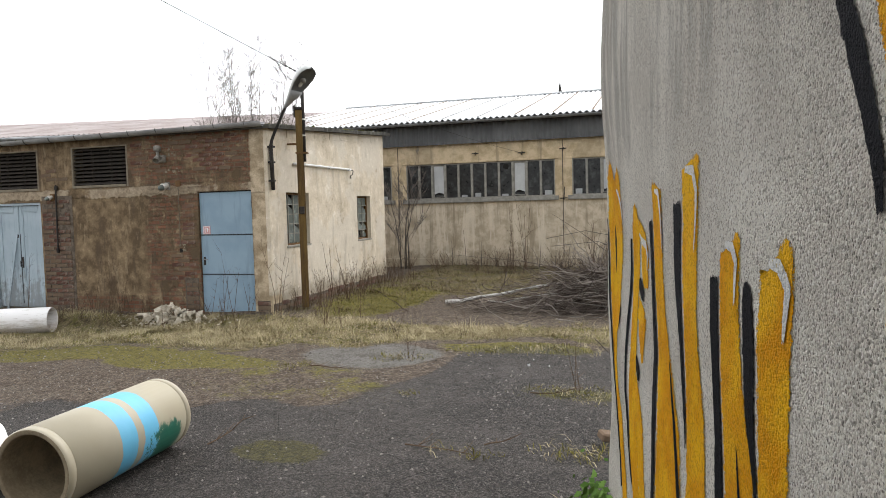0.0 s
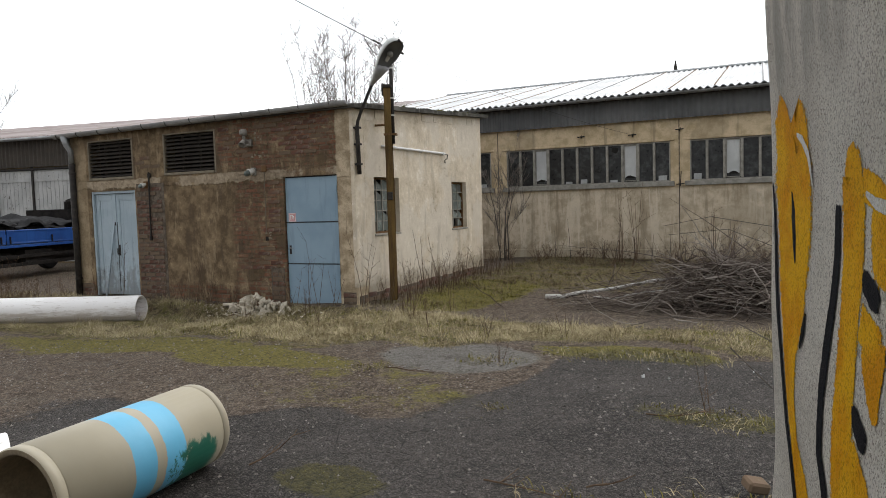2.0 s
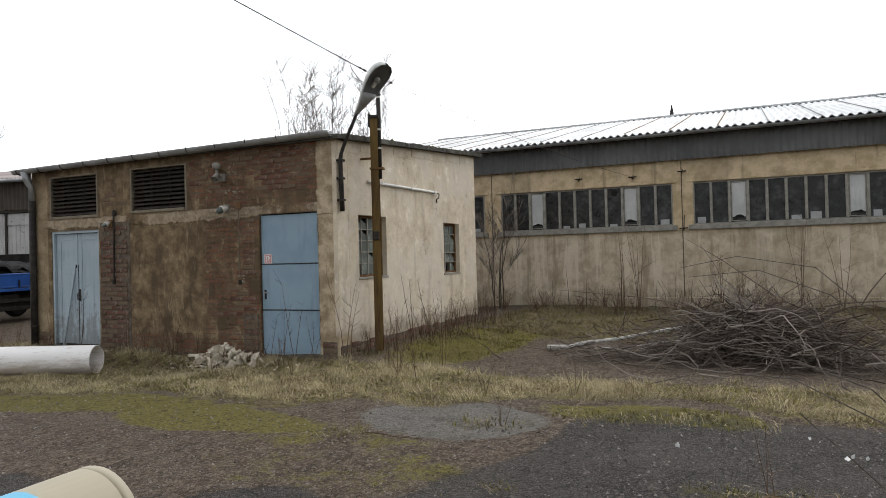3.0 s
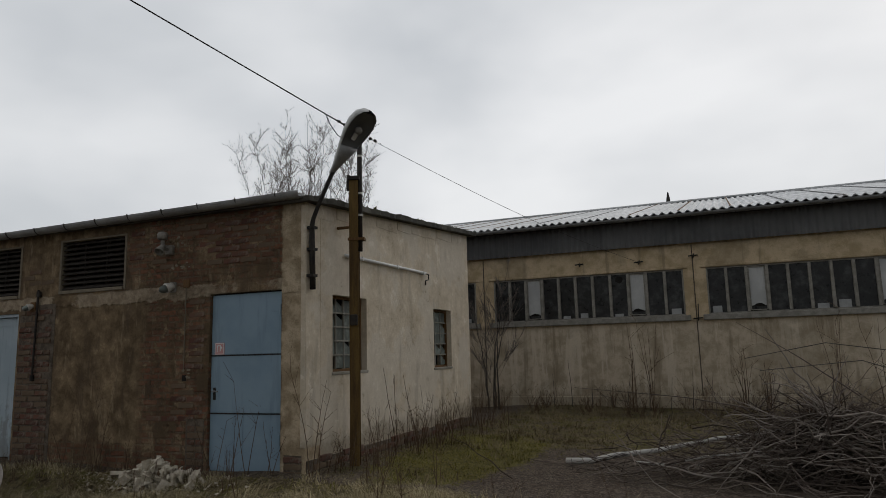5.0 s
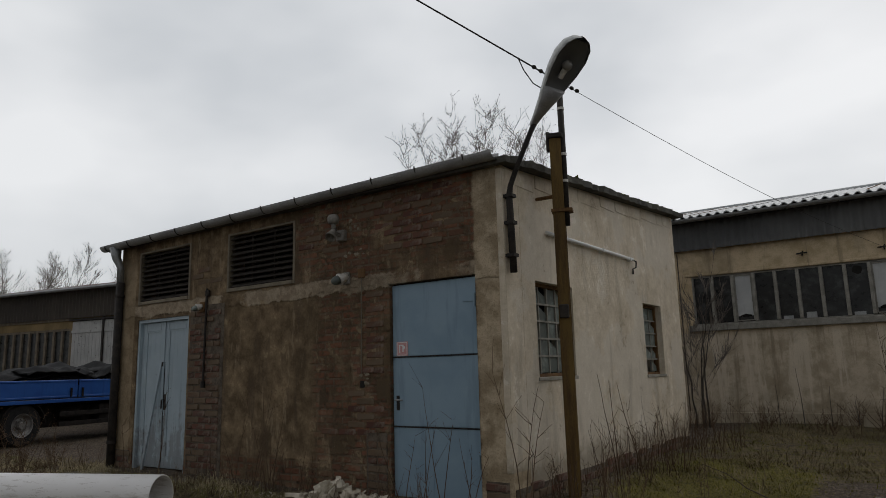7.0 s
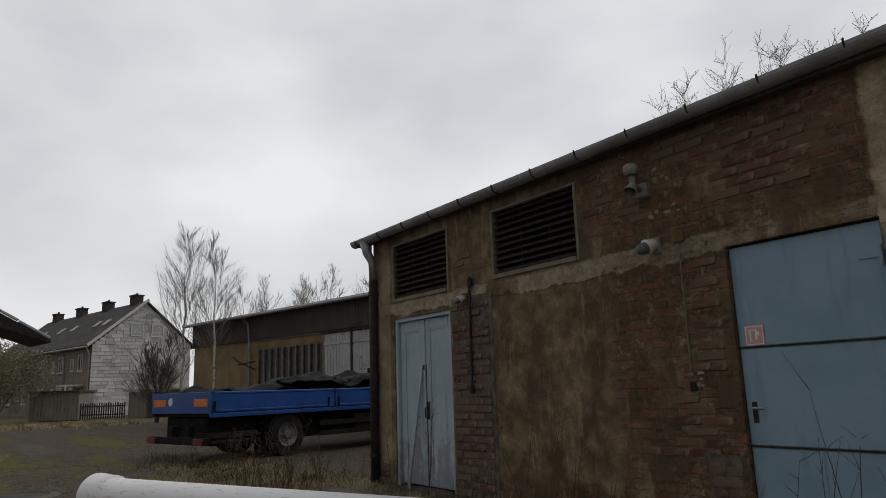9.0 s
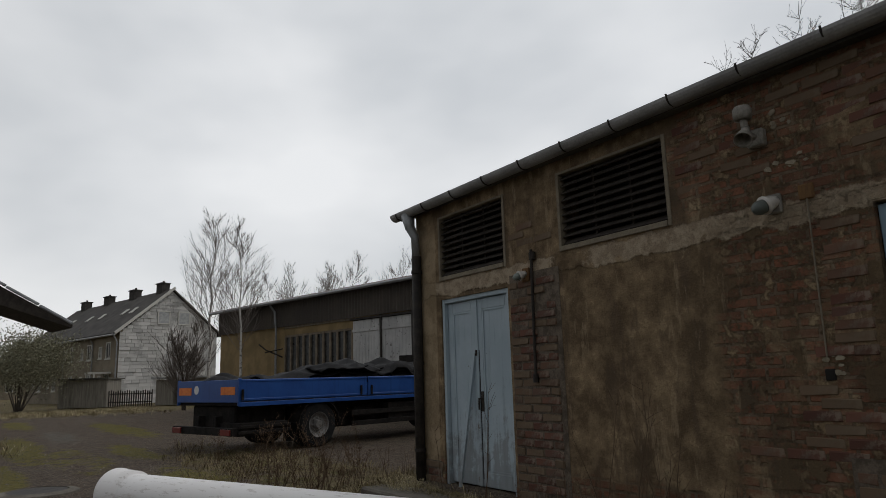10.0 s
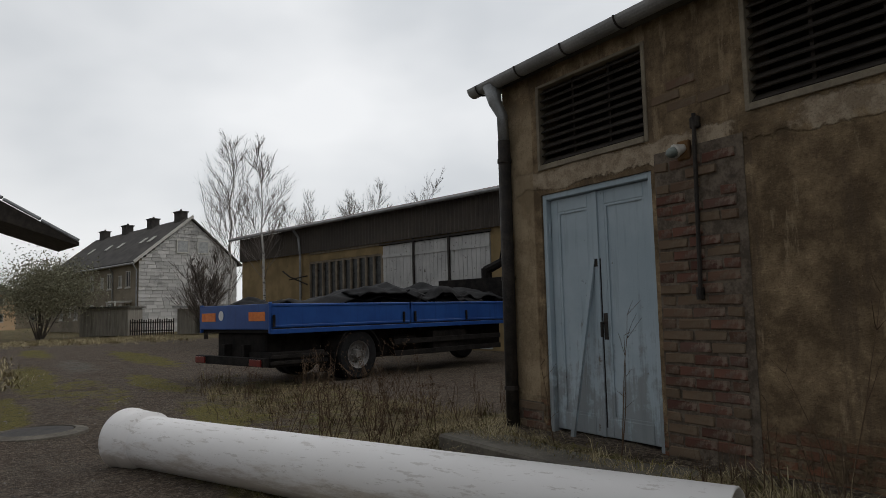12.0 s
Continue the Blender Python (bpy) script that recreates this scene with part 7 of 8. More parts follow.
def build_tree(name, at, height, label, category, seed, spread=0.32, stems=1, trunk_r=0.09, bark=BARK, levels=3, buds=0, droop=0.0, dense=1.0, first=0.25, fine=0.004):
    rnd = random.Random(seed)
    t = root(name, at, label, category)
    tb, cv, cf, ends = bmesh.new(), [], [], []

    def twig(a, b, r0, r1):
        d = (b - a).normalized()
        s = d.orthogonal().normalized()
        u = d.cross(s)
        k = len(cv)
        for p, r in ((a, r0), (b, r1)):
            for q in range(3):
                w = 2.1 * q
                cv.append(p + (s * math.cos(w) + u * math.sin(w)) * r)
        for q in range(3):
            cf.append((k + q, k + (q + 1) % 3, k + 3 + (q + 1) % 3, k + 3 + q))

    def grow(p, d, length, r, level):
        n = 4
        pts = [p]
        for i in range(n):
            d = (d + Vector((rnd.uniform(-1, 1), rnd.uniform(-1, 1), rnd.uniform(-0.4, 0.8) - droop * level)) * 0.10).normalized()
            q = pts[-1] + d * (length / n)
            twig(pts[-1], q, r * (1 - i / n * 0.6), r * (1 - (i + 1) / n * 0.6))
            pts.append(q)
        ends.append(pts[-1])
        if level >= levels:
            return
        for i in range((5 if level == 1 else 3) + rnd.randint(0, 2)):
            f = rnd.uniform(0.25, 1.0)
            k = min(int(f * n), n - 1)
            b = pts[k].lerp(pts[k + 1], f * n - k)
            e = (d + Vector((rnd.uniform(-1, 1), rnd.uniform(-1, 1), rnd.uniform(-0.1, 0.9))) * 0.5).normalized()
            grow(b, e, length * rnd.uniform(0.45, 0.8), max(r * 0.5, fine), level + 1)

    for s in range(stems):
        base = Vector(at) + Vector((rnd.uniform(-1, 1), rnd.uniform(-1, 1), 0)) * (0.12 * (stems > 1))
        lean = Vector((rnd.uniform(-1, 1), rnd.uniform(-1, 1), 0)) * (0.04 if stems == 1 else 0.28)
        hgt = height * (1 if s == 0 else rnd.uniform(0.65, 0.95))
        pts = [base - Vector((0, 0, 0.1))]
        n = 9
        for i in range(1, n + 1):
            f = i / n
            pts.append(base + Vector((0, 0, hgt * f)) + lean * hgt * f * f + Vector((rnd.uniform(-1, 1), rnd.uniform(-1, 1), 0)) * 0.012 * hgt)
        tube(tb, pts, [trunk_r * (1 - 0.93 * i / n) for i in range(n + 1)], 7)
        for i in range(int(15 * dense)):
            f = first + (0.97 - first) * (i + rnd.random()) / int(15 * dense)
            k = min(int(f * n), n - 1)
            b = pts[k].lerp(pts[k + 1], f * n - k)
            a = rnd.uniform(0, 2 * math.pi)
            e = Vector((math.cos(a), math.sin(a), rnd.uniform(0.9, 1.9))).normalized()
            grow(b, e, hgt * spread * (1.15 - f) * rnd.uniform(0.7, 1.2), max(trunk_r * 0.2 * (1.1 - f), fine), 1)
    part("trunk", tb, bark, t, smooth=True)
    py_ob("crown", cv, cf, TWIG, t)
    if buds:
        bv, bf = [], []
        for e in ends:
            for _ in range(buds):
                c = e + Vector((rnd.gauss(0, 0.05), rnd.gauss(0, 0.05), rnd.gauss(0, 0.06)))
                s = rnd.uniform(0.008, 0.016)
                k = len(bv)
                bv += [c + Vector((s, 0, 0)), c + Vector((-s, 0, 0)), c + Vector((0, s, s)), c + Vector((0, -s * 0.4, -s))]
                bf += [(k, k + 1, k + 2), (k, k + 3, k + 1)]
        py_ob("buds", bv, bf, CATKIN, t)
    return t


build_tree("birch", (-43.7, 16.1, -0.1), 10.6, "tall bare birch beside the workshop gable", "tree", 11, 0.30, 1, 0.11, BIRCH, 3, 0, 0.1, 3.0, 0.2, 0.007)
build_tree("birch", (-33.7, 14.6, -0.1), 8.0, "slender bare birch before the workshop wall", "tree", 12, 0.26, 1, 0.075, BIRCH, 3, 0, 0.1, 2.8, 0.3, 0.006)
build_tree("bare_shrub", (-44.5, 15.0, -0.1), 4.6, "bare bushy shrub by the workshop", "shrub", 13, 0.42, 5, 0.05, BARK, 3, 0, 0, 1.4, 0.1, 0.008)
def build_fan_birch(at, tall, label, seed, stems, fan, r=0.03):
    """Upright birch shoots fanning from one stool, with short budding twigs all along."""
    rnd = random.Random(seed)
    t = root("birch", at, label, "tree")
    cv, cf, bv, bf = [], [], [], []

    def stick(a, b, r0, r1):
        d = (b - a).normalized()
        s = d.orthogonal().normalized()
        u = d.cross(s)
        k = len(cv)
        for p, q in ((a, r0), (b, r1)):
            for w in (0.0, 2.1, 4.2):
                cv.append(p + (s * math.cos(w) + u * math.sin(w)) * q)
        for q in range(3):
            cf.append((k + q, k + (q + 1) % 3, k + 3 + (q + 1) % 3, k + 3 + q))

    def bud(c):
        s = rnd.uniform(0.007, 0.014)
        k = len(bv)
        bv.extend([c + Vector((s, 0, 0)), c + Vector((-s, 0, 0)), c + Vector((0, s, s)), c + Vector((0, -s * 0.4, -s))])
        bf.extend([(k, k + 1, k + 2), (k, k + 3, k + 1)])

    for i in range(stems):
        a = rnd.uniform(0, 2 * math.pi)
        f = fan * (i / max(stems - 1, 1)) ** 0.7
        out = Vector((math.cos(a), math.sin(a), 0)) * f
        h = tall * (1 - 0.12 * (f / max(fan, 0.1)) ** 1.5) * rnd.uniform(0.90, 1.0)
        n = 12
        pts = [Vector(at) + Vector((0, 0, -0.1))]
        for j in range(1, n + 1):
            g = j / n
            pts.append(Vector(at) + out * g ** 0.8 + Vector((rnd.gauss(0, 0.03), rnd.gauss(0, 0.03), h * g)))
        bm = bmesh.new()
        tube(bm, pts, [r * (1 - 0.9 * j / n) for j in range(n + 1)], 6)
        part("trunk", bm, BARK, t, smooth=True)
        for _ in range(34):
            g = rnd.uniform(0.50, 0.99)
            k = min(int(g * n), n - 1)
            b = pts[k].lerp(pts[k + 1], g * n - k)
            w = rnd.uniform(0, 2 * math.pi)
            d = Vector((math.cos(w), math.sin(w), rnd.uniform(0.5, 1.7))).normalized()
            L = (0.35 + 1.1 * (1.02 - g)) * rnd.uniform(0.5, 1.1)
            p = b
            m = 4
            for q in range(m):
                d = (d + Vector((rnd.gauss(0, 0.13), rnd.gauss(0, 0.13), rnd.gauss(0.1, 0.1)))).normalized()
                e = p + d * (L / m)
                stick(p, e, 0.0046 - 0.0007 * q, 0.004 - 0.0007 * q)
                for _k in range(2):
                    v = (d + Vector((rnd.gauss(0, 0.7), rnd.gauss(0, 0.7), rnd.gauss(0.2, 0.5)))).normalized()
                    o = p.lerp(e, rnd.random())
                    z = o + v * rnd.uniform(0.06, 0.20)
                    stick(o, z, 0.0029, 0.0022)
                    if rnd.random() < 0.6:
                        bud(z)
                p = e
            bud(p)
    py_ob("crown", cv, cf, TWIG, t)
    tagged(py_ob("bud_haze", bv, bf, TWIG, t), kind="stuff")


build_fan_birch((-9.4, 15.45, 0.0), 6.6, "bare budding birch shoots behind the pump house", 14, 19, 1.95, 0.019)
build_fan_birch((-10.4, 15.5, 0.0), 6.3, "thin bare birch sapling behind the pump house", 15, 3, 0.45, 0.014)
for i, (x, y, hh) in enumerate(((-58, 26.5, 11.0), (-62, 31, 12.0), (-54, 29, 11.5), (-66, 28, 11.0), (-51, 30.5, 11.0), (-70, 33, 12.0))):
    build_tree("bare_tree", (x, y, -0.1), hh, "bare tree beyond the workshop roof", "tree", 30 + i, 0.30, 2, 0.08, BARK, 3, 0, 0, 2.2, 0.3, 0.0065)


def build_bush(name, at, rx, ry, h, n, label, seed, c1, c2):
    """A budding bush: stems, and many small leaves in an uneven crown."""
    rnd = random.Random(seed)
    t = root(name, at, label, "bush")
    bm = bmesh.new()
    tips = []
    for i in range(16):
        a = rnd.uniform(0, 2 * math.pi)
        e = Vector(at) + Vector((math.cos(a) * rx * rnd.uniform(0.2, 0.9), math.sin(a) * ry * rnd.uniform(0.2, 0.9), h * rnd.uniform(0.55, 1.0)))
        b = Vector(at) + Vector((math.cos(a) * 0.2, math.sin(a) * 0.2, 0))
        mid = b.lerp(e, 0.5) + Vector((0, 0, 0.2 * h))
        tube(bm, [b, mid, e], [0.05, 0.03, 0.008], 4)
        tips += [mid, e, mid.lerp(e, 0.5)]
    part("stem_clump", bm, BARK, t)
    vv, ff = [], []
    for _ in range(n):
        c = rnd.choice(tips) + Vector((rnd.gauss(0, rx * 0.22), rnd.gauss(0, ry * 0.22), rnd.gauss(0, h * 0.14)))
        c.z = max(c.z, at[2] + 0.15)
        s = rnd.uniform(0.04, 0.09)
        d = Vector((rnd.gauss(0, 1), rnd.gauss(0, 1), rnd.gauss(0, 1))).normalized()
        e = d.orthogonal().normalized()
        k = len(vv)
        vv += [c - d * s, c + e * s * 0.5, c + d * s, c - e * s * 0.5]
        ff.append((k, k + 1, k + 2, k + 3))
    py_ob("leaves", vv, ff, leaf_material(name + "_leaf", c1, c2), t)


build_bush("budding_bush", (-56.2, 8.0, -0.1), 3.3, 3.2, 4.3, 26000, "large bush with pale green spring buds", 51, (0.13, 0.125, 0.085), (0.42, 0.41, 0.30))
build_bush("low_bush", (-57.4, 17.6, -0.1), 1.0, 1.0, 1.5, 900, "dark low bush by the lean-to", 52, (0.03, 0.035, 0.018), (0.07, 0.08, 0.035))
build_bush("hedge_bush", (-60.0, 3.0, -0.1), 4.0, 3.0, 2.4, 3000, "dark brown leafless hedge at the yard edge", 53, (0.05, 0.04, 0.03), (0.11, 0.095, 0.06))


# ---------------------------------------------------------------- fittings on the pump house front
MAT["aged"] = simple("weathered_grey_enamel", (0.16, 0.15, 0.13), (0.30, 0.28, 0.25), 14, 0.6)


def build_fittings():
    y = PY0
    # horn-shaped siren and its plaster patch
    s = root("siren", (-7.74, y, 2.68), "old grey siren horn on the rendered wall", "siren")
    part("base", boxes((-7.80, -7.68, y - 0.06, y, 2.60, 2.72), bevel=0.01), MAT["aged"], s)
    bm = bmesh.new()
    lathe(bm, (-7.76, y - 0.13, 2.78), (-7.76, y - 0.13, 3.0), [(0.0, 0.02), (0.0, 0.055), (0.03, 0.062), (0.07, 0.062), (0.09, 0.05), (0.10, 0.01)], 16)
    part("cap", bm, MAT["aged"], s, smooth=True)
    part("arm", tubes(([(-7.74, y - 0.03, 2.66), (-7.75, y - 0.13, 2.68), (-7.76, y - 0.13, 2.80)], 0.025, 8)), MAT["aged"], s, smooth=True)
    bm = bmesh.new()
    lathe(bm, (-7.75, y - 0.12, 2.72), (-7.72, y - 0.26, 2.55), [(0.0, 0.025), (0.05, 0.035), (0.13, 0.06), (0.14, 0.06), (0.13, 0.05), (0.03, 0.02)], 16)
    part("horn", bm, MAT["aged"], s, smooth=True)
    # bulkhead lamp with glass dome
    for x, z, name, lab in ((-7.68, 2.17, "wall_lamp", "white porcelain wall lamp with glass dome"), (-10.14, 2.05, "wall_lamp", "small rusty wall lamp above brick")):
        w = root(name, (x, y, z), lab, "wall lamp")
        d = Vector((-0.35, -0.8, -0.35)).normalized()
        a = Vector((x, y - 0.05, z + 0.03))
        q = 0.75 if x > -9 else 0.55
        bm = bmesh.new()
        lathe(bm, a, a + d, [(u * q, v * q) for u, v in ((-0.05, 0.01), (-0.05, 0.045), (0.0, 0.06), (0.05, 0.075), (0.07, 0.085), (0.085, 0.085), (0.085, 0.01))], 18)
        part("base", bm, MAT["porcelain"], w, smooth=True)
        bm = bmesh.new()
        lathe(bm, a + d * 0.085 * q, a + d, [(u * q, v * q) for u, v in ((0.0, 0.01), (0.0, 0.062), (0.05, 0.064), (0.09, 0.05), (0.115, 0.02), (0.12, 0.002))], 16, closed=False)
        part("glass_dome", bm, MAT["glass_block"], w, smooth=True)
        part("bracket", boxes((x - 0.05, x + 0.05, y - 0.03, y, z - 0.04, z + 0.09), bevel=0.008), MAT["aged"] if x > -9 else MAT["rust"], w)
    # conduits
    c = root("conduit", (-10.0, y, 1.1), "rusty conduit down the bare brick", "conduit")
    part("tube", tubes(([(-10.04, y - 0.03, 2.30), (-10.045, y - 0.03, 2.1), (-10.055, y - 0.03, 1.6), (-10.065, y - 0.03, 1.12)], 0.014, 8)), MAT["black_iron"], c)
    part("end", tubes(([(-10.065, y - 0.03, 1.16), (-10.065, y - 0.03, 1.08)], 0.026, 8)), MAT["black_iron"], c)
    part("junction", boxes((-10.075, -10.005, y - 0.04, y, 2.2, 2.28), bevel=0.01), MAT["slat"], c)
    c = root("conduit", (-7.48, y, 1.1), "thin grey conduit down to a broken switch hole", "conduit")
    part("tube", tubes(([(-7.47, y - 0.012, 2.22), (-7.475, y - 0.012, 1.2)], 0.006, 6)), MAT["frame_tan"], c)
    part("box", boxes((-7.52, -7.42, y - 0.02, y, 2.18, 2.28), bevel=0.008), MAT["rust"], c)
    # near-black block set on the wall for the shade in the switch hole
    part("switch_hole_shade", boxes((-7.505, -7.44, y - 0.006, y + 0.01, 1.06, 1.13), bevel=0.006), MAT["dark"], c)
    # flaked plaster rims, pale
    rnd = random.Random(17)
    flakes = root("plaster_flakes", (-7.6, y, 2.4), "pale broken plaster patches clinging to the brick", "plaster")
    for x, z, n, sx, sz in ((-7.52, 2.44, 7, 0.10, 0.02), (-7.60, 2.72, 5, 0.04, 0.05), (-7.44, 1.16, 7, 0.05, 0.06)):
        for _ in range(n):
            cx, cz = rnd.gauss(x, sx), rnd.gauss(z, sz)
            r = rnd.uniform(0.008, 0.024)
            bm = bmesh.new()
            k = rnd.randint(5, 8)
            ring = [bm.verts.new((cx + r * rnd.uniform(0.6, 1.2) * math.cos(2 * math.pi * i / k) * 1.3, y - rnd.uniform(0.003, 0.008), cz + r * rnd.uniform(0.5, 1.1) * math.sin(2 * math.pi * i / k))) for i in range(k)]
            back = [bm.verts.new((v.co.x, y, v.co.z)) for v in ring]
            bm.faces.new(ring)
            for i in range(k):
                bm.faces.new((ring[i], ring[(i + 1) % k], back[(i + 1) % k], back[i]))
            part("flake", bm, FLAKE, flakes)


FLAKE = simple("old_plaster_flake", (0.20, 0.17, 0.125), (0.32, 0.28, 0.21), 14, 0.95)
build_fittings()


# ---------------------------------------------------------------- rubble, slabs, small things
STONE = simple("pale_rubble", (0.34, 0.30, 0.23), (0.58, 0.525, 0.435), 9, 0.95, 0, 0.5, 40)


def chunk(bm, c, s, rnd, flat=0.7):
    r = bmesh.ops.create_cube(bm, size=1.7)
    rot = Euler((rnd.uniform(0, 6), rnd.uniform(0, 6), rnd.uniform(0, 6))).to_matrix()
    sc = Vector((rnd.uniform(0.6, 1.3), rnd.uniform(0.6, 1.1), flat * rnd.uniform(0.5, 1))) * s
    for v in r["verts"]:
        k = v.co * rnd.uniform(0.62, 1.1)
        v.co = Vector(c) + rot @ Vector((k.x * sc.x, k.y * sc.y, k.z * sc.z))


def build_rubble():
    rnd = random.Random(9)
    p = root("rubble_heap", (-7.35, 9.2, 0.0), "heap of broken pale plaster and brick before the wall", "rubble")
    for i in range(190):
        f = min(1.0, abs(rnd.gauss(0, 0.45)))
        a = rnd.uniform(0, 2 * math.pi)
        x, y = -7.32 + 0.85 * f * math.cos(a), 9.18 + 0.36 * f * math.sin(a)
        top = 0.21 * max(0, 1 - f) ** 1.1
        z = gz(x, y) + rnd.uniform(0, top) + 0.02
        bm = bmesh.new()
        chunk(bm, (x, y, z), 0.02 + 0.075 * rnd.random() ** 1.9, rnd, 0.38)
        part("chunk", bm, STONE if rnd.random() < 0.92 else MAT["brick"], p)
    bm = bmesh.new()
    for i in range(700):
        f = min(1.4, abs(rnd.gauss(0, 0.55)))
        a = rnd.uniform(0, 2 * math.pi)
        x, y = -7.45 + 1.0 * f * math.cos(a), 9.12 + 0.42 * f * math.sin(a)
        k = [Vector((x, y, gz(x, y) + rnd.uniform(0, 0.03) + 0.1 * max(0, 1 - f * 1.6))) + Vector((rnd.gauss(0, 1), rnd.gauss(0, 1), rnd.gauss(0, 0.6))) * 0.014 for _ in range(4)]
        v = [bm.verts.new(q) for q in k]
        for f3 in ((0, 1, 2), (0, 2, 3), (0, 3, 1), (1, 3, 2)):
            bm.faces.new([v[i] for i in f3])
    tagged(part("grit", bm, STONE, p), kind="stuff")
    # step slab before the wooden door
    tagged(mesh_ob("door_slab", boxes((-12.2, -9.9, 8.98, 9.66, -0.2, 0.025), bevel=0.02), MAT["concrete_dark"]), "worn concrete slab before the wooden door", "slab", kind="structure")
    # broken brick by the graffiti wall, litter
    bm = bmesh.new()
    box(bm, -0.06, 0.055, -0.05, 0.05, 0, 0.06, m=pose(-0.185, 4.62, 0.02, 8, 12, 30), bevel=0.012)
    tagged(mesh_ob("broken_brick", bm, MAT["brick"]), "broken red brick lying on the asphalt", "brick")
    for i in range(9):
        x, y = (-0.45 + rnd.uniform(-0.8, 0.6), 7.1 + rnd.uniform(-0.6, 0.35))
        bm = bmesh.new()
        chunk(bm, (x, y, gz(x, y) + 0.012), rnd.uniform(0.010, 0.022), rnd, 0.3)
        tagged(mesh_ob("litter", bm, MAT["plastic_white"]), "small white scrap of litter on the asphalt", "litter", "litter scraps")
    # loose stones over the yard
    vv, ff = [], []
    for _ in range(26000):
        x, y = rnd.uniform(-9, 1.0), rnd.uniform(2.2, 8.0)
        if rnd.random() < 0.25:
            x, y = rnd.uniform(-26, -12), rnd.uniform(4, 9)
        s = 0.0035 + 0.014 * rnd.random() ** 4.5
        z = gz(x, y)
        k = len(vv)
        a = rnd.uniform(0, 6)
        for q in range(3):
            vv.append((x + s * math.cos(a + 2.1 * q) * rnd.uniform(0.7, 1.4), y + s * math.sin(a + 2.1 * q), z - 0.002))
        vv.append((x, y, z + s * rnd.uniform(0.5, 1.0)))
        ff += [(k, k + 1, k + 3), (k + 1, k + 2, k + 3), (k + 2, k, k + 3)]
    g = py_ob("gravel", vv, ff, leaf_material("gravel_stone", (0.05, 0.045, 0.040), (0.33, 0.30, 0.27)))
    tagged(g, "loose gravel scattered over the asphalt", "gravel", kind="stuff")
    # manhole by the white pipe
    m = root("manhole", (-15.8, 6.25, -0.14), "round manhole cover in a concrete ring", "manhole")
    bm = bmesh.new()
    zz = gz(-15.8, 6.25)
    lathe(bm, (-15.8, 6.25, zz), (-15.8, 6.25, zz + 1), [(-0.05, 0.50), (0.005, 0.48), (0.025, 0.36), (0.0, 0.35)], 28, closed=False)
    part("ring", bm, MAT["concrete_dark"], m)
    bm = bmesh.new()
    lathe(bm, (-15.8, 6.25, zz), (-15.8, 6.25, zz + 1), [(0.0, 0.345), (0.018, 0.34), (0.018, 0.001)], 28, closed=False)
    part("cover", bm, MAT["black_iron"], m)


MAT["concrete_dark"] = simple("dirty_concrete", (0.085, 0.075, 0.062), (0.16, 0.145, 0.12), 3, 0.95, 0, 0.5, 40)
build_rubble()


# ---------------------------------------------------------------- brush pile
def bent(rnd, a, d, length, wob, n=5, fall=0.0):
    pts = [Vector(a)]
    d = Vector(d).normalized()
    for i in range(n):
        d = (d + Vector((rnd.uniform(-1, 1), rnd.uniform(-1, 1), rnd.uniform(-1, 1) - fall)) * wob).normalized()
        q = pts[-1] + d * (length / n)
        q.z = max(q.z, gz(q.x, q.y) + 0.01)
        pts.append(q)
    return pts


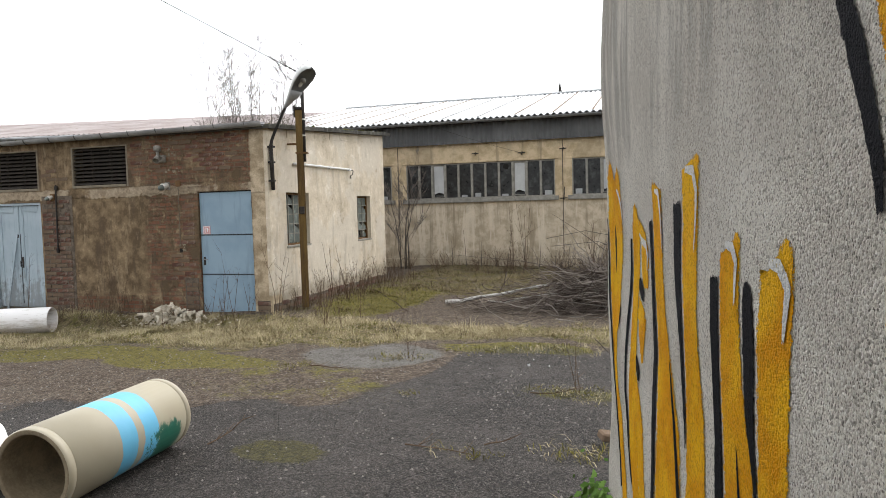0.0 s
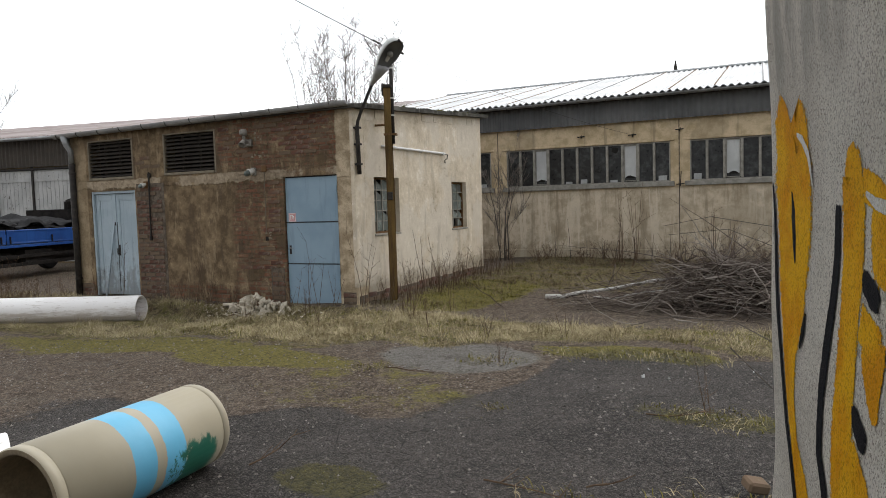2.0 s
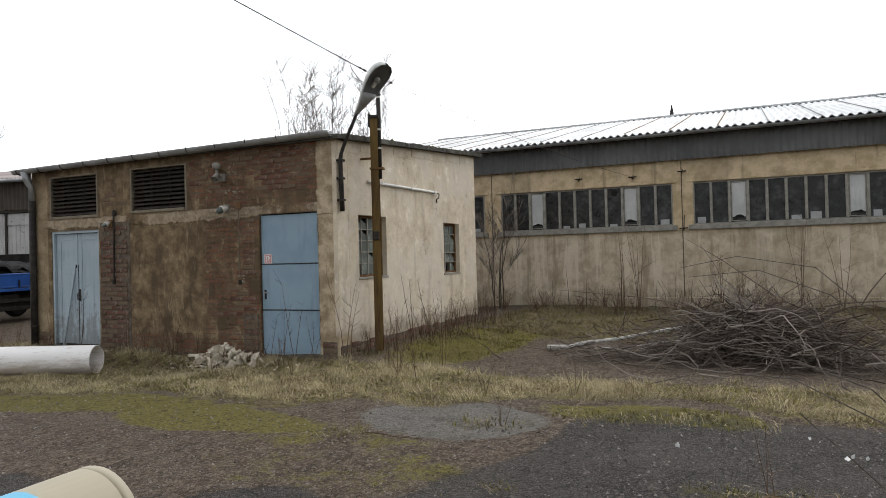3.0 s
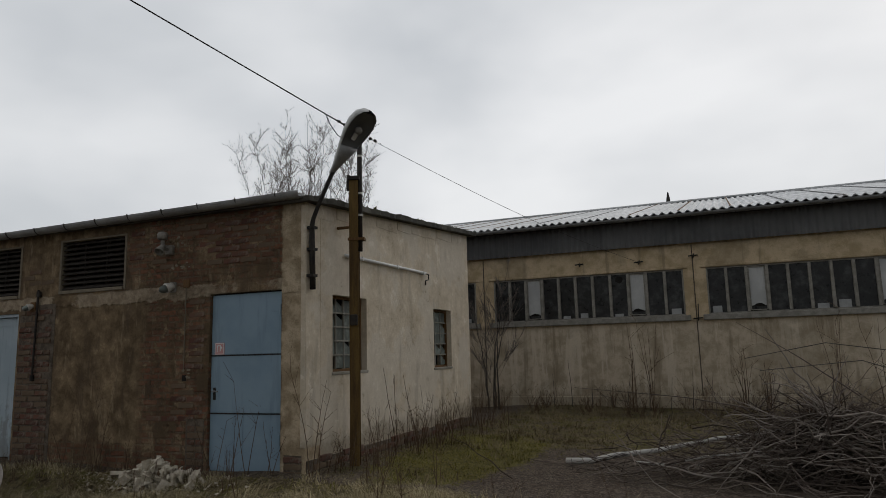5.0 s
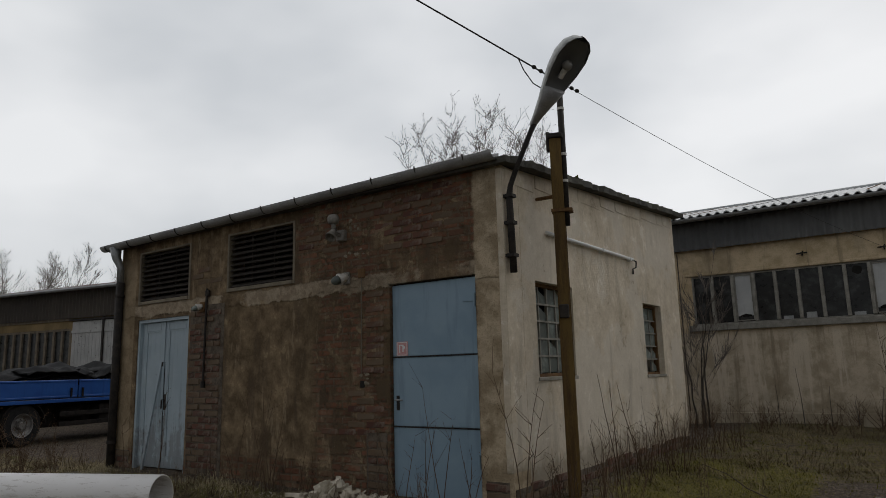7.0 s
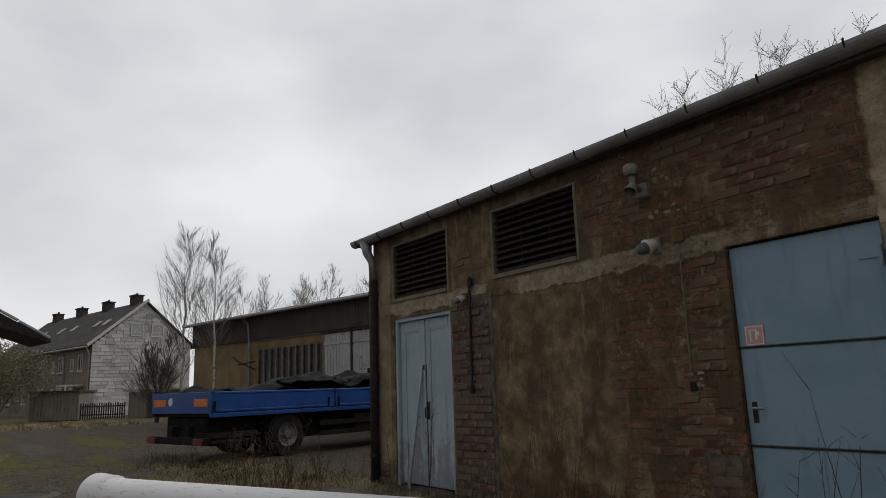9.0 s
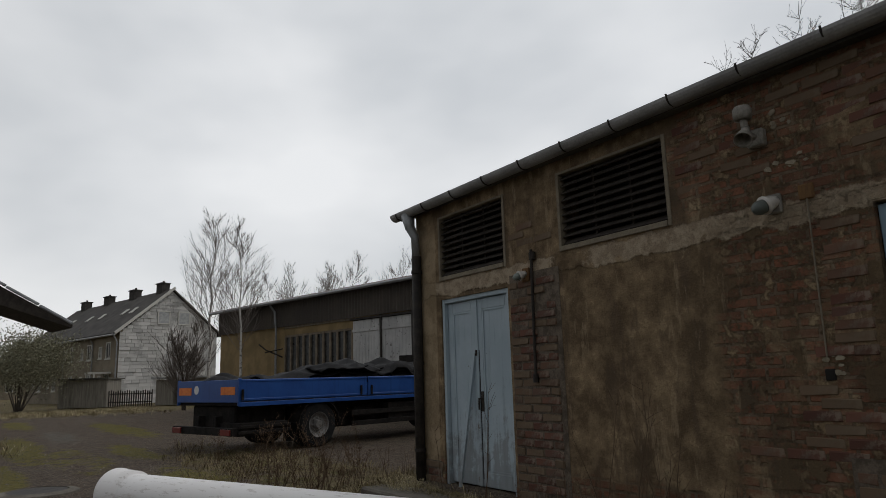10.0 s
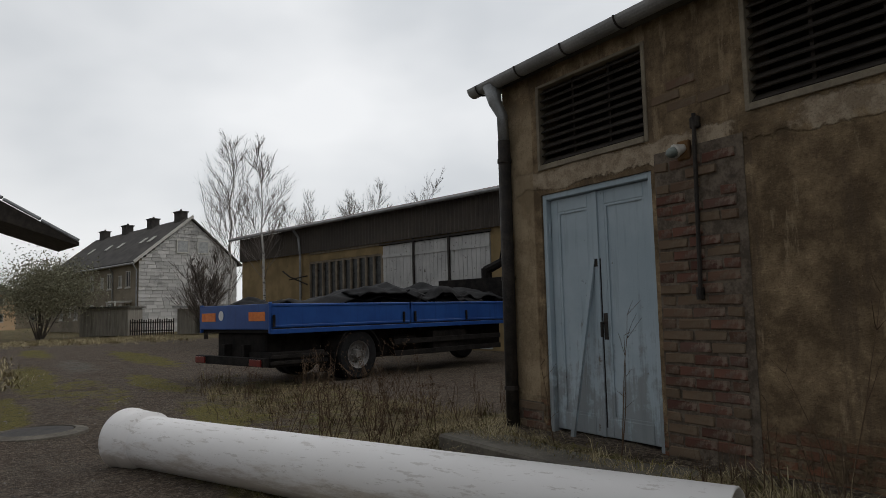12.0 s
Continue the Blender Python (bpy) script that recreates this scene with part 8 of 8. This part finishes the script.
def build_brush():
    rnd = random.Random(77)
    p = root("brush_pile", (-0.8, 10.8, 0.0), "big tangled pile of cut grey branches and twigs", "brush pile")
    grey = leaf_material("cut_twig", (0.026, 0.019, 0.016), (0.205, 0.168, 0.142))
    pale = leaf_material("pale_branch", (0.19, 0.162, 0.14), (0.46, 0.415, 0.37))
    cx, cy = -0.55, 10.95
    for k in range(5):
        bm = bmesh.new()
        for i in range(270):
            f = abs(rnd.gauss(0, 0.45))
            a = rnd.uniform(0, 2 * math.pi)
            x, y = cx + 2.3 * f * math.cos(a), cy + 0.95 * f * math.sin(a)
            top = 0.70 * max(0.04, 1 - (f / 1.15) ** 1.6)
            z = gz(x, y) + top * rnd.random() ** 0.75
            d = Vector((rnd.gauss(0, 1.0), rnd.gauss(0, 0.8), rnd.gauss(0.0, 0.26)))
            L = rnd.uniform(0.35, 1.3)
            r = rnd.choice((0.003, 0.004, 0.005, 0.006, 0.008))
            d.normalize()
            pts = bent(rnd, Vector((x, y, z)) - d * L * 0.5, d, L, 0.32, 5, 0.15)
            tube(bm, pts, [r * (1 - 0.14 * i) for i in range(6)], 4, False)
            if rnd.random() < 0.6:
                for _ in range(2):
                    b = pts[rnd.randint(1, 4)]
                    e = (d + Vector((rnd.gauss(0, 0.6), rnd.gauss(0, 0.6), rnd.gauss(0.2, 0.4)))).normalized()
                    tube(bm, bent(rnd, b, e, L * rnd.uniform(0.2, 0.45), 0.2, 3), [0.004, 0.003, 0.003, 0.002], 3, False)
        tagged(part("twig_tangle", bm, grey, p), kind="stuff")
    for i in range(280):
        f = abs(rnd.gauss(0, 0.5))
        a = rnd.uniform(0, 2 * math.pi)
        x, y = cx + 1.9 * f * math.cos(a), cy - 0.25 + 0.8 * f * math.sin(a)
        z = gz(x, y) + 0.72 * max(0.05, 1 - f) * rnd.uniform(0.45, 1.05)
        d = Vector((rnd.choice((-1, 1)), rnd.gauss(0, 0.7), rnd.gauss(0, 0.3)))
        L = rnd.uniform(0.4, 1.2)
        r = rnd.choice((0.004, 0.005, 0.006, 0.007, 0.011))
        bm = bmesh.new()
        tube(bm, bent(rnd, (x, y, z), d, L, 0.36, 6, 0.1), [r * (1 - 0.11 * i) for i in range(7)], 6)
        part("branch", bm, pale if rnd.random() < 0.75 else grey, p)
    # pale birch limbs reaching out towards the side wall
    bm = bmesh.new()
    z = lambda x, y: gz(x, y)
    tube(bm, [(-3.25, 11.22, 0.06), (-2.95, 11.2, 0.075), (-2.7, 11.3, 0.13), (-2.25, 11.25, 0.20), (-1.6, 11.3, 0.34), (-0.9, 11.2, 0.45)], [0.036, 0.034, 0.031, 0.027, 0.022, 0.014], 8)
    part("birch_limb", bm, BIRCH, p, "pale birch limb", smooth=True)
    bm = bmesh.new()
    tube(bm, [(-2.45, 11.05, 0.10), (-2.15, 10.95, 0.10), (-1.75, 10.75, 0.22), (-1.2, 10.7, 0.30)], [0.015, 0.014, 0.012, 0.008], 8)
    part("birch_limb", bm, BIRCH, p, smooth=True)
    # long whips sticking out above
    for a, d, L in (((-1.0, 10.9, 0.6), (-1, 0.2, 0.28), 2.2), ((0.2, 10.8, 0.7), (0.8, -0.3, 0.25), 1.6), ((0.9, 10.4, 0.5), (1, -0.6, 0.3), 1.8), ((-0.3, 10.9, 0.8), (-0.5, 0.1, 0.45), 1.3), ((0.6, 11, 0.7), (0.4, 0, 0.6), 1.1)):
        bm = bmesh.new()
        tube(bm, bent(rnd, a, d, L, 0.1, 7, 0.25), [0.009 - 0.001 * i for i in range(8)], 5)
        part("whip", bm, grey, p)


build_brush()


# ---------------------------------------------------------------- grass, weeds, saplings
STRAW = leaf_material("straw", (0.15, 0.115, 0.06), (0.50, 0.43, 0.27))
GREEN = leaf_material("grass_green", (0.072, 0.066, 0.014), (0.232, 0.206, 0.052))
DULL = leaf_material("dull_straw", (0.07, 0.052, 0.03), (0.27, 0.22, 0.125))
STALK = leaf_material("dry_stalk", (0.060, 0.038, 0.026), (0.165, 0.115, 0.076))


def blades(name, places, material, label, seed, hmin, hmax, lean, width=0.0035):
    rs = np.random.RandomState(seed)
    n = len(places)
    x, y = places[:, 0], places[:, 1]
    z = ground_height(x, y)
    swirl = 2.2 * np.sin(1.3 * x + 0.8 * y) + 1.9 * np.sin(2.9 * y - 1.1 * x + 1) + 1.2 * np.sin(7.3 * x + 5.1 * y)
    a = np.where(rs.uniform(0, 1, n) < 0.75, swirl + rs.normal(0, 0.5, n), rs.uniform(0, 2 * np.pi, n))
    h = rs.uniform(hmin, hmax, n) * rs.uniform(0.5, 1.0, n)
    t = np.where(rs.uniform(0, 1, n) < 0.85, rs.uniform(0.6 * lean, lean, n), rs.uniform(0.1, lean, n))
    t = np.minimum(t, 1.5)
    dx, dy = np.cos(a), np.sin(a)
    w = width * rs.uniform(0.6, 1.3, n)
    px, py = -dy * w, dx * w
    base = np.stack([x, y, z - 0.01], -1)
    mid = base + np.stack([dx * h * t * 0.4, dy * h * t * 0.4, h * 0.6 * (1 - 0.3 * t)], -1)
    tip = base + np.stack([dx * h * t, dy * h * t, h * (1 - 0.62 * t)], -1)
    s = np.stack([px, py, np.zeros(n)], -1)
    verts = np.stack([base - s, base + s, mid + s * 0.7, mid - s * 0.7, tip], 1).reshape(-1, 3)
    k = np.arange(n) * 5
    faces = [(i, i + 1, i + 2, i + 3) for i in k.tolist()] + [(i + 3, i + 2, i + 4) for i in k.tolist()]
    return tagged(py_ob(name, verts.tolist(), faces, material), label, "grass", kind="stuff")


def scatter(n, x0, x1, y0, y1, share, seed, clump=0.05):
    """Places in clumps where share(x, y) allows it."""
    rs = np.random.RandomState(seed)
    m = n // 6
    x, y = rs.uniform(x0, x1, m * 4), rs.uniform(y0, y1, m * 4)
    keep = rs.uniform(0, 1, len(x)) < share(x, y)
    x, y = x[keep][:m], y[keep][:m]
    x, y = np.repeat(x, 6), np.repeat(y, 6)
    return np.stack([x + rs.normal(0, clump, len(x)), y + rs.normal(0, clump, len(y))], -1)


def clear(x, y):
    inside = (x > PX0 - 0.05) & (x < PX1 + 0.02) & (y > PY0 - 0.03)
    return np.where(inside | (y > HY - 0.05), 0.0, 1.0)


def build_grass():
    straw = lambda x, y: zones(x, y)[1] ** 1.5 * clear(x, y) * (0.22 + 0.78 * sm(-0.25, 0.35, np.sin(1.9 * x + 0.7 * y) * np.sin(2.3 * y - 0.4 * x) + 0.6 * np.sin(4.1 * x - 1.7 * y) * np.sin(3.7 * y + 0.9 * x)))
    moss = lambda x, y: zones(x, y)[2] * clear(x, y)
    blades("dry_grass", scatter(62000, -13.5, 2.5, 7.3, 9.68, straw, 1), STRAW, "matted straw-coloured dead grass", 2, 0.04, 0.19, 1.5, 0.0022)
    blades("dry_grass", scatter(22000, -5.75, 4.5, 9.6, 19.1, straw, 3), DULL, "dead grass before the long hall", 4, 0.06, 0.26, 1.4, 0.004)
    blades("dry_grass", scatter(9000, -21, -12, 8.0, 12.5, straw, 5), DULL, "dead grass beside the truck", 6, 0.06, 0.28, 1.1, 0.005)
    blades("moss_grass", scatter(26000, -6.2, 1.2, 3.4, 8.4, moss, 7, 0.035), GREEN, "short green grass and moss in the asphalt", 8, 0.008, 0.035, 1.2, 0.0025)
    blades("moss_grass", scatter(18000, -5.75, 1.5, 9.6, 17, moss, 9), GREEN, "mossy green grass by the side wall", 10, 0.02, 0.09, 1.1, 0.004)
    tall = lambda x, y: zones(x, y)[1] * clear(x, y) * (np.sin(5.3 * x + 1.9 * y) * np.sin(6.1 * y - 2.3 * x) > 0.55)
    blades("dry_grass", scatter(9000, -13.0, 2.5, 7.4, 9.68, tall, 21, 0.035), STRAW, "taller straw tufts in the dead grass", 22, 0.12, 0.34, 1.25, 0.0025)
    mix = lambda x, y: 0.7 * zones(x, y)[1] * clear(x, y)
    blades("green_grass", scatter(20000, -13, 2.0, 7.3, 9.6, mix, 11), GREEN, "green blades among dead grass", 12, 0.03, 0.11, 1.2, 0.003)
    tuft = lambda x, y: np.maximum.reduce([blob(x, y, cx, cy, r, r * 0.6, 0.6) for cx, cy, r in ((-2.6, 7.05, 0.35), (-3.6, 6.4, 0.3), (-0.42, 5.85, 0.5), (-0.9, 7.75, 0.6), (-1.7, 7.5, 0.5), (-1.1, 4.25, 0.3), (-2.0, 5.6, 0.15), (-0.28, 3.45, 0.22), (-0.35, 4.4, 0.3))]) * clear(x, y)
    blades("grass_tuft", scatter(5000, -4.2, 0.4, 3.0, 8.3, tuft, 13, 0.03), GREEN, "low green tufts in cracks of the asphalt", 14, 0.03, 0.12, 1.0)
    blades("grass_tuft", scatter(2400, -4.2, 0.4, 3.0, 8.3, tuft, 15, 0.04), STRAW, "dry tufts in cracks of the asphalt", 16, 0.04, 0.16, 1.2)
    far = lambda x, y: zones(x, y)[1] * 0.8
    blades("dry_grass", scatter(9000, -52, -21, 4.0, 14, far, 17, 0.15), STRAW, "rough dead grass at the far yard edge", 18, 0.1, 0.35, 1.0, 0.012)


build_grass()


def build_weeds():
    rnd = random.Random(31)

    def weed(name, at, h, label, n=3, thin=0.004, side=4, mat=STALK, lean=0.15, heads=False):
        w = root(name, at, label, "weed", "dry weeds")
        bm = bmesh.new()
        for i in range(n):
            b = Vector(at) + Vector((rnd.gauss(0, 0.03), rnd.gauss(0, 0.03), -0.02))
            d = Vector((rnd.gauss(0, lean), rnd.gauss(0, lean), 1))
            L = h * rnd.uniform(0.6, 1.0)
            pts = bent(rnd, b, d, L, 0.07, 6, 0.05)
            tube(bm, pts, [thin * (1 - 0.12 * k) for k in range(7)], 4, False)
            for _ in range(side):
                q = pts[rnd.randint(2, 6)]
                e = Vector((rnd.gauss(0, 0.6), rnd.gauss(0, 0.6), 0.7))
                tw = bent(rnd, q, e, L * rnd.uniform(0.1, 0.28), 0.14, 3)
                tube(bm, tw, [thin * 0.5, thin * 0.4, thin * 0.3, thin * 0.25], 3, False)
                if heads:
                    for t in tw[1:]:
                        for _k in range(4):
                            c = t + Vector((rnd.gauss(0, 0.012), rnd.gauss(0, 0.012), rnd.gauss(0, 0.015)))
                            vs = [bm.verts.new(c + Vector((rnd.gauss(0, 0.006), rnd.gauss(0, 0.006), rnd.gauss(0, 0.008)))) for _j in range(3)]
                            bm.faces.new(vs)
        tagged(part("growth", bm, mat, w), kind="stuff")

    # along the white side wall and its corner
    for i in range(52):
        y = 9.75 + 5.1 * rnd.random()
        x = PX1 + rnd.uniform(0.12, 0.75)
        weed("dry_weed", (x, y, gz(x, y)), rnd.uniform(0.35, 0.85), "dry brown weed stalks by the limewashed wall", rnd.randint(2, 5))
    weed("sapling", (PX1 + 0.28, 11.35, 0.05), 1.45, "thin bare sapling before the side wall", 2, 0.006, 1, STALK, 0.03)
    weed("sapling", (PX1 + 0.3, 11.9, 0.05), 1.5, "thin bent sapling before the side wall", 1, 0.007, 2, STALK, 0.10)
    weed("sapling", (PX1 + 0.12, 9.62, 0.03), 1.35, "thin branching sapling at the corner", 3, 0.006, 7, STALK, 0.16)
    # before the pump house front
    for x, h, n in ((-6.35, 1.15, 2), (-6.55, 0.85, 2), (-6.75, 0.8, 2), (-8.55, 1.25, 3), (-8.9, 1.3, 2), (-9.15, 1.1, 2), (-10.65, 1.0, 2), (-11.2, 0.95, 1), (-6.15, 0.6, 3), (-8.7, 0.6, 5), (-8.2, 0.5, 4), (-9.5, 0.5, 3)):
        y = PY0 - rnd.uniform(0.06, 0.3)
        weed("dry_weed", (x, y, gz(x, y)), h, "thin dry stalks before the rendered wall", n, 0.0045, 5)
    for i in range(26):
        x, y = rnd.uniform(-9.9, -5.9), PY0 - rnd.uniform(0.1, 0.7)
        weed("dry_weed", (x, y, gz(x, y)), rnd.uniform(0.2, 0.45), "low dry weeds at the foot of the wall", 4, 0.003, 4)
    # hall front: saplings and dead stalks
    for i in range(120):
        x, y = rnd.uniform(-6.5, 6.5), HY - rnd.uniform(0.2, 2.4)
        weed("dry_weed", (x, y, gz(x, y)), rnd.uniform(0.25, 0.75), "dead brown stalks before the hall wall", rnd.randint(3, 7), 0.006, 6, STALK, 0.38)
    for x, y, h, n in ((-3.35, 18.2, 2.0, 4), (-3.0, 18.3, 2.1, 4), (0.4, 18.0, 2.1, 4), (1.2, 18.2, 1.9, 3), (2.6, 18.1, 2.1, 4), (-1.2, 18.6, 1.3, 9), (-0.8, 18.6, 1.1, 9)):
        weed("sapling", (x, y, gz(x, y)), h, "bare upright sapling before the hall wall", n, 0.010, 3, STALK, 0.10)
    for i in range(9):
        x, y = -5.2 + i * 0.42, HY - 0.55
        weed("mullein_stalk", (x, y, gz(x, y)), rnd.uniform(0.8, 1.2), "dark dead mullein stalk by the hall", 1, 0.012, 0, BARK, 0.04)
    build_tree("bare_shrub", (-6.35, 17.9, 0.0), 3.3, "bare tangled shrub between pump house and hall", "shrub", 61, 0.34, 4, 0.02, BARK, 3, 0, 0.1, 0.45, 0.12)
    # truck foreground weeds
    for i in range(20):
        x, y = rnd.gauss(-13.3, 0.5), rnd.gauss(8.95, 0.35)
        weed("dry_weed", (x, y, gz(x, y)), rnd.uniform(0.45, 1.1), "tall dead feathery weed stalks by the downpipe", 3, 0.004, 5, STALK, 0.25, True)
    for i in range(30):
        x, y = rnd.uniform(-20, -12.5), rnd.uniform(8.2, 12)
        weed("dry_weed", (x, y, gz(x, y)), rnd.uniform(0.25, 0.6), "low dead weeds in the yard", 4, 0.004, 3)
    for x, y, h in ((-3.9, 8.3, 0.7), (-3.0, 8.0, 0.5), (-4.4, 8.9, 0.9), (-4.6, 9.3, 0.8), (-4.2, 9.6, 0.7), (-4.9, 9.5, 0.7), (-2.2, 8.4, 0.55), (-7.0, 8.6, 0.4), (-5.6, 8.4, 0.5), (-6.2, 8.9, 0.5), (-0.5, 5.9, 0.55), (-2.5, 7.0, 0.25)):
        weed("dry_weed", (x, y, gz(x, y)), h, "thin brown weed stalks in the dead grass", 3, 0.0035, 5)
    # bramble whips reaching out from behind the graffiti wall
    b = root("bramble", (0.35, 6.6, 0.0), "arching dark bramble whips", "bramble")
    for pts in (((0.5, 6.0, 0.05), (0.1, 6.3, 0.38), (-0.35, 6.7, 0.55), (-0.9, 7.1, 0.50), (-1.35, 7.4, 0.33)), ((0.5, 6.4, 0.1), (0.1, 6.7, 0.5), (-0.3, 7.0, 0.62), (-0.7, 7.3, 0.62)), ((0.6, 8.6, 0.4), (0.1, 8.9, 0.95), (-0.5, 9.3, 1.18), (-1.2, 9.7, 1.10)), ((0.6, 8.8, 0.6), (0.0, 9.2, 1.2), (-0.7, 9.6, 1.32), (-1.3, 10, 1.2)), ((0.4, 5.5, 0.02), (0.0, 5.7, 0.2), (-0.35, 5.9, 0.5))):
        part("whip", tubes((pts, [0.0045, 0.0045, 0.004, 0.0035, 0.002][:len(pts)], 5)), BARK, b)
    # fallen twigs on the asphalt
    for a, d, L in (((-1.55, 4.25, 0.02), (1, 0.15, 0.02), 1.0), ((-1.0, 4.35, 0.02), (0.8, 0.5, 0.1), 0.5), ((-2.95, 3.95, 0.02), (0.6, 1, 0.12), 0.8), ((-3.4, 6.4, 0.02), (1, 0.1, 0.02), 0.9), ((-0.9, 5.75, 0.02), (1, 0.05, 0), 0.8)):
        bm = bmesh.new()
        L *= 0.55
        pts = bent(rnd, a, d, L, 0.22, 6)
        tube(bm, pts, [0.0055 - 0.0006 * i for i in range(7)], 5)
        for _ in range(4):
            q = pts[rnd.randint(1, 5)]
            tube(bm, bent(rnd, q, Vector(d) + Vector((rnd.gauss(0, 0.6), rnd.gauss(0, 0.6), 0.3)), L * 0.25, 0.15, 3), [0.004, 0.003, 0.002, 0.002], 3)
        tagged(mesh_ob("fallen_twig", bm, STALK), "thin fallen twig on the asphalt", "twig", "fallen twigs")
    # leafy weed at the foot of the graffiti wall
    w = root("green_weed", (-0.12, 3.55, 0.0), "fresh green leafy weed at the wall foot", "weed")
    vv, ff = [], []
    for _ in range(420):
        s, out = rnd.uniform(1.2, 2.25), abs(rnd.gauss(0.03, 0.07))
        c = gpos(s, gz(0, 3) + abs(rnd.gauss(0, 0.07)), out + 0.02)
        r = rnd.uniform(0.012, 0.035)
        d = Vector((rnd.gauss(0, 1), rnd.gauss(0, 1), rnd.gauss(0.3, 0.5))).normalized()
        e = d.orthogonal().normalized()
        k = len(vv)
        vv += [c - d * r, c + e * r * 0.6, c + d * r, c - e * r * 0.6]
        ff.append((k, k + 1, k + 2, k + 3))
    py_ob("leaves", vv, ff, leaf_material("fresh_leaf", (0.05, 0.10, 0.02), (0.13, 0.22, 0.05)), w)


build_weeds()


# ---------------------------------------------------------------- bricks of the bare patches
def build_bricks():
    rnd = random.Random(2)

    def shared(w, h, d):
        bm = boxes((-w / 2, w / 2, -d / 2, d / 2, -h / 2, h / 2), bevel=0.005)
        for v in bm.verts:
            v.co += Vector((rnd.uniform(-1, 1), rnd.uniform(-1, 1), rnd.uniform(-1, 1))) * 0.0045
        me = bpy.data.meshes.new("brick")
        bm.to_mesh(me)
        bm.free()
        me.materials.append(MAT["brick"])
        return me

    full = [shared(0.232, 0.061, 0.05) for _ in range(5)]
    half = [shared(0.110, 0.061, 0.05) for _ in range(4)]

    def lay(me, x, y, z, parent, rz=0.0):
        b = new("brick", me)
        b.parent = parent
        b.matrix_basis = pose(x, y, z, rnd.uniform(-1.2, 1.2), rnd.uniform(-0.8, 0.8), rz + rnd.uniform(-1.2, 1.2))

    # bare pier between the wooden door and the grey panel
    bed = tagged(mesh_ob("bare_brick_pier", boxes((-10.40, -9.72, PY0 - 0.004, PY0 + 0.02, 0.03, 2.10)), MAT["mortar"]), "bare red brick pier where render has fallen away", "wall", kind="structure")
    row = 0
    z = 0.08
    while z < 2.06:
        if row % 2:
            xs = [(-10.335, half), (-10.150, full), (-9.90, full), (-9.765, None)]
        else:
            xs = [(-10.275, full), (-10.025, full), (-9.835, half), (-9.72, None)]
        for x, kind in xs:
            if kind and rnd.random() > (0.35 if z > 1.9 else 0.06):
                lay(rnd.choice(kind), x + rnd.uniform(-0.006, 0.006), PY0 + 0.019 - rnd.uniform(0, 0.013), z + rnd.uniform(-0.003, 0.003), bed)
        row += 1
        z += 0.0765
    # bricks showing through the thin render of the front: above the lintel and beside the steel door
    for x0, x1, z0, z1, share in ((-8.42, -6.12, 2.46, 3.02, 0.56), (-8.30, -7.14, 0.62, 2.10, 0.32), (-7.42, -7.14, 0.62, 2.06, 0.5), (-10.40, -9.75, 2.32, 2.95, 0.30)):
        row, z = 0, z0
        while z < z1:
            x = x0 + (0.125 if row % 2 else 0.0) + 0.12
            while x < x1 - 0.11:
                n = noise.noise(Vector((x * 1.9, z * 2.3, 3.0 + x0))) + 0.35 * (x - x0) / (x1 - x0) - 0.17
                if n > 0.42 - 0.9 * share + rnd.uniform(-0.18, 0.18):
                    lay(rnd.choice(full), x, PY0 + 0.0225 - rnd.uniform(0, 0.005), z, front_wall)
                x += 0.25
            row += 1
            z += 0.0765
    # brick foot under the limewash, and beside the corner
    base = tagged(mesh_ob("brick_plinth", boxes((PX1 - 0.02, PX1 + 0.012, PY0 + 0.02, PY1, -0.2, 0.19)), MAT["mortar"]), "red brick plinth below the limewashed wall", "wall", kind="structure")
    row = 0
    z = 0.03
    while z < 0.2:
        y = PY0 + 0.15 + (0.125 if row % 2 else 0)
        while y < PY1 - 0.1:
            if not (z > 0.15 and rnd.random() < 0.4):
                lay(rnd.choice(full), PX1 + 0.001 - rnd.uniform(0, 0.006), y, z, base, 90)
            y += 0.25
        row += 1
        z += 0.0765
    foot = tagged(mesh_ob("brick_foot", boxes((-12.08, -11.66, PY0 - 0.006, PY0 + 0.02, -0.15, 0.27)), MAT["mortar"]), "dark brick foot of the corner pier", "wall", kind="structure")
    z = 0.0
    row = 0
    while z < 0.26:
        for x in ((-11.96, -11.75) if row % 2 else (-12.02, -11.80)):
            lay(rnd.choice(full if x > -12.0 else half), x, PY0 + 0.013, z, foot)
        row += 1
        z += 0.0765
    # loose brick edge by the steel door's foot
    side = tagged(mesh_ob("bare_brick_patch", boxes((-7.42, -7.15, PY0 - 0.004, PY0 + 0.02, 0.0, 0.62), (-6.03, -5.80, PY0 - 0.004, PY0 + 0.02, 0.0, 0.25)), MAT["mortar"]), "bare brick beside the steel door", "wall", kind="structure")
    z, row = 0.05, 0
    while z < 0.58:
        lay(rnd.choice(full if row % 2 else half), -7.28 if row % 2 else -7.34, PY0 + 0.017, z, side)
        if row % 2 == 0:
            lay(rnd.choice(half), -7.21, PY0 + 0.017, z, side)
        if z < 0.22:
            lay(rnd.choice(full), -5.915, PY0 + 0.015, z, side)
        row += 1
        z += 0.0765


build_bricks()
